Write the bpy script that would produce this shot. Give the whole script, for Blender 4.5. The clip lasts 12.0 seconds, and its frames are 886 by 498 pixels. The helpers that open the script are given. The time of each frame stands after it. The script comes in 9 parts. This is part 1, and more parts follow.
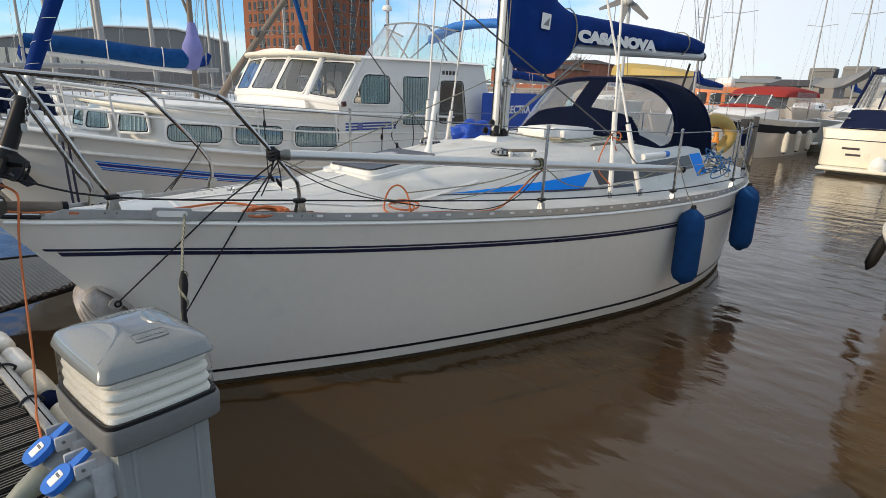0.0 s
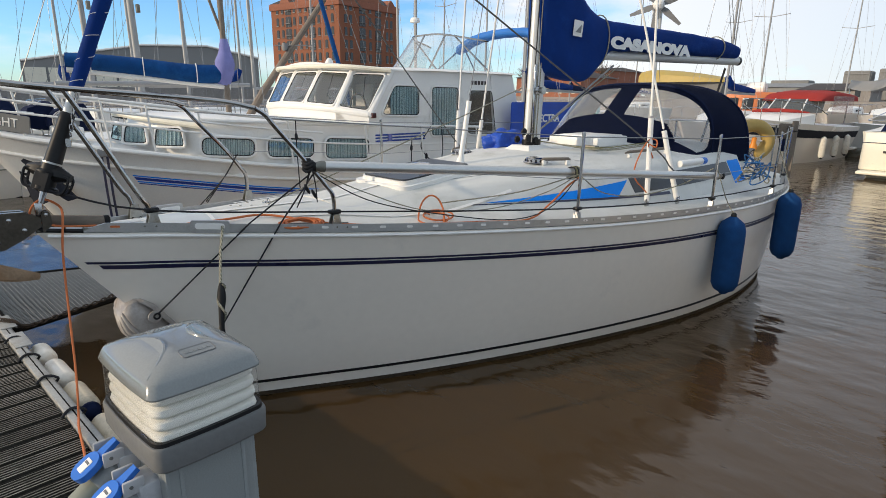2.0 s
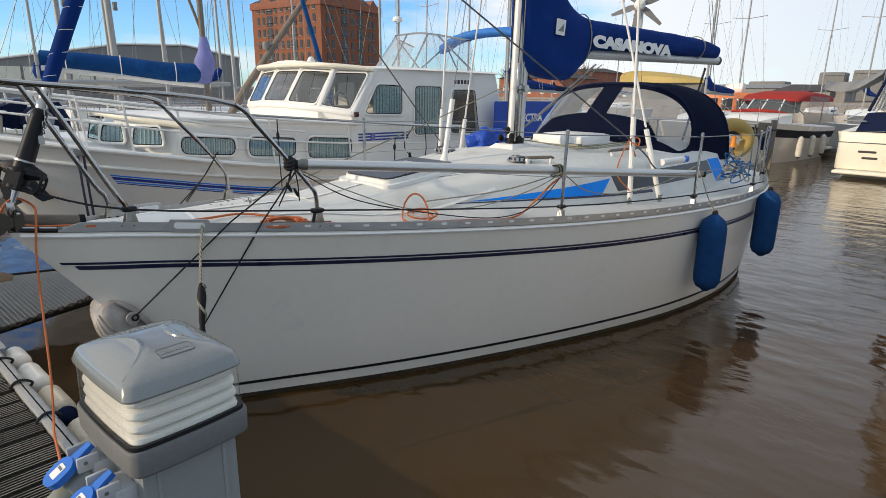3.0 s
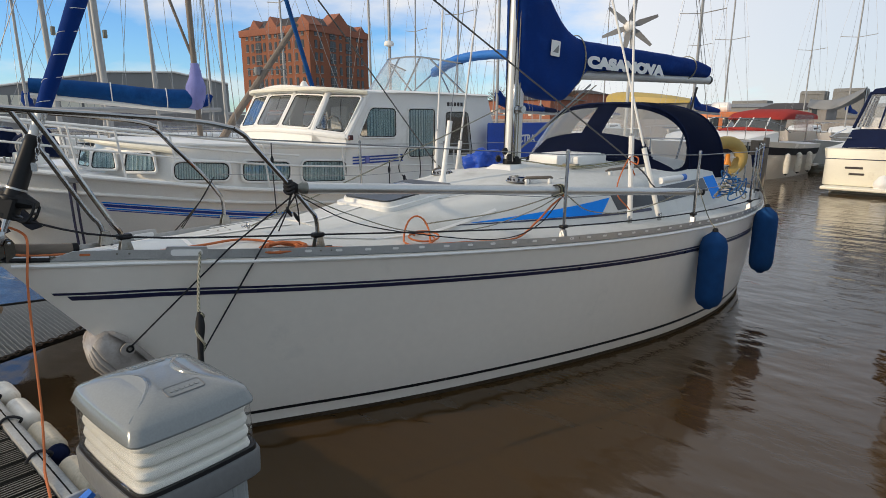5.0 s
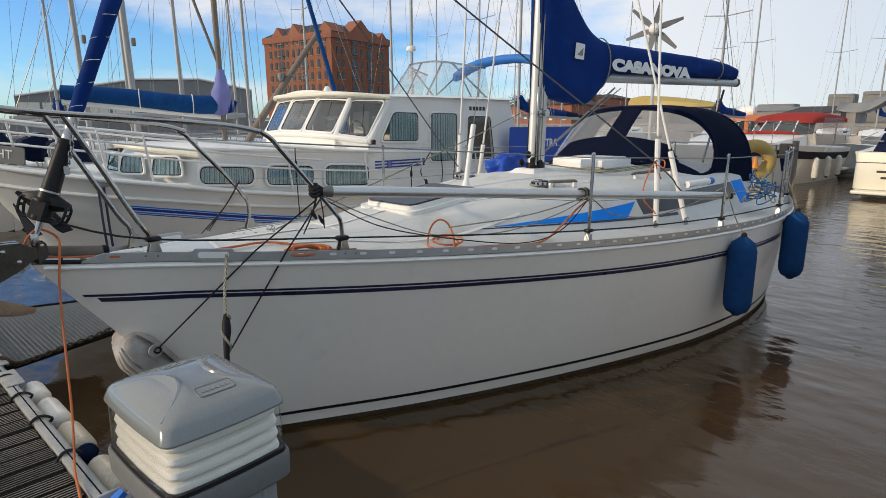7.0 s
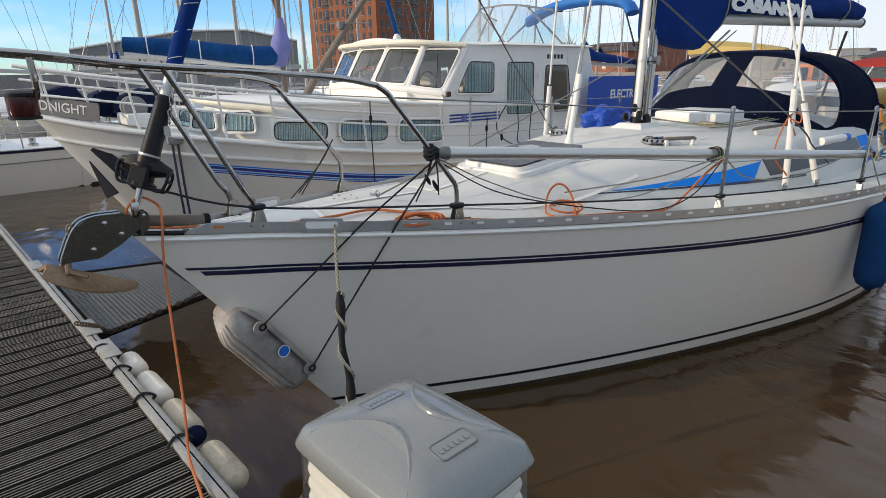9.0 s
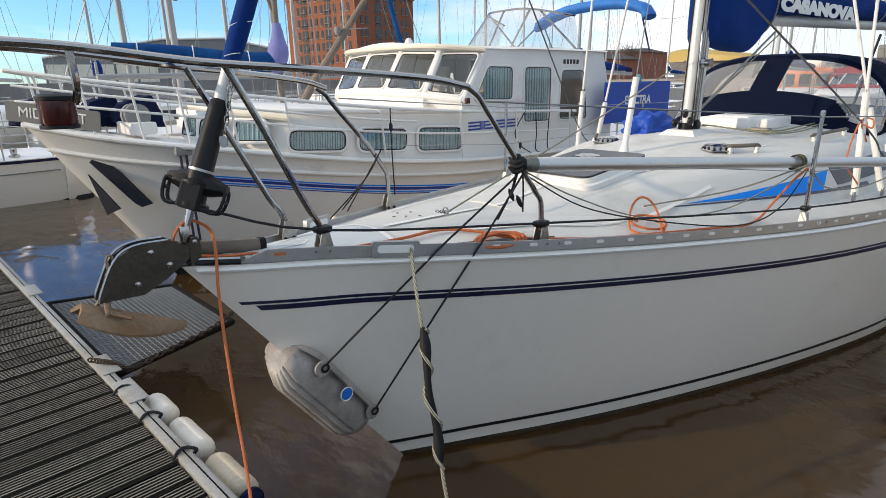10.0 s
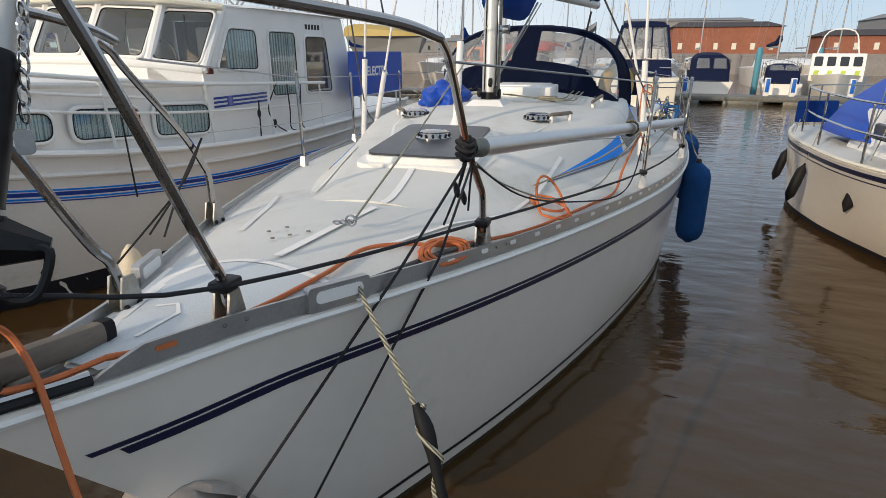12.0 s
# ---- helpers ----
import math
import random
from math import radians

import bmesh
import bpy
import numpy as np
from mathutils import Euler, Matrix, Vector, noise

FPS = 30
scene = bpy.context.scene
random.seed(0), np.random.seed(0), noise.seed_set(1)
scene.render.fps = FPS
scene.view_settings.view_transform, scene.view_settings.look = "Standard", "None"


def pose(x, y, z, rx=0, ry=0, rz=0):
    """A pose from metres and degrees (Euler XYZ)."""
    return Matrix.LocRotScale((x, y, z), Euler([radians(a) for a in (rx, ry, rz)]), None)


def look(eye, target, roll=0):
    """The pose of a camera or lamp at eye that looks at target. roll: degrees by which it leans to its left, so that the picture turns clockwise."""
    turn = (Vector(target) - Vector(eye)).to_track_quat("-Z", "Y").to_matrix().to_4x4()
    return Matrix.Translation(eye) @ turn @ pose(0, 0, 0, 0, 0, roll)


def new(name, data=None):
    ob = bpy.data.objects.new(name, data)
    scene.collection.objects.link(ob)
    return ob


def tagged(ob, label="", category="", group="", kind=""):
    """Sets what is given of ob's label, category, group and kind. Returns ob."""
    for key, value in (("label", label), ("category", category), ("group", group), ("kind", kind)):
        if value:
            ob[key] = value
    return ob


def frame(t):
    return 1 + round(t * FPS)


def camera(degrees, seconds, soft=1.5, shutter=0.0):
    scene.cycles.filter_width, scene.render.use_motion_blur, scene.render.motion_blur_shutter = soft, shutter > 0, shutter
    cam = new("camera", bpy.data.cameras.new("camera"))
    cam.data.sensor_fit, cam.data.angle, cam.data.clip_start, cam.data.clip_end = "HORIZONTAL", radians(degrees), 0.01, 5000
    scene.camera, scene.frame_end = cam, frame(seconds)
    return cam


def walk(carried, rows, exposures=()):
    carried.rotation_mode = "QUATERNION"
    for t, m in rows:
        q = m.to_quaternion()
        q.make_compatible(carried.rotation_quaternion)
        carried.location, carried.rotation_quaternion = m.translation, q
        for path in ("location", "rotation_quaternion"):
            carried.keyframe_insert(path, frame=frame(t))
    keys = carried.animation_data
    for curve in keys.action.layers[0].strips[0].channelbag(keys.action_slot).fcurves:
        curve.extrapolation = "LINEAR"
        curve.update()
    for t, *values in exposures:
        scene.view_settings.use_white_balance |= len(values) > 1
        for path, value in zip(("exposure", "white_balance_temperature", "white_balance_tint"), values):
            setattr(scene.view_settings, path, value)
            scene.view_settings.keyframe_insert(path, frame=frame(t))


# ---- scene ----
cam = camera(75.2, 12.0, soft=0.8)
PATH = [
    (0, (3.754, -0.527, 2.154), (2.44, 0.875, 1.599), 1.8),
    (0.5, (3.726, -0.535, 2.159), (2.377, 0.842, 1.625), 1.2),
    (1, (3.709, -0.544, 2.151), (2.323, 0.803, 1.637), 0.7),
    (1.5, (3.698, -0.54, 2.15), (2.307, 0.799, 1.628), 0.3),
    (2, (3.675, -0.537, 2.142), (2.29, 0.808, 1.619), 0.7),
    (2.5, (3.668, -0.531, 2.135), (2.312, 0.843, 1.614), 0.9),
    (3, (3.656, -0.524, 2.123), (2.311, 0.861, 1.602), 0.8),
    (3.5, (3.621, -0.535, 2.128), (2.261, 0.851, 1.651), 0.2),
    (3.7, (3.603, -0.544, 2.128), (2.268, 0.87, 1.663), -0.1),
    (5.3, (3.543, -0.525, 2.109), (2.207, 0.895, 1.667), 0.1),
    (5.5, (3.542, -0.533, 2.109), (2.186, 0.873, 1.68), -0.2),
    (6, (3.53, -0.542, 2.105), (2.155, 0.845, 1.672), -0.0),
    (6.5, (3.525, -0.526, 2.097), (2.152, 0.857, 1.648), 0.0),
    (7, (3.514, -0.534, 2.098), (2.127, 0.841, 1.667), -0.2),
    (7.5, (3.449, -0.563, 2.097), (2.018, 0.755, 1.634), -0.3),
    (7.7, (3.408, -0.574, 2.081), (1.96, 0.719, 1.601), -0.5),
    (9.3, (2.705, -0.61, 2.108), (1.252, 0.63, 1.513), -0.7),
    (9.5, (2.552, -0.651, 2.086), (1.106, 0.602, 1.502), -0.7),
    (10, (2.278, -0.711, 2.077), (0.862, 0.585, 1.514), -0.9),
    (10.5, (2.0, -0.636, 2.097), (0.682, 0.759, 1.532), -0.8),
    (11, (1.706, -0.584, 2.106), (0.583, 0.963, 1.518), -0.4),
    (11.5, (1.364, -0.623, 2.068), (0.514, 1.077, 1.446), -0.2),
    (12, (1.059, -0.577, 2.016), (0.51, 1.232, 1.366), 0.1),
]
walk(cam, [(t, look(eye, target, roll)) for t, eye, target, roll in PATH], exposures=[(t, e - 0.07, 6650 if t < 9 else 6560, 9 if t < 9 else 10) for t, e in ((0, 0.10), (1.5, 0.10), (3.5, 0.04), (5.5, -0.10), (7.7, -0.06), (9.3, 0.12), (10.2, 0.25), (10.6, 0.17), (11, -0.07), (11.5, -0.08), (12, -0.02))])

# ---- world, sun ----
world = bpy.data.worlds.new("world")
scene.world = world
world.use_nodes = True
SUN_EL, SUN_AZ = 17.0, 205.0          # azimuth of the sun, degrees counted from +y towards +x


def build_world():
    nt = world.node_tree
    nt.nodes.clear()
    out = nt.nodes.new("ShaderNodeOutputWorld")
    bg = nt.nodes.new("ShaderNodeBackground")
    bg.inputs["Strength"].default_value = 0.15
    sky = nt.nodes.new("ShaderNodeTexSky")
    sky.sky_type, sky.sun_disc = "NISHITA", False
    sky.sun_elevation, sky.sun_rotation = radians(SUN_EL), radians(SUN_AZ)
    sky.air_density, sky.dust_density, sky.ozone_density = 1.0, 0.1, 3.0
    tc = nt.nodes.new("ShaderNodeTexCoord")
    mp = nt.nodes.new("ShaderNodeMapping")
    mp.inputs["Scale"].default_value = (1.0, 1.0, 3.2)
    no = nt.nodes.new("ShaderNodeTexNoise")
    no.inputs["Scale"].default_value, no.inputs["Detail"].default_value = 2.1, 7.0
    no.inputs["Roughness"].default_value = 0.55
    ramp = nt.nodes.new("ShaderNodeValToRGB")
    ramp.color_ramp.elements[0].position, ramp.color_ramp.elements[1].position = 0.13, 0.31
    deep = nt.nodes.new("ShaderNodeMix")
    deep.data_type, deep.blend_type = "RGBA", "MULTIPLY"
    deep.inputs["Factor"].default_value = 1
    deep.inputs["B"].default_value = (0.76, 1.08, 1.48, 1)
    cl = nt.nodes.new("ShaderNodeMix")
    cl.data_type = "RGBA"
    # the cover is sunlit white in the west, thin blue-grey in the east
    shade = nt.nodes.new("ShaderNodeMix")
    shade.data_type = "RGBA"
    shade.inputs["A"].default_value, shade.inputs["B"].default_value = (6.6, 6.6, 6.75, 1), (3.95, 4.65, 5.45, 1)
    grade = nt.nodes.new("ShaderNodeMapRange")
    grade.inputs["From Min"].default_value, grade.inputs["From Max"].default_value = -0.45, 0.15
    fac = nt.nodes.new("ShaderNodeMath")
    fac.operation = "MULTIPLY"
    fac.inputs[1].default_value = 0.9
    nt.links.new(tc.outputs["Generated"], mp.inputs["Vector"])
    nt.links.new(mp.outputs["Vector"], no.inputs["Vector"])
    # cover thickens towards the east and overhead
    sep = nt.nodes.new("ShaderNodeSeparateXYZ")
    nt.links.new(tc.outputs["Generated"], sep.inputs["Vector"])
    east = nt.nodes.new("ShaderNodeMath")
    east.operation = "MULTIPLY_ADD"
    east.inputs[1].default_value = 0.45
    nt.links.new(sep.outputs["X"], east.inputs[0])
    high = nt.nodes.new("ShaderNodeMath")
    high.operation = "MULTIPLY_ADD"
    high.inputs[1].default_value = 0.30
    nt.links.new(sep.outputs["Z"], high.inputs[0])
    nt.links.new(no.outputs["Fac"], high.inputs[2])
    nt.links.new(high.outputs["Value"], east.inputs[2])
    nt.links.new(east.outputs["Value"], ramp.inputs["Fac"])
    nt.links.new(ramp.outputs["Color"], fac.inputs[0])
    nt.links.new(fac.outputs["Value"], cl.inputs["Factor"])
    nt.links.new(sky.outputs["Color"], deep.inputs["A"])
    nt.links.new(deep.outputs["Result"], cl.inputs["A"])
    nt.links.new(sep.outputs["X"], grade.inputs["Value"])
    nt.links.new(grade.outputs["Result"], shade.inputs["Factor"])
    nt.links.new(shade.outputs["Result"], cl.inputs["B"])
    nt.links.new(cl.outputs["Result"], bg.inputs["Color"])
    nt.links.new(bg.outputs["Background"], out.inputs["Surface"])


build_world()
sun = new("sun", bpy.data.lights.new("sun", "SUN"))
sun.data.energy, sun.data.angle, sun.data.color = 3.0, radians(0.6), (1.0, 0.82, 0.60)
_a, _e = radians(SUN_AZ), radians(SUN_EL)
_to = Vector((math.sin(_a) * math.cos(_e), math.cos(_a) * math.cos(_e), math.sin(_e)))
sun.matrix_world = Matrix.Translation((0, 0, 40)) @ _to.to_track_quat("Z", "Y").to_matrix().to_4x4()


# ---- materials ----
def mat(name, color, rough=0.5, metal=0.0, vary=0.12, scale=6.0, fine=60.0, bump=0.1, spec=0.5, coat=0.0,
        dirt=None, dirt_at=0.6, per_piece=0.0, stretch=(1, 1, 1)):
    """Principled paint, cloth, metal or wood: broad and fine noise in colour and roughness, a fine relief, optional stains."""
    m = bpy.data.materials.new(name)
    m.use_nodes = True
    nt, b = m.node_tree, m.node_tree.nodes["Principled BSDF"]
    L = nt.links.new
    tc = nt.nodes.new("ShaderNodeTexCoord")
    mp = nt.nodes.new("ShaderNodeMapping")
    mp.inputs["Scale"].default_value = stretch
    L(tc.outputs["Object"], mp.inputs["Vector"])
    n1, n2 = nt.nodes.new("ShaderNodeTexNoise"), nt.nodes.new("ShaderNodeTexNoise")
    n1.inputs["Scale"].default_value, n1.inputs["Detail"].default_value = scale, 5
    n2.inputs["Scale"].default_value, n2.inputs["Detail"].default_value = fine, 3
    L(mp.outputs["Vector"], n1.inputs["Vector"])
    L(mp.outputs["Vector"], n2.inputs["Vector"])
    add = nt.nodes.new("ShaderNodeMath")
    add.operation = "ADD"
    L(n1.outputs["Fac"], add.inputs[0])
    L(n2.outputs["Fac"], add.inputs[1])
    rng = nt.nodes.new("ShaderNodeMapRange")
    rng.inputs["From Min"].default_value, rng.inputs["From Max"].default_value = 0.6, 1.4
    rng.inputs["To Min"].default_value, rng.inputs["To Max"].default_value = 1 - vary, 1 + vary
    L(add.outputs[0], rng.inputs["Value"])
    mul = nt.nodes.new("ShaderNodeMix")
    mul.data_type, mul.blend_type = "RGBA", "MULTIPLY"
    mul.inputs["Factor"].default_value = 1
    mul.inputs["A"].default_value = (*color, 1)
    last = rng.outputs["Result"]
    if per_piece:
        oi = nt.nodes.new("ShaderNodeObjectInfo")
        r2 = nt.nodes.new("ShaderNodeMapRange")
        r2.inputs["To Min"].default_value, r2.inputs["To Max"].default_value = 1 - per_piece, 1 + per_piece
        L(oi.outputs["Random"], r2.inputs["Value"])
        mm = nt.nodes.new("ShaderNodeMath")
        mm.operation = "MULTIPLY"
        L(last, mm.inputs[0])
        L(r2.outputs["Result"], mm.inputs[1])
        last = mm.outputs[0]
    L(last, mul.inputs["B"])
    col = mul.outputs["Result"]
    if dirt:
        n3 = nt.nodes.new("ShaderNodeTexNoise")
        n3.inputs["Scale"].default_value, n3.inputs["Detail"].default_value = scale * 0.7, 8
        n3.inputs["Roughness"].default_value = 0.7
        L(tc.outputs["Object"], n3.inputs["Vector"])
        rr = nt.nodes.new("ShaderNodeMapRange")
        rr.inputs["From Min"].default_value, rr.inputs["From Max"].default_value = dirt_at - 0.08, dirt_at + 0.12
        L(n3.outputs["Fac"], rr.inputs["Value"])
        dm = nt.nodes.new("ShaderNodeMix")
        dm.data_type = "RGBA"
        dm.inputs["B"].default_value = (*dirt, 1)
        L(rr.outputs["Result"], dm.inputs["Factor"])
        L(col, dm.inputs["A"])
        col = dm.outputs["Result"]
    L(col, b.inputs["Base Color"])
    r3 = nt.nodes.new("ShaderNodeMapRange")
    r3.inputs["To Min"].default_value, r3.inputs["To Max"].default_value = max(0.02, rough - 0.1), min(1, rough + 0.12)
    L(n1.outputs["Fac"], r3.inputs["Value"])
    L(r3.outputs["Result"], b.inputs["Roughness"])
    b.inputs["Metallic"].default_value = metal
    b.inputs["Specular IOR Level"].default_value = spec
    b.inputs["Coat Weight"].default_value = coat
    if bump:
        bp = nt.nodes.new("ShaderNodeBump")
        bp.inputs["Strength"].default_value, bp.inputs["Distance"].default_value = bump, 0.01
        L(n2.outputs["Fac"], bp.inputs["Height"])
        L(bp.outputs["Normal"], b.inputs["Normal"])
    return m


def rope_mat(name, a, b_, turns=90.0):
    """Laid rope: two strand colours in a fast wave with its relief."""
    m = mat(name, a, 0.8, bump=0, vary=0.15)
    nt, b = m.node_tree, m.node_tree.nodes["Principled BSDF"]
    tc = nt.nodes.new("ShaderNodeTexCoord")
    wv = nt.nodes.new("ShaderNodeTexWave")
    wv.bands_direction = "DIAGONAL"
    wv.inputs["Scale"].default_value, wv.inputs["Distortion"].default_value = turns, 1.0
    mx = nt.nodes.new("ShaderNodeMix")
    mx.data_type = "RGBA"
    mx.inputs["A"].default_value, mx.inputs["B"].default_value = (*a, 1), (*b_, 1)
    bp = nt.nodes.new("ShaderNodeBump")
    bp.inputs["Strength"].default_value, bp.inputs["Distance"].default_value = 0.6, 0.003
    nt.links.new(tc.outputs["Object"], wv.inputs["Vector"])
    nt.links.new(wv.outputs["Fac"], mx.inputs["Factor"])
    nt.links.new(wv.outputs["Fac"], bp.inputs["Height"])
    nt.links.new(mx.outputs["Result"], b.inputs["Base Color"])
    nt.links.new(bp.outputs["Normal"], b.inputs["Normal"])
    return m


def water_mat():
    m = bpy.data.materials.new("harbour_water")
    m.use_nodes = True
    nt, b = m.node_tree, m.node_tree.nodes["Principled BSDF"]
    L = nt.links.new
    tc = nt.nodes.new("ShaderNodeTexCoord")
    b.inputs["Roughness"].default_value, b.inputs["IOR"].default_value = 0.09, 1.42
    n0 = nt.nodes.new("ShaderNodeTexNoise")
    n0.inputs["Scale"].default_value, n0.inputs["Detail"].default_value = 0.5, 4
    L(tc.outputs["Object"], n0.inputs["Vector"])
    mx = nt.nodes.new("ShaderNodeMix")
    mx.data_type = "RGBA"
    mx.inputs["A"].default_value, mx.inputs["B"].default_value = (0.050, 0.0285, 0.0108, 1), (0.068, 0.039, 0.015, 1)
    L(n0.outputs["Fac"], mx.inputs["Factor"])
    L(mx.outputs["Result"], b.inputs["Base Color"])
    mp = nt.nodes.new("ShaderNodeMapping")
    mp.inputs["Scale"].default_value = (1.0, 2.0, 1)
    mp.inputs["Rotation"].default_value = (0, 0, radians(35))
    L(tc.outputs["Object"], mp.inputs["Vector"])
    n1, n2 = nt.nodes.new("ShaderNodeTexNoise"), nt.nodes.new("ShaderNodeTexNoise")
    n1.inputs["Scale"].default_value, n1.inputs["Detail"].default_value = 1.7, 1.5
    n2.inputs["Scale"].default_value, n2.inputs["Detail"].default_value = 5.5, 3
    n3 = nt.nodes.new("ShaderNodeTexNoise")
    n3.inputs["Scale"].default_value = 0.35
    for n in (n1, n2, n3):
        L(mp.outputs["Vector"], n.inputs["Vector"])
    calm = nt.nodes.new("ShaderNodeMapRange")
    calm.inputs["From Min"].default_value, calm.inputs["From Max"].default_value = 0.42, 0.62
    calm.inputs["To Min"].default_value, calm.inputs["To Max"].default_value = 0.35, 1.0
    L(n3.outputs["Fac"], calm.inputs["Value"])
    m2 = nt.nodes.new("ShaderNodeMath")
    m2.operation = "MULTIPLY"
    L(n2.outputs["Fac"], m2.inputs[0])
    L(calm.outputs["Result"], m2.inputs[1])
    m3 = nt.nodes.new("ShaderNodeMath")
    m3.operation = "MULTIPLY_ADD"
    m3.inputs[1].default_value = 0.32
    L(m2.outputs[0], m3.inputs[0])
    L(n1.outputs["Fac"], m3.inputs[2])
    bp = nt.nodes.new("ShaderNodeBump")
    bp.inputs["Strength"].default_value, bp.inputs["Distance"].default_value = 0.40, 0.05
    L(m3.outputs[0], bp.inputs["Height"])
    L(bp.outputs["Normal"], b.inputs["Normal"])
    return m


def glass_mat(name, tint, rough=0.03, through_it=0.5):
    m = bpy.data.materials.new(name)
    m.use_nodes = True
    nt = m.node_tree
    nt.nodes.clear()
    out = nt.nodes.new("ShaderNodeOutputMaterial")
    tr, gl = nt.nodes.new("ShaderNodeBsdfTransparent"), nt.nodes.new("ShaderNodeBsdfGlossy")
    df = nt.nodes.new("ShaderNodeBsdfDiffuse")
    tr.inputs["Color"].default_value = (*[0.94 + 0.06 * c for c in tint], 1)
    df.inputs["Color"].default_value = (*tint, 1)
    gl.inputs["Roughness"].default_value = rough
    lw = nt.nodes.new("ShaderNodeLayerWeight")
    lw.inputs["Blend"].default_value = 0.5
    pw = nt.nodes.new("ShaderNodeMath")
    pw.operation, pw.inputs[1].default_value = "POWER", 4.0
    nt.links.new(lw.outputs["Facing"], pw.inputs[0])
    fr = nt.nodes.new("ShaderNodeMath")
    fr.operation = "MULTIPLY_ADD"
    fr.inputs[1].default_value, fr.inputs[2].default_value = 0.85, 0.045
    nt.links.new(pw.outputs[0], fr.inputs[0])
    a, b = nt.nodes.new("ShaderNodeMixShader"), nt.nodes.new("ShaderNodeMixShader")
    a.inputs[0].default_value = through_it
    nt.links.new(df.outputs[0], a.inputs[1])
    nt.links.new(tr.outputs[0], a.inputs[2])
    nt.links.new(fr.outputs[0], b.inputs[0])
    nt.links.new(a.outputs[0], b.inputs[1])
    nt.links.new(gl.outputs[0], b.inputs[2])
    nt.links.new(b.outputs[0], out.inputs["Surface"])
    return m


WATER = water_mat()
GELCOAT = mat("white_gelcoat", (0.82, 0.765, 0.685), 0.22, vary=0.03, scale=1.2, fine=15, bump=0.0, coat=0.3, dirt=(0.62, 0.60, 0.55), dirt_at=0.72)
FARMAST = mat("grey_far_spar", (0.33, 0.33, 0.33), 0.5, 0.2, vary=0.1, scale=2, bump=0)
DECK = mat("pale_grey_deck_paint", (0.62, 0.62, 0.59), 0.6, vary=0.08, scale=2.5, fine=220, bump=0.25, dirt=(0.46, 0.46, 0.42), dirt_at=0.62)
DECK_BLUE = mat("pale_blue_deck_paint", (0.55, 0.59, 0.61), 0.6, vary=0.08, scale=2.5, fine=220, bump=0.25, dirt=(0.40, 0.44, 0.45), dirt_at=0.6)
WHITE = mat("white_paint", (0.80, 0.785, 0.75), 0.35, vary=0.05, scale=3, bump=0.03, dirt=(0.55, 0.52, 0.46), dirt_at=0.68)
BUFFCREAM = mat("yellowed_cream_vinyl", (0.58, 0.50, 0.37), 0.55, vary=0.12, scale=9, bump=0.08, dirt=(0.30, 0.25, 0.18), dirt_at=0.58)
CRUISERHULL = mat("grey_white_hull_paint", (0.75, 0.735, 0.70), 0.35, vary=0.06, scale=2, bump=0.02, dirt=(0.45, 0.41, 0.34), dirt_at=0.66)
GREYWHITE = mat("dull_grey_white_paint", (0.48, 0.48, 0.47), 0.4, vary=0.06, scale=2, bump=0.02, dirt=(0.32, 0.31, 0.28), dirt_at=0.62)
CREAM = mat("cream_paint", (0.76, 0.72, 0.60), 0.4, vary=0.06, scale=3, bump=0.03, dirt=(0.52, 0.46, 0.36), dirt_at=0.66)
OFFWHITE = mat("off_white_plastic", (0.72, 0.69, 0.62), 0.45, vary=0.08, scale=9, bump=0.05, dirt=(0.45, 0.40, 0.33), dirt_at=0.6)
NAVY = mat("navy_line_paint", (0.012, 0.014, 0.05), 0.3, vary=0.1, bump=0)
BLACK = mat("black_plastic", (0.012, 0.012, 0.013), 0.4, vary=0.2, scale=12, bump=0.05, spec=0.22)
RUBBER = mat("black_rubber", (0.012, 0.012, 0.013), 0.6, vary=0.2, scale=20, bump=0.1, spec=0.2)
SKYBLUE = mat("bright_blue_paint", (0.001, 0.23, 0.82), 0.55, vary=0.07, scale=4, bump=0, spec=0.15)
BLUE_CLOTH = mat("royal_blue_canvas", (0.003, 0.030, 0.17), 0.85, vary=0.2, scale=5, fine=300, bump=0.35, dirt=(0.008, 0.05, 0.24), dirt_at=0.6, spec=0.15)
BOOM_CLOTH = mat("faded_blue_canvas", (0.006, 0.055, 0.19), 0.85, vary=0.3, scale=4, fine=200, bump=0.3, dirt=(0.012, 0.085, 0.26), dirt_at=0.55, spec=0.15)
TARP = mat("bright_blue_tarpaulin", (0.006, 0.065, 0.42), 0.5, vary=0.25, scale=8, fine=60, bump=0.5)
PALE_TARP = mat("sky_blue_canvas", (0.02, 0.16, 0.52), 0.7, vary=0.15, scale=6, fine=200, bump=0.2)
NAVY_CLOTH = mat("navy_canvas", (0.008, 0.014, 0.045), 0.85, vary=0.25, scale=6, fine=300, bump=0.3, spec=0.15)
LILAC = mat("lilac_canvas", (0.22, 0.23, 0.50), 0.85, vary=0.15, scale=6, fine=200, bump=0.3, spec=0.15)
RED_CLOTH = mat("red_canvas", (0.30, 0.035, 0.03), 0.8, vary=0.15, scale=4, fine=200, bump=0.2, spec=0.15)
FENDER_BLUE = mat("navy_fender_cloth", (0.010, 0.055, 0.17), 0.9, vary=0.2, scale=14, fine=350, bump=0.4, spec=0.15)
ALU = mat("dull_aluminium", (0.46, 0.46, 0.455), 0.42, 0.85, vary=0.1, scale=8, fine=120, bump=0.08, dirt=(0.36, 0.36, 0.35), dirt_at=0.6)
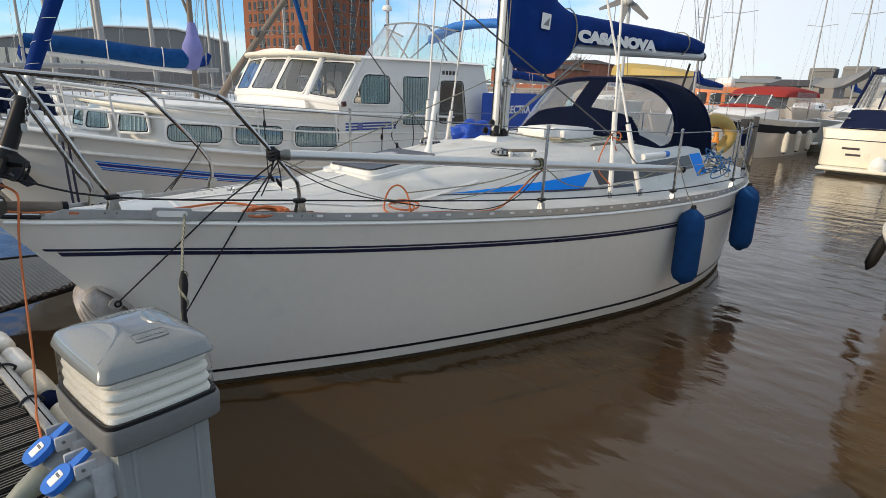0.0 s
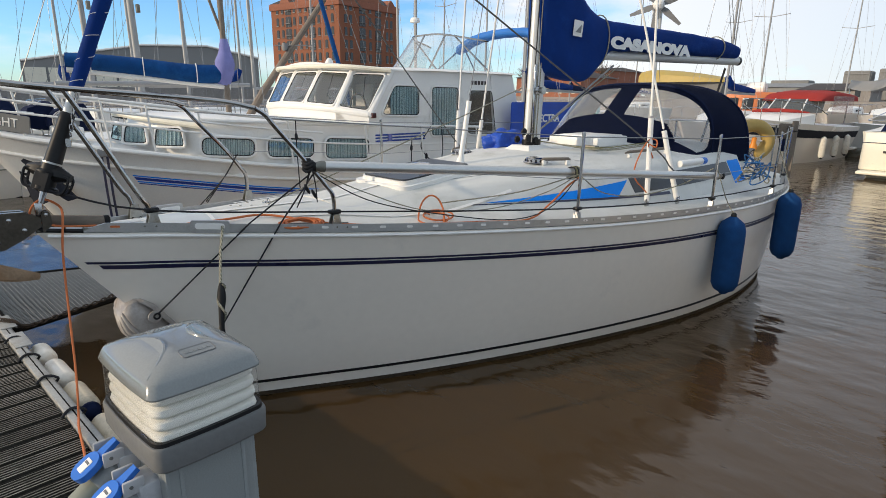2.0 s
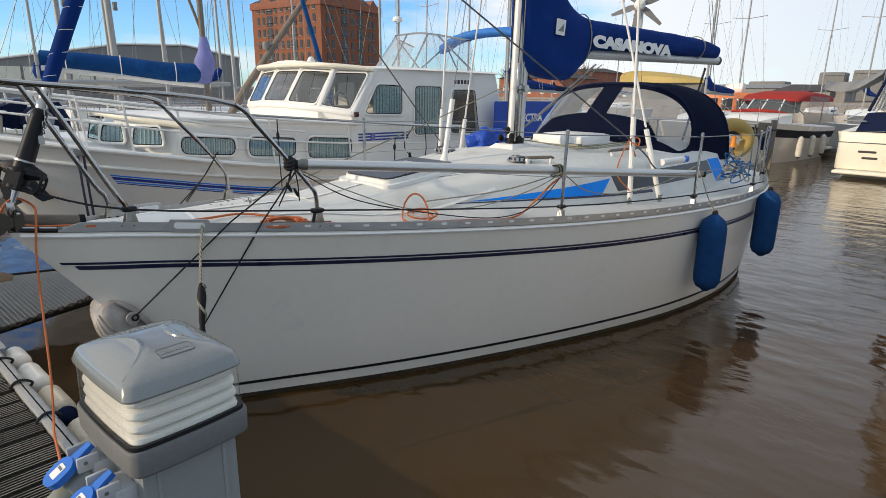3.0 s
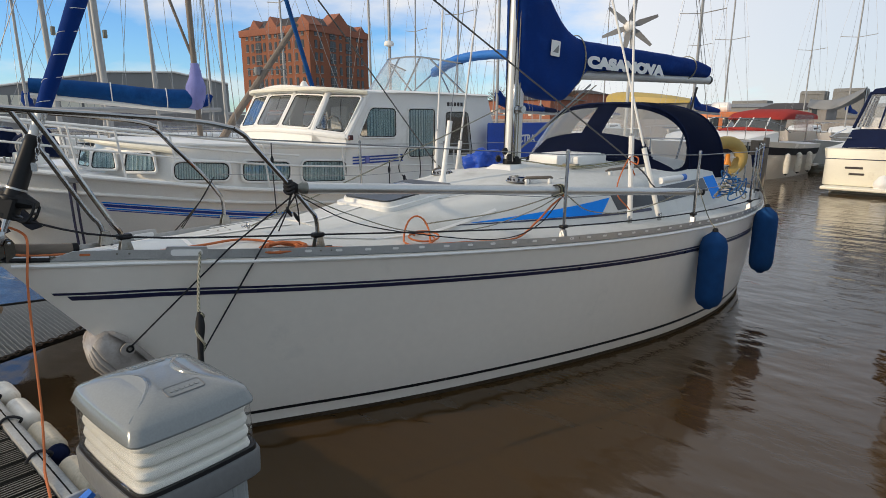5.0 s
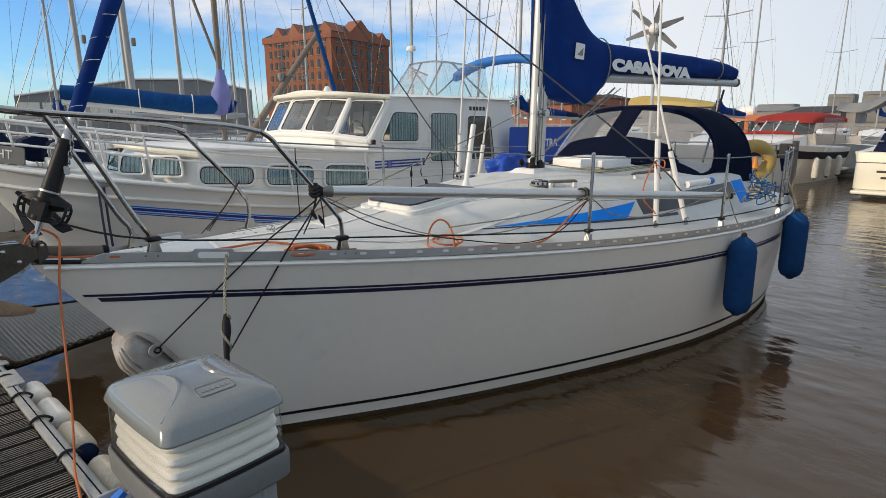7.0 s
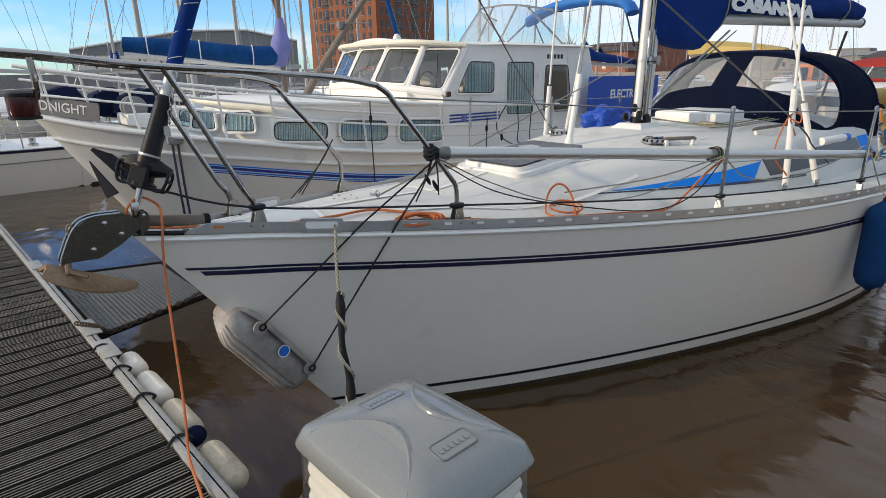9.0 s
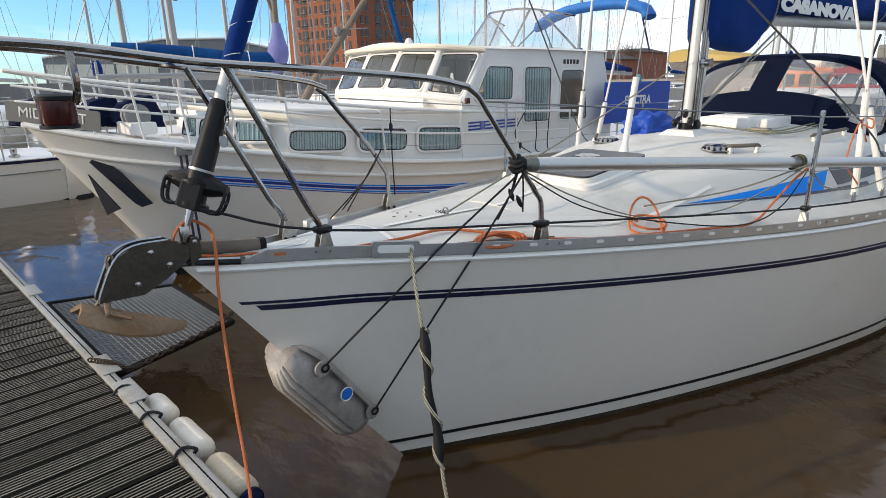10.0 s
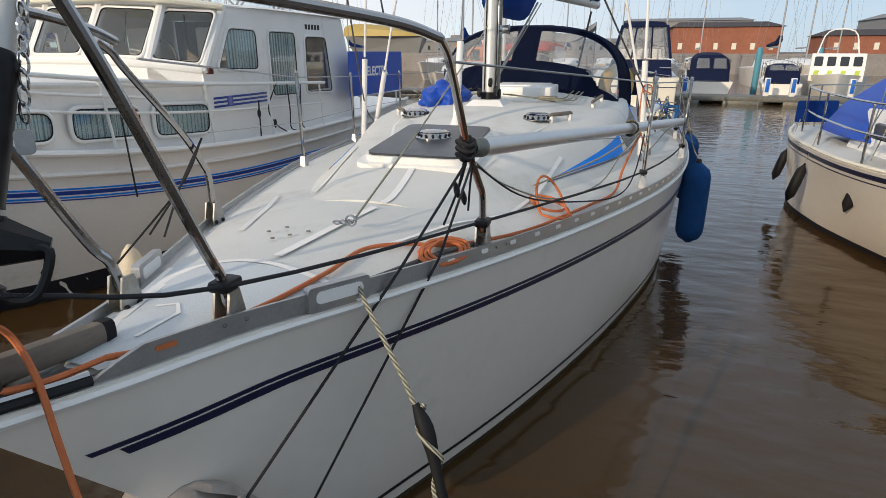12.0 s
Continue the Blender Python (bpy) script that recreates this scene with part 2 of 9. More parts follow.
POLE_ALU = mat("satin_aluminium_pole", (0.60, 0.60, 0.59), 0.38, 0.8, vary=0.06, scale=4, bump=0.03)
MASTALU = mat("white_grey_spar", (0.62, 0.62, 0.60), 0.4, 0.35, vary=0.06, scale=2, bump=0.03)
SOCKET = mat("cast_steel_foot", (0.40, 0.395, 0.37), 0.32, 0.8, vary=0.15, scale=14, fine=90, bump=0.08, dirt=(0.26, 0.22, 0.15), dirt_at=0.60)
STEEL = mat("polished_steel_tube", (0.41, 0.405, 0.40), 0.09, 1.0, vary=0.06, scale=9, bump=0.02)
WIRE = mat("steel_wire", (0.30, 0.30, 0.30), 0.4, 0.7, vary=0.1, bump=0)
GALV = mat("weathered_galvanised_steel", (0.20, 0.20, 0.175), 0.55, 0.5, vary=0.3, scale=9, fine=60, bump=0.2, dirt=(0.20, 0.12, 0.06), dirt_at=0.58)
DARKSTEEL = mat("dark_weathered_steel", (0.085, 0.074, 0.060), 0.38, 0.7, vary=0.3, scale=8, fine=60, bump=0.12, dirt=(0.06, 0.045, 0.03), dirt_at=0.58)
RUST = mat("rusty_galvanised_steel", (0.25, 0.17, 0.105), 0.8, 0.1, vary=0.25, scale=9, fine=70, bump=0.3, dirt=(0.20, 0.11, 0.05), dirt_at=0.55)
GRATE = mat("grey_grating_steel", (0.17, 0.17, 0.165), 0.55, 0.3, vary=0.2, scale=10, bump=0.1)
EDGE = mat("pale_pontoon_edge_metal", (0.36, 0.36, 0.345), 0.55, 0.3, vary=0.2, scale=5, fine=60, bump=0.15, dirt=(0.28, 0.26, 0.22), dirt_at=0.55)
PLANK = mat("weathered_hardwood_decking", (0.195, 0.180, 0.158), 0.9, vary=0.6, scale=7, fine=55, bump=0.6, per_piece=0.3, stretch=(6, 0.6, 1), dirt=(0.07, 0.07, 0.055), dirt_at=0.62, spec=0.15)
# groove colour: painted-in shade together with some grime
GROOVE_SHADE = mat("shade_and_grime_in_the_grooves", (0.035, 0.032, 0.026), 0.9, vary=0.4, scale=9, bump=0.2, spec=0.1)
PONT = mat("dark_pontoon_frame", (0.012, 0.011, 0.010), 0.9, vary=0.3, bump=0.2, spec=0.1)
PEDGREY = mat("blue_grey_pedestal_plastic", (0.245, 0.262, 0.262), 0.5, vary=0.06, scale=3, fine=200, bump=0.08, dirt=(0.22, 0.24, 0.25), dirt_at=0.64)
PEDDARK = mat("grey_collar_plastic", (0.135, 0.138, 0.138), 0.55, vary=0.1, scale=5, bump=0.1)
PEDTOP = mat("translucent_grey_lid_plastic", (0.205, 0.218, 0.215), 0.15, vary=0.10, scale=3, fine=200, bump=0.03, coat=0.4, dirt=(0.15, 0.165, 0.17), dirt_at=0.60)
SOCKGREY = mat("pale_grey_socket_plastic", (0.46, 0.47, 0.49), 0.4, vary=0.06, scale=8, bump=0.03, dirt=(0.30, 0.30, 0.30), dirt_at=0.62)
LOUVRE = mat("white_louvre_plastic", (0.80, 0.78, 0.71), 0.4, vary=0.04, scale=4, bump=0.03)
SOCKBLUE = mat("blue_socket_plastic", (0.015, 0.14, 0.55), 0.35, vary=0.08, bump=0.03)
OLIVEGREY = mat("grey_green_plastic", (0.24, 0.25, 0.20), 0.5, vary=0.1, scale=8, bump=0.05)
ORANGE = mat("orange_rope", (0.54, 0.15, 0.048), 0.75, vary=0.15, scale=30, fine=400, bump=0.4)
BLACKROPE = rope_mat("black_rope", (0.008, 0.008, 0.01), (0.03, 0.03, 0.035), 120)
GREYROPE = rope_mat("grey_flecked_rope", (0.46, 0.43, 0.33), (0.10, 0.10, 0.07), 45)
SHEETROPE = rope_mat("dark_grey_rope", (0.16, 0.155, 0.15), (0.07, 0.07, 0.07), 80)
OLIVEROPE = rope_mat("olive_yellow_rope", (0.30, 0.28, 0.12), (0.12, 0.12, 0.07), 60)
BLUEROPE = rope_mat("blue_rope", (0.02, 0.16, 0.42), (0.02, 0.08, 0.22), 60)
YELLOW = mat("faded_yellow_foam_cloth", (0.46, 0.31, 0.09), 0.7, vary=0.12, scale=8, bump=0.15, dirt=(0.42, 0.30, 0.12), dirt_at=0.6)
ORANGEPL = mat("orange_plastic", (0.75, 0.25, 0.02), 0.4, vary=0.08, bump=0.03)
BUFF = mat("grey_buff_vinyl", (0.37, 0.335, 0.305), 0.42, vary=0.10, scale=5, fine=80, bump=0.06, dirt=(0.19, 0.165, 0.148), dirt_at=0.53)
TEAK = mat("weathered_teak", (0.17, 0.14, 0.11), 0.75, vary=0.25, scale=8, fine=50, bump=0.3, stretch=(1, 0.3, 1))
WOOD = mat("brown_spar_wood", (0.19, 0.155, 0.125), 0.65, vary=0.2, scale=5, fine=40, bump=0.2)
TINT = mat("smoked_acrylic", (0.045, 0.050, 0.058), 0.32, vary=0.2, scale=5, bump=0.0, spec=0.3)
CLEAR = glass_mat("clear_vinyl_window", (0.50, 0.52, 0.53), 0.06, 0.74)
SHADEGLASS = glass_mat("clear_shade_plastic", (0.6, 0.62, 0.62), 0.04, 0.96)
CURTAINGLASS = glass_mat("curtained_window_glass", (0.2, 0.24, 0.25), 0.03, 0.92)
RUSTDARK = mat("dark_rusty_chain", (0.055, 0.042, 0.034), 0.8, 0.2, vary=0.3, scale=12, bump=0.2, spec=0.2)
DARKGLASS = glass_mat("dark_cabin_glass", (0.05, 0.06, 0.065), 0.03, 0.12)
# darker teal that paints the shade of the folds onto the cloth
CURTAIN_SHADE = mat("teal_striped_curtain", (0.16, 0.27, 0.29), 0.9, vary=0.12, scale=5, bump=0.1)
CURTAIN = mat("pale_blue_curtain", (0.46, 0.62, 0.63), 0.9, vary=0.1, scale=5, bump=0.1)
BRICK = mat("red_brick", (0.25, 0.092, 0.048), 0.9, vary=0.16, scale=0.35, fine=3, bump=0.0, dirt=(0.25, 0.09, 0.05), dirt_at=0.6)
BRICK2 = mat("dull_red_brick", (0.30, 0.115, 0.07), 0.9, vary=0.2, scale=0.35, fine=3, bump=0.0)
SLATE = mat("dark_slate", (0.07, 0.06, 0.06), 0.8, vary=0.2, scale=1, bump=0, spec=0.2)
WINDOWDARK = mat("dark_window_glass", (0.03, 0.035, 0.04), 0.12, vary=0.3, scale=1, bump=0)
STONE = mat("quay_stone", (0.27, 0.25, 0.235), 0.9, vary=0.2, scale=0.8, fine=6, bump=0.2)
SILO = mat("stained_concrete", (0.20, 0.20, 0.195), 0.9, vary=0.2, scale=0.5, fine=4, bump=0.1)
SHED = mat("grey_cladding", (0.23, 0.23, 0.228), 0.7, vary=0.08, scale=0.5, bump=0)
TEAL = mat("teal_pile_paint", (0.07, 0.25, 0.32), 0.6, vary=0.15, scale=2, bump=0.05)
ORANGECAB = mat("orange_cabin_paint", (0.60, 0.18, 0.06), 0.5, vary=0.1, scale=2, bump=0)
YELLOWPAINT = mat("yellow_paint", (0.42, 0.30, 0.07), 0.5, vary=0.1, scale=2, bump=0)
LIME = mat("lime_paint", (0.45, 0.55, 0.06), 0.5, vary=0.1, scale=2, bump=0)
ANTIFOUL = mat("dark_antifouling", (0.02, 0.022, 0.03), 0.7, vary=0.2, scale=3, bump=0.05, spec=0.2)
MUD = mat("quay_ground", (0.16, 0.14, 0.12), 0.9, vary=0.2, scale=0.3, fine=4, bump=0.1)
SCUM = mat("brown_waterline_scum", (0.060, 0.045, 0.030), 0.8, vary=0.5, scale=7, fine=40, bump=0.2, spec=0.2)
TWIG = mat("bare_twig", (0.10, 0.075, 0.055), 0.9, vary=0.2, scale=4, bump=0)
REDLIGHT = mat("dark_red_lens", (0.06, 0.012, 0.012), 0.15, vary=0.1, bump=0)
BLUEBOOT = mat("royal_blue_line_paint", (0.01, 0.05, 0.30), 0.3, vary=0.1, bump=0)


# ---- mesh helpers ----
def cat(pts, k=6):
    """A smooth curve through the points."""
    P = [Vector(p) for p in pts]
    if len(P) < 3:
        return P
    Q = [2 * P[0] - P[1], *P, 2 * P[-1] - P[-2]]
    res = []
    for i in range(1, len(Q) - 2):
        a, b, c, d = Q[i - 1:i + 3]
        for j in range(k):
            t = j / k
            res.append(0.5 * (2 * b + (c - a) * t + (2 * a - 5 * b + 4 * c - d) * t * t + (3 * b - a - 3 * c + d) * t ** 3))
    return res + [P[-1]]


def tube(pts, r, n=8, bm=None, closed=False):
    """A round bar along the points; r may be a list."""
    bm = bm or bmesh.new()
    P = [Vector(p) for p in pts]
    R = [float(q) for q in r] if isinstance(r, (list, tuple)) else [float(r)] * len(P)
    up, rings = None, []
    for i, p in enumerate(P):
        d = (P[min(i + 1, len(P) - 1)] - P[max(i - 1, 0)])
        if closed:
            d = P[(i + 1) % len(P)] - P[i - 1]
        d.normalize()
        if up is None:
            up = Vector((0, 0, 1)) if abs(d.z) < 0.9 else Vector((1, 0, 0))
        side = d.cross(up)
        if side.length < 1e-4:
            side = d.cross(Vector((0.3, 1, 0.2)))
        side.normalize()
        up = side.cross(d).normalized()
        rings.append([bm.verts.new(p + R[i] * (math.cos(2 * math.pi * k / n) * side + math.sin(2 * math.pi * k / n) * up)) for k in range(n)])
    pairs = list(zip(rings, rings[1:])) + ([(rings[-1], rings[0])] if closed else [])
    for a, b in pairs:
        for k in range(n):
            bm.faces.new((a[k], a[(k + 1) % n], b[(k + 1) % n], b[k]))
    if not closed:
        bm.faces.new(rings[0][::-1])
        bm.faces.new(rings[-1])
    return bm


def box(c, s, bevel=0.0, m=None, bm=None, seg=2):
    tmp = bmesh.new()
    bmesh.ops.create_cube(tmp, size=1)
    bmesh.ops.scale(tmp, vec=s, verts=tmp.verts)
    if bevel:
        bmesh.ops.bevel(tmp, geom=tmp.edges[:], offset=bevel, segments=seg, affect="EDGES", profile=0.5)
    if m is not None:
        bmesh.ops.transform(tmp, matrix=m, verts=tmp.verts)
    bmesh.ops.translate(tmp, vec=c, verts=tmp.verts)
    return merge(bm, tmp)


def merge(bm, tmp):
    if bm is None:
        return tmp
    vm = {v: bm.verts.new(v.co) for v in tmp.verts}
    for f in tmp.faces:
        bm.faces.new([vm[v] for v in f.verts])
    tmp.free()
    return bm


def loft(rings, caps=True, close=True, bm=None):
    """A skin over rings of points of equal number."""
    bm = bm or bmesh.new()
    V = [[bm.verts.new(p) for p in r] for r in rings]
    n = len(V[0])
    for a, b in zip(V, V[1:]):
        for k in range(n if close else n - 1):
            q = [a[k], a[(k + 1) % n], b[(k + 1) % n], b[k]]
            bm.faces.new(q)
    if caps:
        bm.faces.new(V[0][::-1])
        bm.faces.new(V[-1])
    return bm


def lathe(prof, n=20, m=None, bm=None):
    """A body turned round z from (radius, height) pairs."""
    tmp = loft([[(max(r, 1e-4) * math.cos(2 * math.pi * k / n), max(r, 1e-4) * math.sin(2 * math.pi * k / n), z) for k in range(n)] for r, z in prof])
    if m is not None:
        bmesh.ops.transform(tmp, matrix=m, verts=tmp.verts)
    return merge(bm, tmp)


def rod(a, b, r, n=8, bm=None):
    return tube([a, b], r, n, bm)


def slab(poly, thick, m=None, bm=None):
    """A flat plate: outline in (u, v), thickness along w, put in place by m (u, v, w to x, y, z)."""
    tmp = loft([[(u, v, 0) for u, v in poly], [(u, v, thick) for u, v in poly]])
    if m is not None:
        bmesh.ops.transform(tmp, matrix=m, verts=tmp.verts)
    return merge(bm, tmp)


def rounded(w, h, r, n=4):
    """The outline of a rounded rectangle about the origin."""
    r = min(r, w / 2 - 1e-4, h / 2 - 1e-4)
    res = []
    for cx, cy, a0 in ((w / 2 - r, h / 2 - r, 0), (-w / 2 + r, h / 2 - r, 90), (-w / 2 + r, -h / 2 + r, 180), (w / 2 - r, -h / 2 + r, 270)):
        for i in range(n + 1):
            a = radians(a0 + 90 * i / n)
            res.append((cx + r * math.cos(a), cy + r * math.sin(a)))
    return res


def axes(o, u, v):
    """The matrix that takes u, v, w to world: origin o, directions u, v and their cross product."""
    u, v = Vector(u).normalized(), Vector(v)
    w = u.cross(v).normalized()
    v = w.cross(u)
    return Matrix(((u.x, v.x, w.x, o[0]), (u.y, v.y, w.y, o[1]), (u.z, v.z, w.z, o[2]), (0, 0, 0, 1)))


def clean_mesh(name, bm, material, angle=35):
    bmesh.ops.recalc_face_normals(bm, faces=bm.faces)
    me = bpy.data.meshes.new(name)
    bm.to_mesh(me)
    bm.free()
    me.materials.append(material)
    me.shade_smooth()
    me.set_sharp_from_angle(angle=radians(angle))
    return me


def thing(name, base, label, category, group="", kind=""):
    ob = new(name)
    ob.location = base
    ob.empty_display_size = 0.1
    return tagged(ob, label, category, group, kind)


def place_under(ob, parent):
    ob.parent = parent
    if parent.type == "EMPTY":
        ob.matrix_parent_inverse = Matrix.Translation(-parent.location)
    return ob


def part(name, bm, material, parent, label="", angle=35):
    """One mesh object under a thing or a part; the mesh is drawn in the place's metres."""
    ob = new(name, clean_mesh(name, bm, material, angle))
    if label:
        tagged(ob, label)
    if parent is not None:
        place_under(ob, parent)
    return ob


def solo(name, bm, material, label, category, group="", kind="", angle=35):
    """A top-level thing of one mesh."""
    return tagged(new(name, clean_mesh(name, bm, material, angle)), label, category, group, kind)


def letters(text, m, size, material, parent, name="lettering", label="", depth=0.002, bold=0.0):
    cu = bpy.data.curves.new(name, "FONT")
    cu.body, cu.size, cu.extrude, cu.align_x, cu.align_y = text, size, depth, "CENTER", "CENTER"
    cu.offset = bold
    tmp = new("tmp", cu)
    me = bpy.data.meshes.new_from_object(tmp.evaluated_get(bpy.context.evaluated_depsgraph_get()))
    bpy.data.objects.remove(tmp)
    me.transform(m)
    me.materials.clear()
    me.materials.append(material)
    ob = new(name, me)
    if label:
        tagged(ob, label)
    return place_under(ob, parent)


def smooth_table(rows, y):
    """Smooth interpolation through (y, value) rows."""
    k, v = np.array([r[0] for r in rows], float), np.array([r[1] for r in rows], float)
    m = np.gradient(v, k)
    y = min(max(y, k[0]), k[-1])
    i = int(np.clip(np.searchsorted(k, y) - 1, 0, len(k) - 2))
    h = k[i + 1] - k[i]
    t = (y - k[i]) / h
    return float((2 * t ** 3 - 3 * t ** 2 + 1) * v[i] + (t ** 3 - 2 * t ** 2 + t) * h * m[i] + (-2 * t ** 3 + 3 * t ** 2) * v[i + 1] + (t ** 3 - t ** 2) * h * m[i + 1])

# ---- the sailing yacht: bow at the origin, stern towards +y, water at z = 0 ----
SHEER = [(-0.02, 0.004), (0.02, 0.024), (0.2, 0.103), (0.5, 0.206), (0.84, 0.368), (1.2, 0.540), (2.4, 1.028), (3.6, 1.408), (5.0, 1.662), (6.2, 1.735), (7.3, 1.60), (8.6, 1.18)]
WLINE = [(1.04, 0.0), (1.45, 0.21), (2.1, 0.53), (3.0, 0.90), (4.04, 1.25), (5.03, 1.50), (6.3, 1.58), (7.3, 1.40), (8.25, 0.90)]
Y_TIP, Y_STERN, Y_WSTERN, Y_STEM = -0.02, 8.6, 8.25, 1.04


def sheer_x(y):
    return smooth_table(SHEER, y)


def sheer_z(y):
    return 1.391 - 0.087 * y + 0.006 * y * y


def hull_point(s, k, out=0.0):
    """A point of the near topside: s from stem to stern, k from waterline (0) to sheer (1)."""
    ya, yb = Y_STEM + s * (Y_WSTERN - Y_STEM), Y_TIP + s * (Y_STERN - Y_TIP)
    y = (1 - k) * ya + k * yb
    z = k * sheer_z(yb)
    e = max(k, 0) ** 0.85 if k > 0 else k
    x = (1 - e) * smooth_table(WLINE, ya) + e * sheer_x(yb)
    return Vector((max(x, 0.0) + out, y, z))


def mirror(v):
    return Vector((-v[0], v[1], v[2]))


def camber(x, y):
    w = max(sheer_x(y), 0.05)
    return sheer_z(y) + 0.12 * min(1, w / 0.7) * (1 - min(1, abs(x) / w) ** 2)


yacht = thing("sailing_yacht", (0, 4.3, 0), "white sailing yacht with navy stripes moored bow to the pontoon", "sailing yacht")


def build_hull():
    N, levels = 64, [1, 0.93, 0.8, 0.65, 0.5, 0.35, 0.2, 0.1, 0.0, -0.25]
    rings = []
    for i in range(N + 1):
        s = (i / N) ** 1.25
        half = [hull_point(s, k) for k in levels]
        half[-1] = Vector((half[-1].x * 0.9, half[-2].y, -0.3))
        rings.append(half + [mirror(p) for p in half[::-1]])
    part("hull", loft(rings, caps=True, close=False), GELCOAT, yacht, "glossy white gelcoat hull with dark waterline", 50)

    def stripe(name, top, thick, mt, s0=0.0, s1=0.985):
        for sign, side in ((1, "near"), (-1, "far")):
            r = []
            for i in range(81):
                s = s0 + (s1 - s0) * i / 80
                zs = sheer_z(Y_TIP + s * (Y_STERN - Y_TIP))
                ka, kb = top(zs), top(zs) - thick / zs
                a, b = hull_point(s, ka, 0.0035), hull_point(s, kb, 0.0035)
                c, d = hull_point(s, ka, -0.004), hull_point(s, kb, -0.004)
                q = [a, b, d, c]
                r.append([p if sign > 0 else mirror(p) for p in q])
            part(name, loft(r), mt, yacht)
    stripe("upper_stripe", lambda zs: (zs - 0.193) / zs, 0.015, NAVY, 0.006)
    stripe("lower_stripe", lambda zs: (zs - 0.216) / zs, 0.027, NAVY, 0.0115)
    stripe("boot_stripe", lambda zs: 0.145 / zs, 0.024, BLACK, 0.0)
    stripe("waterline_scum", lambda zs: 0.036 / zs, 0.036, SCUM, 0.0)
    # white strake under the rail
    for f in (lambda p: p, mirror):
        pts = [f(hull_point(0.004 + 0.98 * i / 70, 0.985, 0.004)) for i in range(71)]
        part("rubbing_strake", tube(pts, 0.011, 6), WHITE, yacht)


def build_deck():
    def skin(y0, y1, lift, wfac, n=40, m=14):
        rings = []
        for i in range(n + 1):
            y = y0 + (y1 - y0) * i / n
            w = sheer_x(y) * wfac
            rings.append([(w * (2 * j / m - 1), y, camber(w * (2 * j / m - 1), y) + lift) for j in range(m + 1)])
        return loft(rings, caps=False, close=False)
    part("deck", skin(-0.012, 8.59, -0.004, 1.0, 80), DECK, yacht, "pale grey painted deck with white margins", 60)
    part("foredeck_panel", skin(0.22, 0.87, 0.002, 0.80), DECK_BLUE, yacht, "pale blue painted foredeck panel", 60)

    def line(pts, w=0.024):
        """A painted margin line over the deck."""
        P = [Vector((x, y, camber(x, y) + 0.004)) for x, y in pts]
        rings = []
        for i, p in enumerate(P):
            d = (P[min(i + 1, len(P) - 1)] - P[max(i - 1, 0)]).normalized()
            n = Vector((-d.y, d.x, 0)).normalized() * w / 2
            rings.append([p - n, p + n])
        return loft(rings, caps=False, close=False)
    arc = cat([(-0.07, 0.38, 0), (-0.145, 0.54, 0), (-0.20, 0.70, 0), (-0.185, 0.80, 0), (-0.11, 0.86, 0), (0.0, 0.885, 0), (0.20, 0.865, 0), (0.38, 0.835, 0)], 4)
    part("margin_line", line([(p.x, p.y) for p in arc]), WHITE, yacht, "white painted deck line")
    part("margin_line", line([(0.035, 0.95), (0.06, 1.25), (0.088, 1.62)], 0.034), WHITE, yacht)
    part("margin_line", line([(-0.09, 0.44), (-0.175, 0.68)], 0.013), WHITE, yacht)
    part("margin_line", line([(-0.125, 0.46), (-0.205, 0.69)], 0.013), WHITE, yacht)
    part("margin_line", line([(-0.06, 0.52), (-0.01, 0.545), (0.03, 0.50), (0.03, 0.36)], 0.012), WHITE, yacht)
    for sg in (1, -1):
        part("margin_line", line([(sg * x, y) for x, y in ((0.30, 1.22), (0.44, 1.62), (0.60, 1.95))], 0.022), WHITE, yacht)
        part("margin_line", line([(sg * (sheer_x(y) * 0.80), y) for y in np.linspace(0.4, 0.84, 14)], 0.016), WHITE, yacht)
    for x, y in ((0.02, 1.10), (0.06, 1.16), (-0.08, 1.12), (-0.04, 1.18), (-0.02, 1.05)):
        part("deck_screw", lathe([(0.009, 0), (0.008, 0.003), (0, 0.004)], 8, Matrix.Translation((x - 0.06, y + 0.05, camber(x, y) + 0.003))), GALV, yacht)


COACH = [  # y, base half width, top half width, top edge z, crown z
    (1.66, 0.30, 0.16, 1.368, 1.380), (2.0, 0.46, 0.30, 1.380, 1.402), (2.54, 0.70, 0.48, 1.412, 1.448), (3.2, 0.92, 0.68, 1.445, 1.515), (4.0, 1.13, 0.92, 1.475, 1.600),
    (5.0, 1.26, 1.05, 1.490, 1.625), (6.2, 1.29, 1.08, 1.495, 1.640), (6.9, 1.28, 1.08, 1.495, 1.640)]


def coach(y):
    return [smooth_table([(r[0], r[i]) for r in COACH], y) for i in (1, 2, 3, 4)]


def roof_z(x, y):
    b, t, e, c = coach(y)
    return c - (c - e) * min(1, abs(x) / t) ** 2.2


def side_point(y, f, sg=1, out=0.0):
    """A point of the coachroof's sloping side: f from its foot (0) to its upper edge (1)."""
    b, t, e, c = coach(y)
    zb = camber(b, y) - 0.01
    p = Vector((b + (t - b) * f, y, zb + (e - zb) * f))
    n = Vector((e - zb, 0, b - t)).normalized()
    p += n * out
    return Vector((sg * p.x, p.y, p.z))


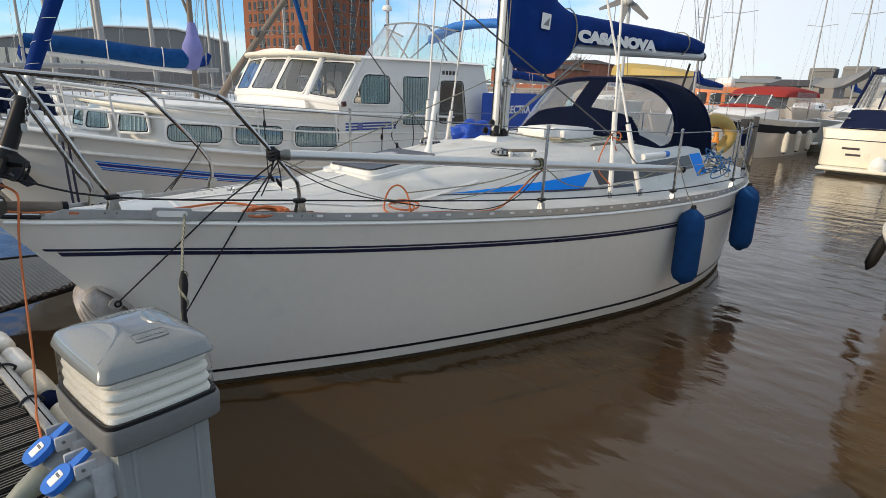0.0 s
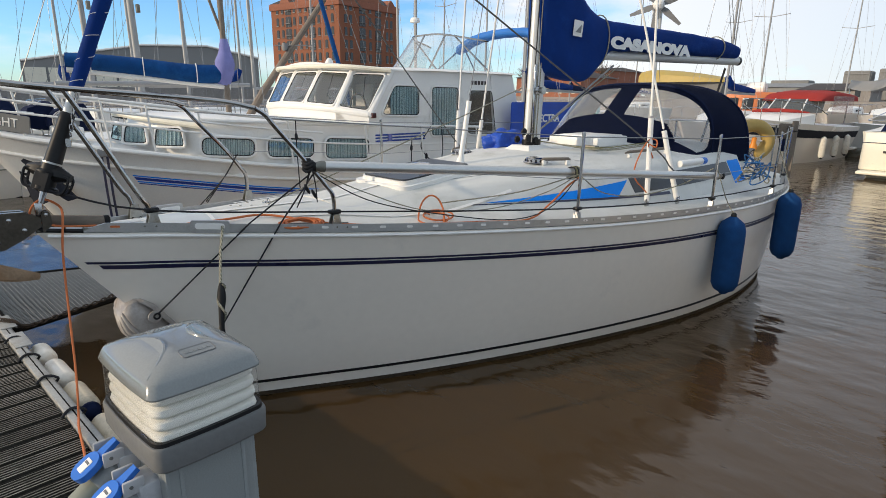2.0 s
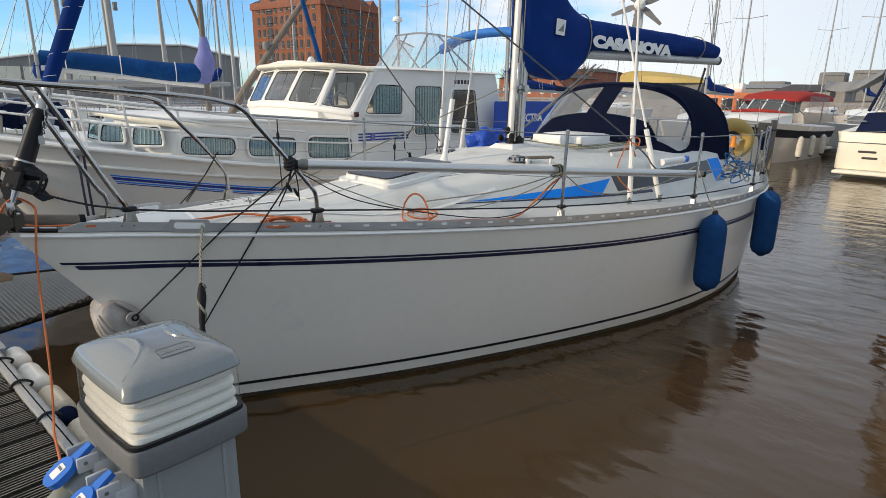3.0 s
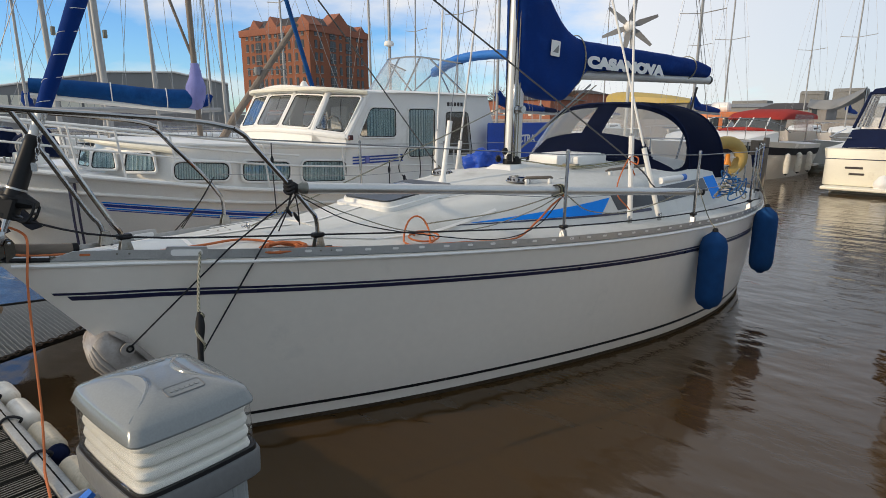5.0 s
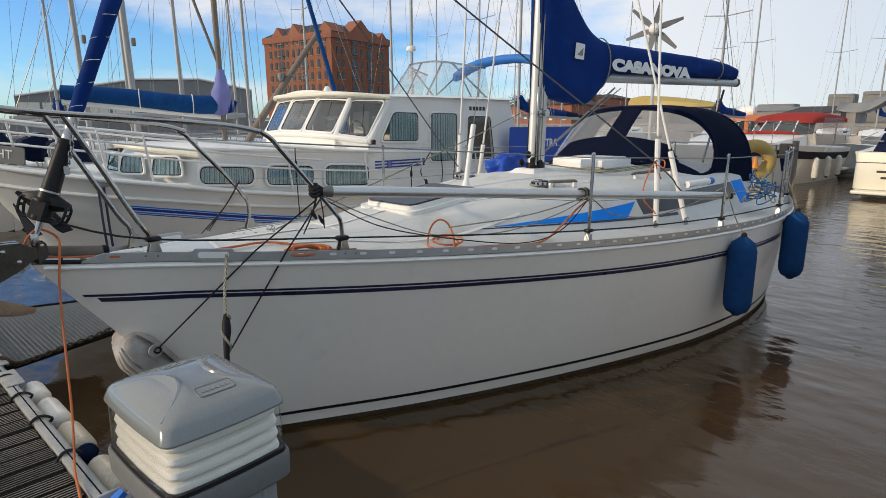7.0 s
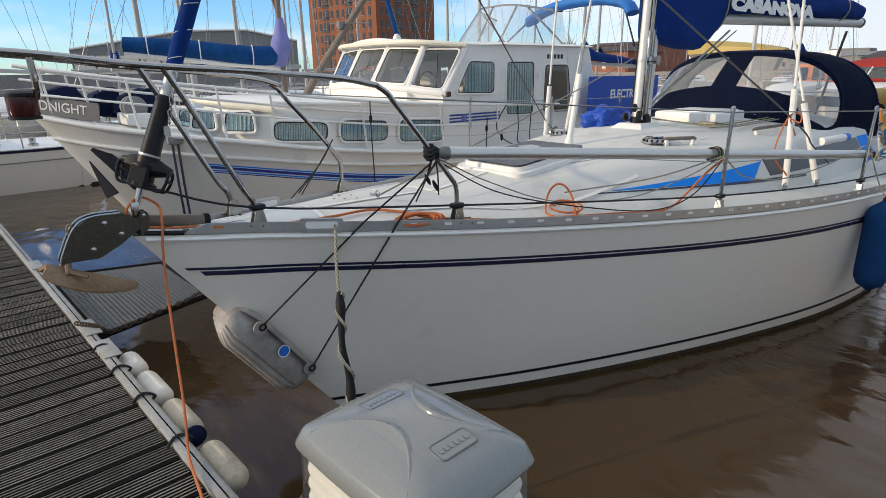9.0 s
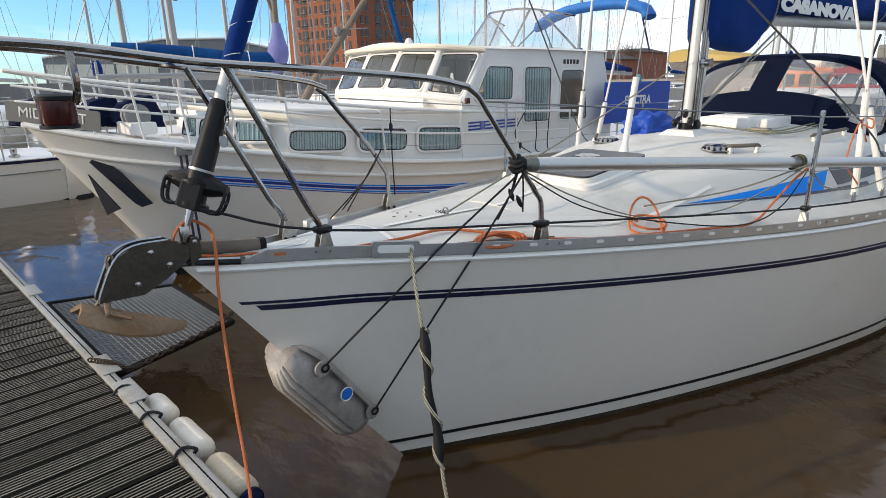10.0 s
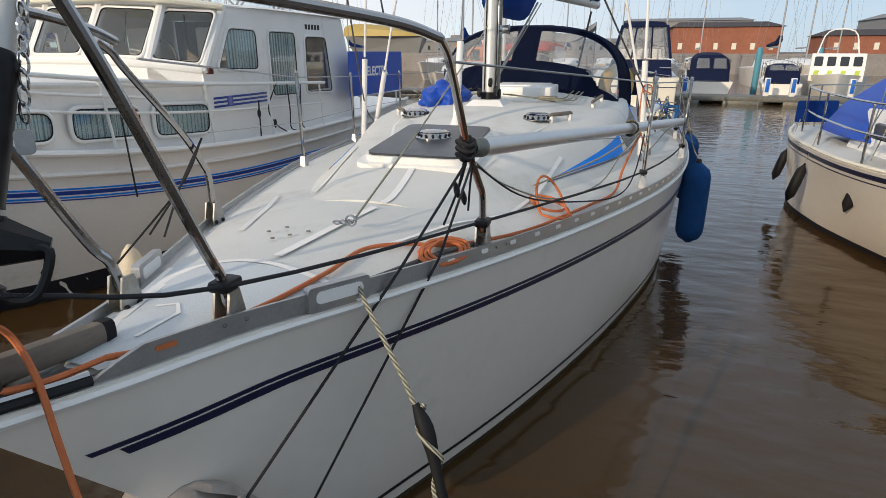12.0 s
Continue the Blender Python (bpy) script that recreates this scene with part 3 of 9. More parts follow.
def build_coachroof():
    rings = []
    for y in np.linspace(1.72, 6.9, 60):
        half = [side_point(y, 0), side_point(y, 0.5), side_point(y, 0.9)]
        b, t, e, c = coach(y)
        for g in (0.97, 0.85, 0.65, 0.4, 0.2):
            half.append(Vector((t * g, y, roof_z(t * g, y))))
        rings.append(half + [Vector((0, y, roof_z(0, y)))] + [mirror(p) for p in half[::-1]])
    part("coachroof", loft(rings, caps=True, close=False), DECK, yacht, "pale grey sloping coachroof", 50)
    for sg in (1, -1):
        def strip(name, mt, lab, y0, y1, lo, hi, rake=0.0, n=24, out=0.004):
            """A painted or glazed band on the coachroof side between two heights; rake slants its after end."""
            rings = []
            for i in range(n + 1):
                t = i / n
                y = y0 + (y1 - y0) * t
                f0, f1 = lo(t), hi(t)
                ya, yb = y, y + rake * t
                rings.append([side_point(ya, f0, sg, out), side_point((ya + yb) / 2, (f0 + f1) / 2, sg, out), side_point(yb, f1, sg, out), side_point(yb, f1, sg, out - 0.008), side_point(ya, f0, sg, out - 0.008)])
            part(name, loft(rings), mt, yacht, lab)
        strip("blue_flash", SKYBLUE, "bright blue painted flash along the coachroof side", 2.80, 4.15, lambda t: 0.36 - 0.07 * t, lambda t: 0.365 + 0.33 * t, 0.22)
        strip("flash_line", NAVY, "navy line under the flash", 2.66, 4.95, lambda t: 0.30 - 0.10 * t, lambda t: 0.325 - 0.05 * t)
        strip("cabin_window", TINT, "long smoked acrylic window", 4.40, 6.5, lambda t: 0.34 + 0.06 * t, lambda t: 0.76 + 0.02 * t, 0.0)
        strip("quarter_flash", SKYBLUE, "bright blue patch aft of the window", 6.53, 6.86, lambda t: 0.15, lambda t: 0.8)
        # non-slip margin lines on the roof
        pts = [(0.30 * sg, 2.75), (0.52 * sg, 3.4), (0.66 * sg, 4.2)]
        rr = []
        for x, y in pts:
            z = roof_z(x, y) + 0.004
            rr.append([(x - 0.011, y, z), (x + 0.011, y, z)])
        part("margin_line", loft(rr, caps=False, close=False), WHITE, yacht)


def build_roof_gear():
    # forehatch: raised frame with a smoked lid, on a white plinth
    hx, hy = 0.0, 2.71
    zf, zb = roof_z(0, 2.25), roof_z(0, 3.1)
    tilt = math.atan2(zb - zf, 0.85)
    rot = Matrix.Rotation(tilt, 4, "X")
    zc = roof_z(0, hy)
    plinth = part("forehatch", slab(rounded(0.66, 0.86, 0.08), 0.05, Matrix.Translation((hx, hy, zc - 0.035)) @ rot), WHITE, yacht, "white framed forehatch with a smoked lid")
    part("hatch_frame", slab(rounded(0.58, 0.78, 0.08), 0.035, Matrix.Translation((hx, hy, zc + 0.012)) @ rot), WHITE, plinth)
    part("hatch_lid", slab(rounded(0.55, 0.75, 0.06), 0.014, Matrix.Translation((hx, hy, zc + 0.046)) @ rot), TINT, plinth, "smoked acrylic hatch lid")

    def vent(x, y, z0):
        v = part("mushroom_vent", lathe([(0.115, 0), (0.115, 0.008), (0.10, 0.014), (0.085, 0.035), (0.088, 0.04), (0.07, 0.048), (0.0, 0.054)], 24, Matrix.Translation((x, y, z0))), STEEL, yacht, "stainless mushroom vent with holes round its rim")
        for i in range(14):
            a = 2 * math.pi * i / 14
            part("vent_hole", lathe([(0.0, 0), (0.0085, 0.0005), (0.0085, 0.006), (0, 0.0065)], 8, Matrix.Translation((x + 0.094 * math.cos(a), y + 0.094 * math.sin(a), z0 + 0.0225)) @ Matrix.Rotation(a, 4, "Z") @ Matrix.Rotation(radians(55), 4, "Y")), BLACK, v)
    vent(-0.01, 2.76, zc + 0.056)
    vent(0.47, 3.74, roof_z(0.47, 3.74) - 0.004)
    vent(-0.47, 3.74, roof_z(0.47, 3.74) - 0.004)
    for sg in (1, -1):
        # wooden grab rails on white feet
        for p, q in (((0.56, 3.70), (0.70, 3.95)), ((0.80, 4.75), (0.86, 5.6))):
            A, B = (Vector((sg * x, y, roof_z(x, y) + 0.045)) for x, y in (p, q))
            g = part("grab_rail", tube([A, A.lerp(B, 0.08) + Vector((0, 0, 0.008)), A.lerp(B, 0.92) + Vector((0, 0, 0.008)), B], [0.008, 0.015, 0.015, 0.008], 8), TEAK, yacht, "weathered wooden grab rail")
            for f in (0.1, 0.9):
                c = A.lerp(B, f)
                part("rail_foot", box((c.x, c.y, c.z - 0.025), (0.03, 0.05, 0.05), 0.01), WHITE, g)
    # painted lines that run on over the coachroof
    def surface(x, y):
        b, t = coach(y)[:2]
        u = abs(x)
        if u <= t:
            return roof_z(x, y)
        f = min(1, (u - t) / max(b - t, 1e-3))
        return (1 - f) * roof_z(t, y) + f * camber(b, y) if u < b else camber(x, y)

    def over_roof(pts, w):
        P = cat([(x, y, 0) for x, y in pts], 10)
        rings = []
        for i, p in enumerate(P):
            d = (P[min(i + 1, len(P) - 1)] - P[max(i - 1, 0)]).normalized()
            n = Vector((-d.y, d.x, 0)) * w / 2
            rings.append([(q.x, q.y, surface(q.x, q.y) + 0.005) for q in (p - n, p, p + n)])
        return loft(rings, caps=False, close=False)
    for pts, w in ((((0.088, 1.70), (0.095, 1.80), (0.06, 2.05), (0.02, 2.28)), 0.034), (((0.615, 2.0), (0.66, 2.45), (0.72, 3.1)), 0.020), (((-0.36, 1.90), (-0.46, 2.35), (-0.55, 2.82)), 0.020)):
        part("margin_line", over_roof(pts, w), WHITE, yacht, "white painted deck line")
    # mast step, organisers, clutch lines and the sliding hatch garage
    part("mast_step", loft([[(-0.17, 4.02, roof_z(0.17, 4.02) - 0.01), (0.17, 4.02, roof_z(0.17, 4.02) - 0.01), (0.17, 4.42, roof_z(0.17, 4.4) - 0.01), (-0.17, 4.42, roof_z(0.17, 4.4) - 0.01)],
                            [(-0.11, 4.10, 1.645), (0.11, 4.10, 1.645), (0.11, 4.36, 1.645), (-0.11, 4.36, 1.645)]]), WHITE, yacht, "white mast step")
    part("hatch_garage", box((0.12, 5.15, 1.66), (0.62, 0.62, 0.10), 0.02), WHITE, yacht, "white sliding hatch cover")
    part("hatch_top", box((0.12, 5.2, 1.705), (0.5, 0.5, 0.03), 0.01), WHITE, yacht)
    for sg in (1, -1):
        part("deck_organiser", box((sg * 0.42, 4.72, roof_z(0.42, 4.72) + 0.02), (0.16, 0.08, 0.04), 0.008), GALV, yacht)
    # lines led aft along the roof
    for k, (x0, x1, mt) in enumerate(((0.10, 0.55, OLIVEROPE), (0.13, 0.60, GREYROPE), (0.16, 0.64, GREYROPE), (-0.12, -0.5, OLIVEROPE), (-0.1, -0.45, BLACKROPE))):
        pts = [(x0, 4.30, 1.68), (x0 + 0.6 * (x1 - x0), 4.55, roof_z(x1, 4.6) + 0.05), (x1, 4.75, roof_z(x1, 4.75) + 0.035), (x1 * 1.02, 5.3, roof_z(x1, 5.3) + 0.03), (x1 * 1.03, 5.7, roof_z(x1, 5.7) + 0.03)]
        part("halyard_tail", tube(cat(pts), 0.006, 6), mt, yacht)


def build_rails():
    # slotted aluminium toe rail on both edges
    for f, near in ((lambda p: p, True), (mirror, False)):
        rings = []
        for i in range(91):
            y = 0.185 + 8.185 * (i / 90) ** 1.15
            x, z = sheer_x(y) - 0.012, sheer_z(y) + 0.004
            h = (0.052 if near else 0.036) * min(1, 0.12 + (y - 0.185) / 0.10)
            rings.append([f(Vector(p)) for p in ((x + 0.006, y, z), (x + 0.006, y, z + h), (x - 0.004, y, z + h), (x - 0.004, y, z + 0.008), (x - 0.04, y, z + 0.008), (x - 0.04, y, z))])
        rail = part("toe_rail", loft(rings), ALU, yacht, "dull aluminium toe rail with oval slots")
        if near:
            y = 1.22
            while y < 7.6:
                x, z = sheer_x(y) - 0.005, sheer_z(y) + 0.036
                d = Vector((sheer_x(y + 0.05) - sheer_x(y - 0.05), 0.1, sheer_z(y + 0.05) - sheer_z(y - 0.05)))
                part("slot", slab(rounded(0.042, 0.016, 0.008, 3), 0.003, axes((x, y, z), d, (0, 0, 1))), WHITE, rail)
                y += 0.172
            for y in (0.47, 0.525, 1.46, 1.52, 3.28, 3.36):
                x, z = sheer_x(y) - 0.004, sheer_z(y) + 0.036
                part("bolt", lathe([(0.006, 0), (0.005, 0.003), (0, 0.004)], 8, axes((x, y, z), (0, 1, 0), (0, 0, 1))), GALV, rail)
            y = 0.33
            x, z = sheer_x(y) - 0.004, sheer_z(y) + 0.036
            part("slot", slab(rounded(0.05, 0.012, 0.006, 3), 0.003, axes((x, y, z), (0.37, 1, -0.08), (0, 0, 1))), ORANGE, rail, "orange line wedged in a slot")
        # fairlead: a frame with an opening, let into the rail
        y = 0.79
        x, z = sheer_x(y), sheer_z(y) + 0.037
        d = Vector((sheer_x(y + 0.1) - sheer_x(y - 0.1), 0.2, -0.016))
        fr = f(Vector((x - 0.022, y, z)))
        ft = Vector((d.x if near else -d.x, d.y, d.z)) * (1 if near else -1)
        m = axes(fr, ft, (0, 0, 1))
        fl = part("fairlead", slab(rounded(0.215, 0.074, 0.012), 0.024, m), ALU, yacht, "aluminium mooring fairlead")
        part("fairlead_opening", slab(rounded(0.165, 0.036, 0.016), 0.028, m @ Matrix.Translation((0, 0.004, -0.002))), WHITE, fl)
    # stem fitting: a dark channel round the bow with a pale plate on it
    part("stem_fitting", loft([[(-w, y, sheer_z(y) + 0.006), (w, y, sheer_z(y) + 0.006), (w, y, sheer_z(y) + 0.014), (-w, y, sheer_z(y) + 0.014)] for y, w in ((-0.015, 0.012), (0.05, 0.030), (0.15, 0.062), (0.24, 0.085))]), GALV, yacht, "weathered steel stem fitting")
    for f in (lambda p: p, mirror):
        ys = np.linspace(-0.012, 0.185, 9)
        part("bow_edge_strip", tube([f(Vector((sheer_x(y) - 0.010, y, sheer_z(y) + 0.012))) for y in ys], 0.012, 8), BLACK, yacht, "black rubber edging round the bow")
        part("bow_edge_cap", tube([f(Vector((sheer_x(y) - 0.014, y, sheer_z(y) + 0.025))) for y in ys[1:]], 0.008, 6), STEEL, yacht)
    # chain plate that carries the furling gear
    for x in (0.020, -0.028):
        part("stay_plate", slab([(-0.022, 0.0), (0.026, 0.0), (0.022, 0.095), (0.014, 0.112), (-0.010, 0.112), (-0.020, 0.09)], 0.008, axes((x, 0.035, sheer_z(0.03) + 0.005), (0, 1, 0), (0, 0, 1))), DARKSTEEL, yacht, "dark galvanised stay plate")
        part("bolt", lathe([(0.011, 0), (0.010, 0.006), (0, 0.008)], 8, axes((x + 0.008, 0.035, sheer_z(0.03) + 0.10), (0, 1, 0), (0, 0, 1))), STEEL, yacht)


def build_pulpit():
    pulpit = part("pulpit", tube(cat([(-0.555, 1.03, 2.045), (-0.50, 0.86, 2.085), (-0.34, 0.45, 2.125), (-0.17, 0.10, 2.15), (-0.15, -0.25, 2.19), (-0.11, -0.45, 2.205), (0, -0.55, 2.21), (0.11, -0.45, 2.205), (0.15, -0.25, 2.19), (0.17, 0.10, 2.15), (0.34, 0.48, 2.12), (0.50, 0.84, 2.085), (0.57, 1.00, 2.05)], 6), 0.0145, 10), STEEL, yacht, "polished stainless steel pulpit rail")
    for sg in (1, -1):
        legs = {
            "aft": cat([(0.57, 1.00, 2.05), (0.573, 1.06, 2.01), (0.575, 1.11, 1.95), (0.568, 1.325, 1.71), (0.582, 1.44, 1.565), (0.590, 1.478, 1.50), (0.592, 1.484, 1.36)], 5),
            "fore": cat([(0.19, 0.17, 2.14), (0.190, 0.27, 1.95), (0.178, 0.455, 1.58), (0.168, 0.505, 1.50), (0.163, 0.525, 1.41)], 5)}
        for k, pts in legs.items():
            leg = part("pulpit_leg", tube([Vector((sg * p.x * (1.06 if (sg < 0 and k == "aft") else 1), p.y, p.z)) for p in pts], 0.0135, 10), STEEL, pulpit)
            p = pts[-1]
            x = sg * p.x * (1.06 if (sg < 0 and k == "aft") else 1)
            zb = sheer_z(p.y) + 0.0
            # channel-shaped foot: two tapering cheeks, a back web and a base plate
            foot = part("leg_socket", box((x, p.y, zb + 0.012), (0.062, 0.078, 0.016), 0.004), SOCKET, leg, "cast steel leg socket")
            for o in (-0.024, 0.018):
                part("socket_cheek", slab([(-0.040, 0.0), (0.040, 0.0), (0.034, 0.045), (0.020, 0.105), (-0.018, 0.105), (-0.034, 0.045)], 0.007, axes((x + o, p.y, zb + 0.006), (0, 1, 0), (0, 0, 1))), SOCKET, foot)
            part("socket_web", box((x, p.y + 0.018, zb + 0.055), (0.040, 0.008, 0.09), 0.002), SOCKET, foot)
            for dy in (-0.022, 0.022):
                part("socket_bolt", lathe([(0.009, 0), (0.008, 0.005), (0, 0.007)], 8, axes((x + 0.025, p.y + dy, zb + 0.028), (0, 1, 0), (0, 0, 1))), BLACK, foot)
            if sg > 0:
                part("line_block", box((x, p.y, zb + 0.125), (0.055, 0.075, 0.03), 0.01), BLACK, leg, "black furling line block")
    # hanging bow light on a short stalk
    lamp = part("bow_light", lathe([(0.05, 0), (0.055, 0.008), (0.055, 0.078), (0.05, 0.085)], 18, Matrix.Translation((0.02, -0.33, 1.955))), REDLIGHT, pulpit, "dark two-colour bow light")
    part("lamp_cap", lathe([(0.058, 0), (0.058, 0.012), (0.045, 0.02), (0, 0.021)], 18, Matrix.Translation((0.02, -0.33, 2.035))), BLACK, lamp)
    part("lamp_base", lathe([(0.058, 0), (0.058, 0.012), (0, 0.013)], 18, Matrix.Translation((0.02, -0.33, 1.945))), BLACK, lamp)
    part("lamp_stalk", tube(cat([(0.14, -0.29, 2.19), (0.13, -0.285, 2.08), (0.09, -0.285, 2.03)]), 0.012, 8), STEEL, lamp)


STANCH = [(3.3, 1.228), (4.98, 1.60), (6.5, 1.66), (7.7, 1.42)]


def build_lifelines():
    for sg in (1, -1):
        for y, x in STANCH:
            zb = sheer_z(y)
            st = part("stanchion", tube([(sg * x, y, zb + 0.02), (sg * (x + 0.01), y, zb + 0.68)], 0.0125, 10), STEEL, yacht, "stainless steel lifeline stanchion")
            part("stanchion_base", loft([[(sg * x - 0.025, y - 0.03, zb), (sg * x + 0.025, y - 0.03, zb), (sg * x + 0.025, y + 0.03, zb), (sg * x - 0.025, y + 0.03, zb)], [(sg * x - 0.018, y - 0.018, zb + 0.09), (sg * x + 0.018, y - 0.018, zb + 0.09), (sg * x + 0.018, y + 0.018, zb + 0.09), (sg * x - 0.018, y + 0.018, zb + 0.09)]]), ALU, st)
            part("stanchion_cap", lathe([(0.016, 0), (0.016, 0.02), (0.008, 0.03), (0, 0.031)], 10, Matrix.Translation((sg * (x + 0.01), y, zb + 0.675))), STEEL, st)
            if sg > 0:
                part("line_block", box((sg * x, y, zb + 0.115), (0.05, 0.07, 0.028), 0.01), BLACK, st, "black furling line block")
        top = [(sg * 0.545, 1.10, 1.99)] + [(sg * (x + 0.01), y, sheer_z(y) + 0.665) for y, x in STANCH]
        part("lifeline", tube(top, 0.0045, 6), WIRE, yacht, "upper lifeline wire")
        mid = [(sg * 0.55, 1.42, 1.70)] + [(sg * (x + 0.005), y, sheer_z(y) + 0.34) for y, x in STANCH]
        part("lifeline", tube(mid, 0.003, 6), WIRE, yacht, "lower lifeline wire")
    # pushpit round the stern
    P = part("pushpit", tube(cat([(1.42, 7.7, 1.75), (1.25, 8.2, 1.76), (1.0, 8.55, 1.77), (0, 8.66, 1.78), (-1.0, 8.55, 1.77), (-1.25, 8.2, 1.76), (-1.42, 7.7, 1.75)], 6), 0.0125, 8), STEEL, yacht, "stainless steel stern rail")
    for x, y in ((1.25, 8.2), (1.0, 8.55), (0.45, 8.58), (-0.45, 8.58), (-1.0, 8.55), (-1.25, 8.2)):
        part("pushpit_leg", rod((x, y, 1.09), (x, y, 1.765), 0.0125), STEEL, P)


def build_rig():
    def oval(a, b, z, y0=4.275, n=20):
        yc = y0 + 0.030 * (z - 1.62)
        return [(a * math.cos(2 * math.pi * i / n), yc + b * math.sin(2 * math.pi * i / n), z) for i in range(n)]
    mast = part("mast", loft([oval(0.072, 0.108, 1.62), oval(0.072, 0.108, 9.0), oval(0.055, 0.08, 11.7)]), MASTALU, yacht, "pale grey alloy mast")
    part("mast_collar", loft([oval(0.082, 0.118, 1.625), oval(0.082, 0.118, 1.70)]), BLACK, mast)
    for i, (x, y, z) in enumerate(((0.07, 4.13, 1.72), (-0.06, 4.12, 1.70), (0.075, 4.25, 1.69), (0.03, 4.11, 1.78))):
        part("mast_block", lathe([(0.032, -0.012), (0.036, -0.008), (0.036, 0.008), (0.032, 0.012)], 14, Matrix.Translation((x, y, z)) @ Matrix.Rotation(radians(90), 4, "Y")), BLACK, mast, "black turning block")
    for x, y in ((0.066, 4.16), (0.066, 4.2), (0.05, 4.13), (-0.03, 4.12)):
        part("halyard", rod((x * 1.12, y + 0.055, 1.72), (x * 0.9, y + 0.30, 9.5), 0.005, 6), GREYROPE if x > 0.06 else BLACKROPE, mast)
    part("mast_track", box((0.066, 4.20, 2.05), (0.008, 0.03, 0.75), 0.002), STEEL, mast)
    part("halyard_winch", lathe([(0.04, 0), (0.045, 0.01), (0.03, 0.03), (0.033, 0.07), (0.04, 0.08)], 16, axes((0.062, 4.25, 2.18), (0, 1, 0), (0, 0, 1))), STEEL, mast)
    # spreaders
    for sg in (1, -1):
        sp = part("spreader", tube([(0, 4.25, 6.2), (sg * 0.95, 4.45, 6.28)], [0.025, 0.018], 8), MASTALU, mast)
    # shrouds with white tubes at their feet
    for sg in (1, -1):
        for (x, y), (tx, ty, tz), tubed in (((1.24, 4.42), (0.95, 4.45, 6.28), 0.78), ((1.33, 4.86), (0.06, 4.3, 6.1), 0.70), ((1.05, 3.62), (0.05, 4.2, 6.1), 0.0)):
            if not tubed:
                continue
            z = camber(x, y)
            a, b = Vector((sg * x, y, z)), Vector((sg * tx, ty, tz))
            d = (b - a).normalized()
            sh = part("shroud", rod(a, b, 0.004, 6), WIRE, yacht, "steel wire shroud")
            part("shroud_tube", rod(a + d * 0.04, a + d * tubed, 0.024, 10), WHITE, sh, "white plastic shroud tube")
            part("upper_tube", rod(a + d * (tubed + 0.02), a + d * 2.1, 0.011, 8), WHITE, sh, "thin white shroud cover")
            part("chainplate", box((a.x, a.y, a.z + 0.03), (0.02, 0.06, 0.07), 0.006), STEEL, sh)
        part("cap_shroud", rod((sg * 0.95, 4.45, 6.28), (sg * 0.04, 4.2, 11.4), 0.004, 6), WIRE, yacht)
    # inner forestay tube on deck (the babystay)
    a, b = Vector((-0.015, 3.25, 1.515)), Vector((-0.0, 4.05, 6.0))
    d = (b - a).normalized()
    bs = part("babystay", rod(a, b, 0.004, 6), WIRE, yacht, "steel wire babystay")
    part("stay_tube", tube([a, a + d * 0.04, a + d * 0.08, a + d * 0.57], [0.045, 0.035, 0.024, 0.024], 12), WHITE, bs, "white plastic tube")
    # furled headsail on its foil, furling drum and line
    f0 = Vector((0, 0.05, 1.61))
    fd = (Vector((0, 4.12, 11.5)) - f0).normalized()
    at = lambda t: f0 + fd * t
    fm = axes(at(0.0), (1, 0, 0), fd.cross(Vector((1, 0, 0))))
    furl = part("furling_drum", lathe([(0.02, 0.0), (0.050, 0.0), (0.062, 0.010), (0.062, 0.026), (0.046, 0.034), (0.044, 0.085), (0.062, 0.094), (0.064, 0.108), (0.05, 0.118), (0.048, 0.15), (0.03, 0.16)], 24, fm), BLACK, yacht, "black headsail furling drum in its cage")
    u0 = Vector((0.66, 0.75, 0.0))
    u0 = (u0 - fd * u0.dot(fd)).normalized()
    v0 = fd.cross(u0)
    o = at(0.0)
    part("cage_plate", tube([o + fd * 0.104 - u0 * 0.118, o + fd * 0.106 - u0 * 0.05, o + fd * 0.106 + u0 * 0.05, o + fd * 0.104 + u0 * 0.118], [0.020, 0.045, 0.045, 0.020], 8), BLACK, furl, "black cage plate")
    part("drum_guard", loft([[o + fd * z + u0 * a_ + v0 * b_ for a_, b_ in ((-0.035, -0.060), (0.035, -0.060), (0.045, -0.048), (-0.045, -0.048))] for z in (0.005, 0.10)]), BLACK, furl, "black front guard")
    for sg in (1, -1):
        for w in (-0.022, 0.022):
            loop = cat([o + u0 * sg * a_ + v0 * w + fd * z for a_, z in ((0.045, 0.012), (0.085, 0.006), (0.108, 0.018), (0.118, 0.055), (0.116, 0.098), (0.09, 0.104), (0.05, 0.104))], 4)
            part("cage_bar", tube(loop, 0.0075, 6), BLACK, furl)
        part("cage_bridge", tube([o + u0 * sg * 0.117 - v0 * 0.022 + fd * 0.06, o + u0 * sg * 0.117 + v0 * 0.022 + fd * 0.06], 0.008, 6), BLACK, furl)
    part("drum_sleeve", tube([at(t) for t in (0.13, 0.15, 0.17, 0.40, 0.43, 0.44)], [0.045, 0.048, 0.044, 0.038, 0.036, 0.028], 16), BLACK, furl, "black plastic sleeve")
    part("drum_ring", tube([at(0.152), at(0.162)], 0.049, 18), ALU, furl)
    part("luff_foil", tube([at(0.42), at(0.66)], 0.027, 12), MASTALU, furl, "pale alloy luff foil")
    sail_p, sail_r = [], []
    for i in range(61):
        t = 0.575 + 8.86 * i / 60
        sail_p.append(at(t))
        sail_r.append((0.034 + 0.012 * min(1, i / 5)) * (1 - 0.35 * max(0, i - 20) / 40) + 0.0015 * math.sin(i * 2.1))
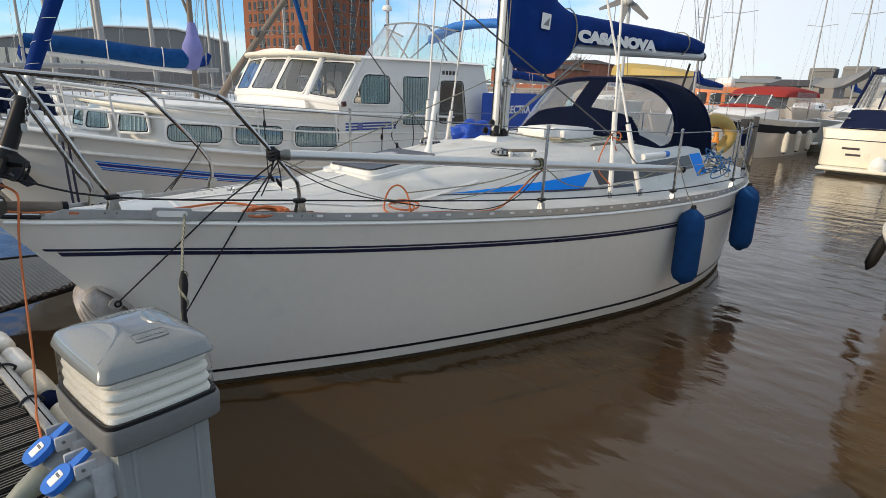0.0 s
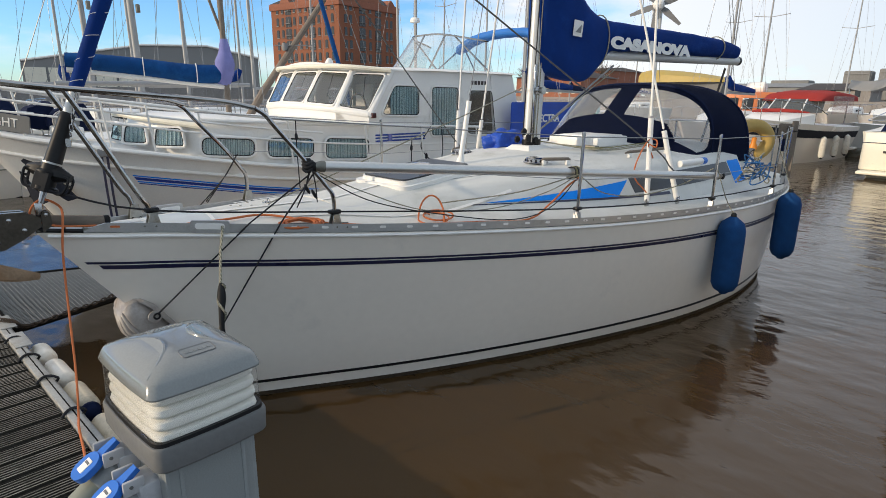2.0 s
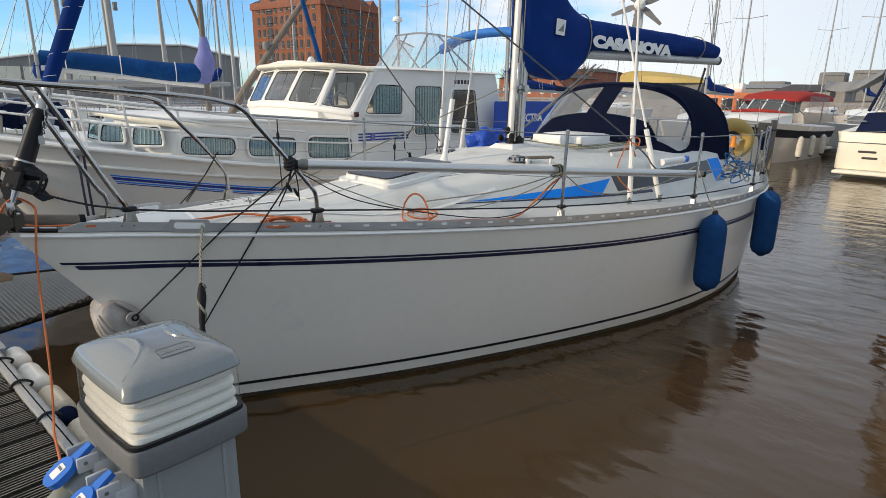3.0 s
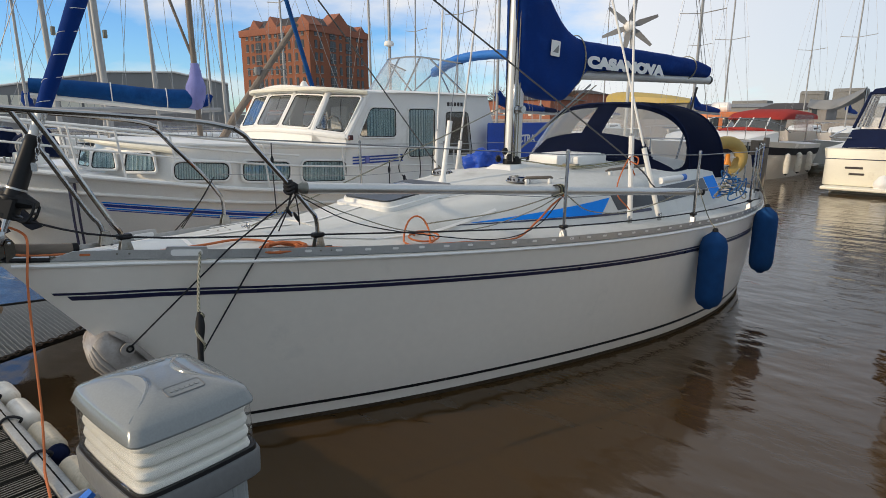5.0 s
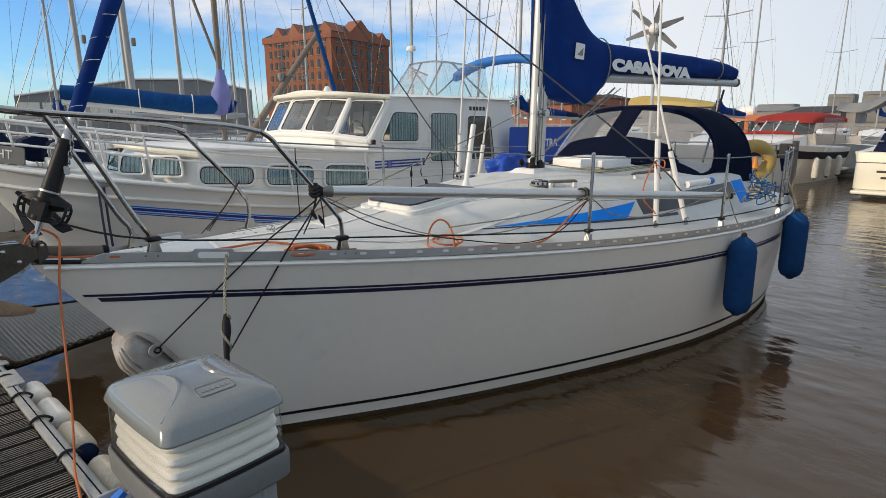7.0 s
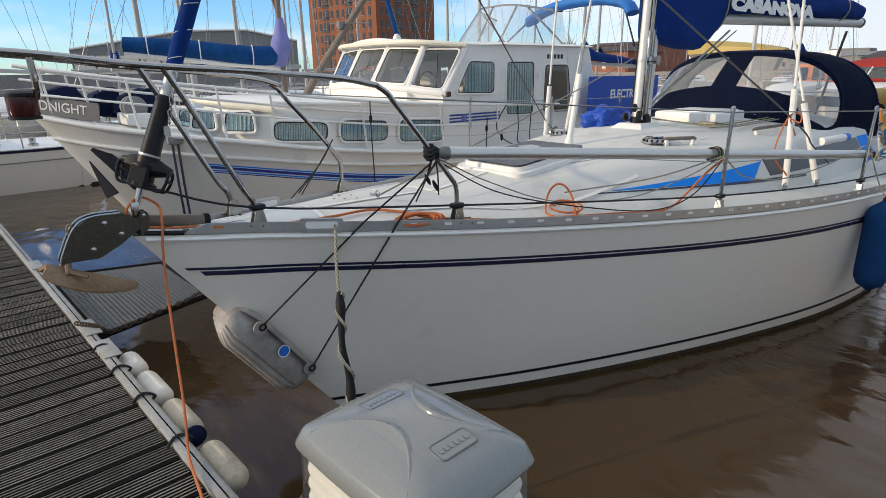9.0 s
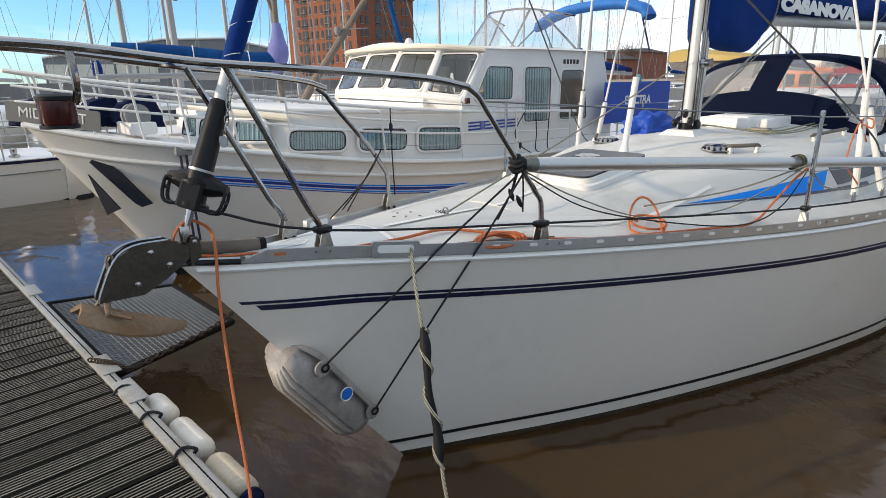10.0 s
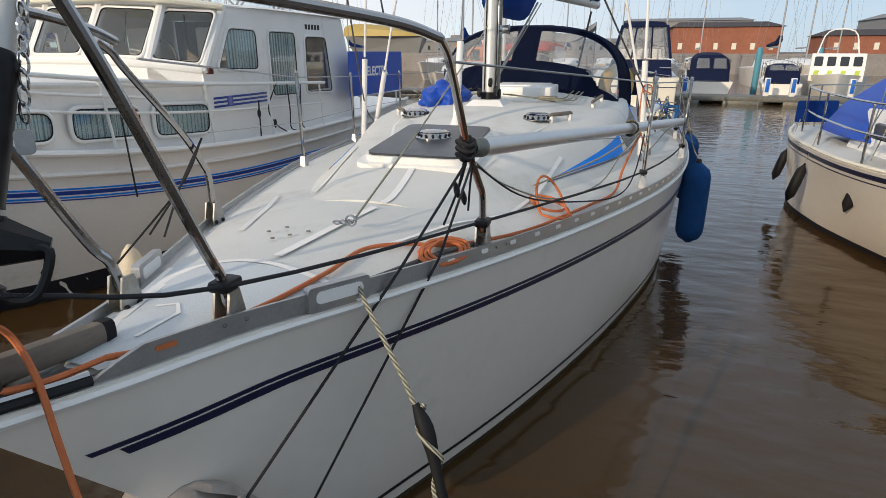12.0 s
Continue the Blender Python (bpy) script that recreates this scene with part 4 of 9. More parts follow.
    part("furled_sail", tube(sail_p, sail_r, 14), BLUE_CLOTH, furl, "headsail rolled in its royal blue strip")
    helix = []
    for i in range(720):
        t = 0.60 + 4.6 * i / 720
        a = t * 2 * math.pi / 0.125
        q = (t - 0.575) / 8.86 * 60
        r = (0.034 + 0.012 * min(1, q / 5)) * (1 - 0.35 * max(0, q - 20) / 40) + 0.0008
        helix.append(at(t) + r * (math.cos(a) * Vector((1, 0, 0)) + math.sin(a) * fd.cross(Vector((1, 0, 0)))))
    for i in range(0, 720, 8):
        part("spiral_stitch", tube(helix[i:i + 6], 0.0016, 4), WHITE, furl, "white zigzag stitching")
    # toggle, shackles and chain plates beside the drum
    part("toggle", tube([at(-0.12), at(-0.04), at(0.0)], [0.012, 0.014, 0.018], 10), STEEL, furl)
    part("toggle_fork", box(at(-0.1), (0.03, 0.035, 0.07), 0.006), STEEL, furl)
    link0 = at(0.56) + Vector((0.034, -0.004, -0.02))
    for i in range(8):
        c = link0 + Vector((0.002 * i, -0.008 * i, -0.028 * i))
        ring = [c + Vector((0.008 * math.cos(a) * (1 if i % 2 else 0.2), 0.008 * math.cos(a) * (0.2 if i % 2 else 1), 0.019 * math.sin(a))) for a in np.linspace(0, 2 * math.pi, 13)[:-1]]
        part("shackle_link", tube(ring, 0.0028, 6, closed=True), STEEL, furl, "steel shackle link")
    part("link_plate", slab(rounded(0.030, 0.045, 0.010), 0.006, axes(link0 + Vector((0.018, -0.07, -0.245)), (0.7, 0.7, 0), (0, 0, 1))), STEEL, furl)


BOOM_A, BOOM_B = Vector((0.0, 4.33, 2.52)), Vector((0.60, 7.85, 2.57))


def build_boom():
    rings = []
    for t in (0, 1):
        c = BOOM_A.lerp(BOOM_B, t)
        rings.append([(c.x + 0.05 * math.cos(a), c.y, c.z + 0.03 + 0.055 * math.sin(a)) for a in np.linspace(0, 2 * math.pi, 17)[:-1]])
    boom = part("boom", loft(rings), MASTALU, yacht, "pale grey alloy boom")
    part("boom_end", loft([[(BOOM_B.x + 0.052 * math.cos(a), BOOM_B.y + d, BOOM_B.z + 0.03 + 0.057 * math.sin(a)) for a in np.linspace(0, 2 * math.pi, 17)[:-1]] for d in (-0.01, 0.05)]), BLACK, boom)
    rows = [  # y, top, bottom, half width
        (4.225, 4.25, 2.37, 0.055), (4.25, 4.30, 2.35, 0.085), (4.34, 4.05, 2.34, 0.115), (4.47, 3.52, 2.32, 0.14), (4.65, 3.25, 2.29, 0.15), (4.8, 3.10, 2.28, 0.145), (4.96, 3.00, 2.28, 0.13), (5.10, 2.94, 2.40, 0.125),
        (5.24, 2.91, 2.56, 0.13), (5.5, 2.90, 2.60, 0.14), (6.2, 2.88, 2.61, 0.135), (6.9, 2.86, 2.615, 0.125), (7.5, 2.82, 2.62, 0.11), (7.72, 2.78, 2.62, 0.10)]
    rings = []
    for i in range(81):
        y = 4.225 + (7.72 - 4.225) * i / 80
        top, bot, w = (smooth_table([(r[0], r[j]) for r in rows], y) for j in (1, 2, 3))
        f = (y - BOOM_A.y) / (BOOM_B.y - BOOM_A.y)
        cx = BOOM_A.x + (BOOM_B.x - BOOM_A.x) * f
        sq = 0.35 + 0.42 * min(1, max(0, (y - 4.35) / 0.6))
        ring = []
        for k in range(24):
            a = 2 * math.pi * k / 24
            ca, sa = math.cos(a), math.sin(a)
            g = 1 + 0.10 * noise.noise((y * 2.2, ca * 2, sa * 2 + 3)) + 0.06 * math.sin(y * 9 + 3 * a) * (1 if y < 5.2 else 0.4)
            ring.append((cx + w * g * math.copysign(abs(ca) ** sq, ca), y, (top + bot) / 2 + (top - bot) / 2 * math.copysign(abs(sa) ** sq, sa) * (1 + 0.012 * math.sin(y * 14 + a))))
        rings.append(ring)
    cover = part("sail_cover", loft(rings), BLUE_CLOTH, boom, "royal blue canvas sail cover round the boom and mast", 60)
    part("maker_patch", slab(rounded(0.13, 0.15, 0.01), 0.004, axes((0.215, 4.66, 2.78), (0.16, 1, -0.08), (0, 0, 1))), WHITE, cover, "white cloth patch with a grey mark")
    part("patch_mark", slab([(-0.04, -0.05), (0.04, -0.05), (0.04, 0.03)], 0.002, axes((0.221, 4.66, 2.79), (0.16, 1, -0.08), (0, 0, 1))), SHED, cover)
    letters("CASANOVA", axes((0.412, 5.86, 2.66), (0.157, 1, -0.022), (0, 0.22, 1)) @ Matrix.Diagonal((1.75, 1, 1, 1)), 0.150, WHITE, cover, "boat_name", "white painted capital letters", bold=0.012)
    for y in (5.15, 7.3):
        top, bot, w = (smooth_table([(r[0], r[j]) for r in rows], y) for j in (1, 2, 3))
        ring = [((y - 4.33) * 0.17 + (w + 0.016) * math.cos(a), y + 0.01 * math.sin(a), (top + bot) / 2 + ((top - bot) / 2 + 0.03) * math.sin(a)) for a in np.linspace(0, 2 * math.pi, 25)[:-1]]
        part("cover_tie", tube(ring, 0.007, 6, closed=True), GREYROPE, cover, "pale tie")
    # kicking strap and mainsheet
    part("kicker", rod((0.0, 4.33, 1.75), (0.18, 5.45, 2.46), 0.010, 8), WIRE, boom, "grey boom strut")
    part("kicker_rope", rod((0.02, 4.36, 1.78), (0.2, 5.55, 2.46), 0.006, 6), GREYROPE, boom)
    part("mainsheet", rod((0.56, 7.6, 2.5), (0.4, 7.5, 1.5), 0.014, 6), BLACKROPE, boom, "folded mainsheet tackle")
    part("topping_lift", rod(BOOM_B, (0, 4.4, 11.6), 0.004, 6), WIRE, boom)
    for x in (-0.6, 0.6):
        part("backstay", rod((x, 8.5, 1.2), (0, 4.35, 11.6), 0.004, 6), WIRE, boom)


def hood_point(u, v):
    """u across from -1 to 1, v from the foot of the screen (0) over the front hoop (0.5) to the after hoop (1)."""
    a = math.pi / 2 * (1 - u)
    ca, sa = math.cos(a), max(math.sin(a), 0)
    ca2, sa2 = math.copysign(abs(ca) ** 0.72, ca), sa ** 0.62
    base = Vector((1.02 * ca2, 6.05 - 0.45 * sa ** 0.6, roof_z(min(1.0, abs(1.02 * ca2)), 5.6) + 0.03 - 0.08 * abs(ca2)))
    fore = Vector((1.00 * ca2, 6.38 - 0.10 * sa, 1.50 + 0.77 * sa2))
    aft = Vector((1.14 * ca2, 7.15 - 0.05 * sa, 1.24 + 1.03 * sa2))
    if v < 0.5:
        t = v / 0.5
        p = base.lerp(fore, t)
        p.z += 0.035 * math.sin(math.pi * t) * sa
        return p
    t = (v - 0.5) / 0.5
    p = fore.lerp(aft, t)
    p.z += 0.03 * math.sin(math.pi * t)
    return p


def build_sprayhood():
    hood = thing("sprayhood", (0, 6.3, 1.6), "navy canvas sprayhood with clear windows over the companionway", "sprayhood")
    NU, NV = 160, 72
    bm_c, bm_w = bmesh.new(), {}
    grid = [[hood_point(-1 + 2 * i / NU, j / NV) for j in range(NV + 1)] for i in range(NU + 1)]
    vc = {}

    def vert(bm, store, i, j):
        if (i, j) not in store:
            store[(i, j)] = bm.verts.new(grid[i][j])
        return store[(i, j)]

    def pane(u, v):
        c = abs(u)
        lo = 0.20 - 0.10 * min(1, max(0, (c - 0.36) / 0.16))
        hi = 0.465 - 0.04 * max(0, c - 0.80) / 0.2
        if 0.035 < c < 0.955 and lo < v < hi:
            if c > 0.80 and ((c - 0.80) / 0.155) ** 2 + ((v - 0.27) / 0.18) ** 2 > 1:
                return 0
            return 1 if u > 0 else 2
        return 0
    stores = {}
    for i in range(NU):
        for j in range(NV):
            k = pane(-1 + 2 * (i + 0.5) / NU, (j + 0.5) / NV)
            if k:
                bm = bm_w.setdefault(k, bmesh.new())
                st = stores.setdefault(k, {})
            else:
                bm, st = bm_c, vc
            bm.faces.new([vert(bm, st, a, b) for a, b in ((i, j), (i + 1, j), (i + 1, j + 1), (i, j + 1))])
    bmesh.ops.solidify(bm_c, geom=bm_c.faces[:], thickness=0.006)
    part("canvas", bm_c, NAVY_CLOTH, hood, "navy canvas", 60)
    for k, bm in bm_w.items():
        ob = part("clear_window", bm, CLEAR, hood, "clear vinyl window", 60)
        ob.visible_shadow = False
    for v in (0.5, 1.0):
        part("hoop", tube([hood_point(-1 + 2 * i / 40, v) + Vector((0, 0, 0.008)) for i in range(41)], 0.014, 8), NAVY_CLOTH, hood)
    for i in range(14):
        u = -0.9 + 1.8 * i / 13
        part("stud", lathe([(0.009, 0), (0.008, 0.004), (0, 0.006)], 8, Matrix.Translation(hood_point(u, 0.03) + Vector((0, -0.004, 0.004)))), STEEL, hood)


def build_cockpit():
    for sg in (1, -1):
        rings = []
        for y in np.linspace(6.9, 8.4, 12):
            x = sheer_x(y) - 0.55
            z = sheer_z(y)
            rings.append([(sg * (x + 0.16), y, z), (sg * (x + 0.10), y, z + 0.30), (sg * (x - 0.02), y, z + 0.31), (sg * (x - 0.06), y, z - 0.3)])
        c = part("cockpit_coaming", loft(rings), GELCOAT, yacht, "white cockpit coaming")
        part("winch", lathe([(0.075, 0), (0.075, 0.02), (0.05, 0.04), (0.045, 0.10), (0.06, 0.13), (0.04, 0.14)], 18, Matrix.Translation((sg * (sheer_x(7.4) - 0.5), 7.4, sheer_z(7.4) + 0.30))), STEEL, yacht, "stainless sheet winch")
    part("cockpit_sole", box((0, 7.6, 0.8), (1.4, 1.5, 0.05)), DECK, yacht)
    part("companionway", box((0, 6.895, 1.3), (0.7, 0.03, 0.6), 0.01), TEAK, yacht, "wooden washboards")


build_hull()
build_deck()
build_coachroof()
build_roof_gear()
build_rails()
build_pulpit()
build_lifelines()
build_rig()
build_boom()
build_sprayhood()
build_cockpit()

# ---- water, pontoon, far bank ----
def build_water():
    bm = bmesh.new()
    xs = [-700, -60, -20, -8, 0, 8, 20, 60, 700]
    rings = [[(x, y, 0) for x in xs] for y in (-700, -60, -20, 0, 10, 30, 80, 700)]
    solo("water", loft(rings, caps=False, close=False, bm=bm), WATER, "brown murky harbour water with small ripples", "water", kind="structure")


DECK_Z, SLEW = 0.45, radians(2.8)
PONT_M = Matrix.Translation((0, -0.022, 0)) @ Matrix.Rotation(SLEW, 4, "Z")


def build_pontoon():
    pontoon = thing("pontoon", (0, -1.2, 0.0), "timber-decked floating pontoon with a pale metal edge", "pontoon", kind="structure")

    def pl(bm):
        bmesh.ops.transform(bm, matrix=PONT_M, verts=bm.verts)
        return bm
    part("pontoon_frame", pl(box((-0.75, -1.25, 0.195), (17.9, 2.46, 0.43))), PONT, pontoon, "dark frame and floats")
    # pale edge rail in lengths with joint plates
    xs = [-9.6, -6.4, -3.35, -0.95, 2.05, 5.2, 8.2]
    for a, b in zip(xs, xs[1:]):
        e = part("edge_rail", pl(box(((a + b) / 2, -0.035, DECK_Z - 0.012), (b - a - 0.008, 0.062, 0.05), 0.006)), EDGE, pontoon, "pale metal edge rail")
    part("edge_lip", pl(box((-0.7, 0.008, DECK_Z - 0.05), (17.7, 0.02, 0.05), 0.004)), EDGE, pontoon)
    part("edge_groove", pl(box((-0.7, -0.030, DECK_Z + 0.0125), (17.7, 0.007, 0.003))), PONT, pontoon, "dark groove along the edge rail")
    for x in (-0.98, -1.42, -3.32, 2.02):
        part("joint_plate", pl(box((x, -0.012, DECK_Z + 0.017), (0.30, 0.10, 0.008), 0.003)), EDGE, pontoon, "pale joint plate")
    return pontoon


def build_planks(pontoon):
    """Grooved boards across the pontoon, each with four grooves and worn edges."""
    rnd = random.Random(3)

    def board(w, l, drop):
        prof = []
        g = 6
        step = w / g
        for i in range(g):
            x0 = -w / 2 + i * step
            prof += [(x0 + 0.003, 0.0), (x0 + step - 0.0100, 0.0), (x0 + step - 0.0090, -0.015), (x0 + step - 0.0010, -0.015)]
        prof[0] = (-w / 2 + 0.004, 0)
        prof += [(w / 2, -0.028), (-w / 2, -0.028)]
        bm = loft([[(u, y, v + DECK_Z - 0.002 - drop) for u, v in prof] for y in (-l, 0)])
        me = clean_mesh("plank", bm, PLANK, 30)
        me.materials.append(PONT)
        me.materials.append(GROOVE_SHADE)
        # black board sides and undersides paint the shade of the gaps
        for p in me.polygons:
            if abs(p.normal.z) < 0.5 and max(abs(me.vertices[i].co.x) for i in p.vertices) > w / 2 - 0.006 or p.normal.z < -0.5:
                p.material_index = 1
            # groove faces are coloured dark, mostly to paint in their shade
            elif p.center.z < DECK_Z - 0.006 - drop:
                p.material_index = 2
        return me
    kinds = [board(0.126, 2.30, d) for d in (0.0, 0.003, 0.007)]
    x = -9.4
    while x < 8.1:
        ob = new("plank", kinds[rnd.randrange(3)])
        place_under(ob, pontoon)
        ob.matrix_basis = PONT_M @ Matrix.Translation((x, -0.075, 0)) @ Matrix.Rotation(radians(rnd.uniform(-0.25, 0.25)), 4, "Z")
        x += 0.150


def build_grating(pontoon):
    """A triangular steel grating between pontoon and finger, with a chain along its edge."""
    g = thing("grating_platform", (-2.1, 0.4, 0.36), "triangular grey steel grating beside the pontoon", "grating", kind="structure")
    A, B, C, D = Vector((-3.05, -0.14, 0.40)), Vector((-1.36, -0.06, 0.40)), Vector((-1.65, 0.78, 0.40)), Vector((-2.78, 0.74, 0.40))
    for a, b in ((A, B), (B, C), (C, D), (D, A)):
        part("grating_edge", tube([a, b], 0.022, 6), PONT, g)
    n = 46
    for i in range(n + 1):
        t = i / n
        part("grating_bar", tube([A.lerp(B, t), D.lerp(C, t)], 0.0062, 4), GRATE, g)
    for j in range(1, 27):
        t = j / 27
        part("cross_bar", tube([A.lerp(D, t), B.lerp(C, t)], 0.0048, 4), GRATE, g)
    chain = thing("mooring_chain", (-1.3, 0.0, 0.45), "dark rusty chain lying along the grating edge", "chain")
    path = cat([(-1.50, -0.16, 0.485), (-1.36, -0.06, 0.48), (-1.33, 0.02, 0.43), (-1.44, 0.30, 0.435), (-1.56, 0.60, 0.44), (-1.64, 0.82, 0.50), (-1.62, 0.90, 0.62)], 8)
    k = 0
    for a, b in zip(path, path[1:]):
        d = b - a
        m = axes((a + b) / 2, d, (0, 0, 1) if k % 2 else (0.5, 0.5, 0.3))
        ring = [m @ Vector((0.026 * math.cos(t), 0.013 * math.sin(t), 0)) for t in np.linspace(0, 2 * math.pi, 13)[:-1]]
        part("link", tube(ring, 0.0055, 5, closed=True), RUSTDARK, chain)
        k += 1


def edge_fender(x, r, l, mt, lab, yaw=0):
    f = thing("edge_fender", (x, 0.10, 0.36), lab, "fender", "fenders along the pontoon edge")
    m = PONT_M @ Matrix.Translation((x, 0.018 + r, 0.37)) @ Matrix.Rotation(radians(yaw), 4, "Z") @ Matrix.Rotation(radians(90), 4, "Y")
    prof = [(0.0, -l / 2)] + [(r * math.sin(a), -l / 2 + r * 0.9 * (1 - math.cos(a))) for a in np.linspace(0.25, math.pi / 2, 7)]
    prof += [(p[0], -p[1]) for p in prof[::-1]]
    part("body", lathe(prof, 18, m), mt, f)
    return f


def build_edge_fenders():
    for x, mt in ((-0.82, OFFWHITE), (-0.43, OFFWHITE), (0.0, BUFFCREAM), (0.52, BUFFCREAM)):
        f = edge_fender(x, 0.064, 0.27 if x < -0.7 else 0.36, mt, "small cream fender tied along the pontoon edge")
        for sg in (-1,):
            xx = x + sg * 0.215
            ring = [PONT_M @ Vector((xx + 0.012 * math.sin(3 * a), -0.03 + 0.058 * math.cos(a), 0.44 + 0.034 * math.sin(a))) for a in np.linspace(0, 2 * math.pi, 17)[:-1]]
            part("lashing", tube(ring, 0.008, 6, closed=True), BLACKROPE, f, "black rope lashing")
    edge_fender(0.20, 0.056, 0.08, NAVY_CLOTH, "short dark blue fender end at the pontoon edge")


# ---- service pedestal ----
def build_pedestal():
    cx, cy, z0 = 2.20, -0.07, DECK_Z
    ped = thing("service_pedestal", (cx, cy, z0), "grey plastic marina power pedestal with white louvres", "power pedestal")
    ped.rotation_euler = (0, 0, radians(3.5))

    def ring(w, d, r, z, n=5, bow=0.045):
        """A rounded square with slightly bowed sides, 24 points a side."""
        pts = []
        base = rounded(w, d, r * 0.45, n)
        for (ax_, ay), (bx, by) in zip(base, base[1:] + base[:1]):
            k = 8 if math.hypot(bx - ax_, by - ay) > 0.03 else 1
            for j in range(k):
                u, v = ax_ + (bx - ax_) * j / k, ay + (by - ay) * j / k
                fu, fv = 1 + bow * (1 - min(1, abs(v) / (d / 2)) ** 2), 1 + bow * (1 - min(1, abs(u) / (w / 2)) ** 2)
                pts.append((cx + u * fu * 1.10, cy + v * fv * 0.89, 1.524 - (1.512 - z) * 0.94 if z > 1.2 else z))
        return pts
    part("column", loft([ring(0.265, 0.275, 0.04, z0, bow=0), ring(0.265, 0.275, 0.04, 1.255, bow=0)]), PEDGREY, ped, "blue-grey plastic column")
    for sg in (1, -1):
        part("corner_rib", box((cx + 0.141, cy + sg * 0.082, 0.87), (0.016, 0.012, 0.84), 0.004), PEDGREY, ped)
        part("corner_rib", box((cx + 0.130, cy + sg * 0.112, 0.87), (0.030, 0.014, 0.84), 0.004), PEDGREY, ped)
    part("base_plate", loft([ring(0.36, 0.36, 0.05, z0, bow=0), ring(0.36, 0.36, 0.05, z0 + 0.012, bow=0)]), GALV, ped)
    part("collar", loft([ring(0.315, 0.315, 0.055, 1.235), ring(0.327, 0.327, 0.055, 1.243), ring(0.330, 0.330, 0.055, 1.300), ring(0.324, 0.324, 0.055, 1.308), ring(0.300, 0.300, 0.05, 1.310), ring(0.288, 0.288, 0.05, 1.288)], caps=False), PEDDARK, ped, "dark grey rounded collar")
    part("collar_lip", loft([ring(0.318, 0.318, 0.055, 1.309), ring(0.316, 0.316, 0.055, 1.319), ring(0.300, 0.300, 0.05, 1.319), ring(0.298, 0.298, 0.05, 1.309)]), BLACK, ped, "black seal under the louvres")
    part("lamp_core", loft([ring(0.24, 0.24, 0.04, 1.275), ring(0.24, 0.24, 0.04, 1.455)]), LOUVRE, ped)
    for i in range(4):
        z = 1.305 + 0.034 * i
        part("louvre", loft([ring(0.262, 0.262, 0.045, z), ring(0.292 - 0.002 * i, 0.292 - 0.002 * i, 0.05, z + 0.005), ring(0.296 - 0.002 * i, 0.296 - 0.002 * i, 0.05, z + 0.014), ring(0.290 - 0.002 * i, 0.290 - 0.002 * i, 0.05, z + 0.025), ring(0.260, 0.260, 0.045, z + 0.033)]), LOUVRE, ped, "white louvre ring")
    shade = part("clear_shade", loft([ring(0.312, 0.312, 0.055, 1.319), ring(0.306, 0.306, 0.055, 1.440)], caps=False), SHADEGLASS, ped, "clear plastic lamp shade")
    shade.visible_shadow = False
    lid = part("lid", loft([ring(0.308, 0.308, 0.05, 1.436), ring(0.318, 0.318, 0.05, 1.438), ring(0.319, 0.319, 0.05, 1.443), ring(0.300, 0.300, 0.05, 1.470), ring(0.290, 0.290, 0.05, 1.476), ring(0.235, 0.235, 0.07, 1.492), ring(0.15, 0.15, 0.06, 1.504), ring(0.06, 0.06, 0.025, 1.509)]), PEDTOP, ped, "domed grey translucent lid", 28)

    # scooped shells on two sides, embossed plates on the other two
    def lid_z(u, v):
        q = max(abs(u) / 0.159, abs(v) / 0.129)
        return 1.522 - 0.032 * q ** 1.8
    for sy in (1, -1):
        rim, inner = [], []
        for t in np.linspace(-1, 1, 25):
            u, v = 0.130 * t, sy * (0.040 + 0.085 * t * t)
            rim.append((cx + u, cy + v, lid_z(u, v) + 0.000))
        part("scoop_rim", tube(rim, [0.003 + 0.0045 * (1 - abs(t)) for t in np.linspace(-1, 1, 25)], 8), PEDTOP, lid)
        rings = []
        for t in np.linspace(-0.94, 0.94, 25):
            row = []
            for f in np.linspace(0, 1, 6):
                u, v = 0.130 * t, sy * (0.040 + 0.085 * t * t + f * 0.085 * (1 - t * t))
                row.append((cx + u, cy + v, lid_z(u, v) + 0.0005 + 0.006 * (1 - f) * (1 - t * t) - 0.004 * f * (1 - f)))
            rings.append(row)
        part("scoop_face", loft(rings, caps=False, close=False), PEDTOP, lid, "raised shell-shaped face", 60)
    for sx in (1, -1):
        m = axes((cx + sx * 0.096, cy + 0.010, lid_z(0.084, 0) - 0.0015), (0, sx, 0), (-sx, 0, 0.17))
        part("lid_plate", slab(rounded(0.082, 0.036, 0.009), 0.004, m), PEDTOP, lid, "embossed plate")
        part("plate_rim", tube([m @ Vector((u, v, 0.003)) for u, v in rounded(0.084, 0.038, 0.009)], 0.0022, 5, closed=True), PEDDARK, lid)
        for i in range(6):
            part("embossed_mark", slab(rounded(0.008, 0.012, 0.003, 2), 0.0055, m @ Matrix.Translation((-0.029 + 0.0116 * i, 0, 0))), PEDTOP, lid)
    # two blue sockets on the side face, with plugs hanging from them
    for i, (x, z) in enumerate(((cx - 0.055, 1.185), (cx + 0.070, 1.165))):
        s = part("socket", box((x, cy - 0.142, z), (0.088, 0.056, 0.105), 0.008), SOCKGREY, ped, "pale grey socket housing")
        tl = Matrix.Translation((x, cy - 0.155, z + 0.005)) @ Matrix.Rotation(radians(118), 4, "X")
        part("socket_barrel", lathe([(0.030, 0), (0.040, 0.012), (0.040, 0.060), (0.036, 0.066)], 22, tl), PEDGREY, s)
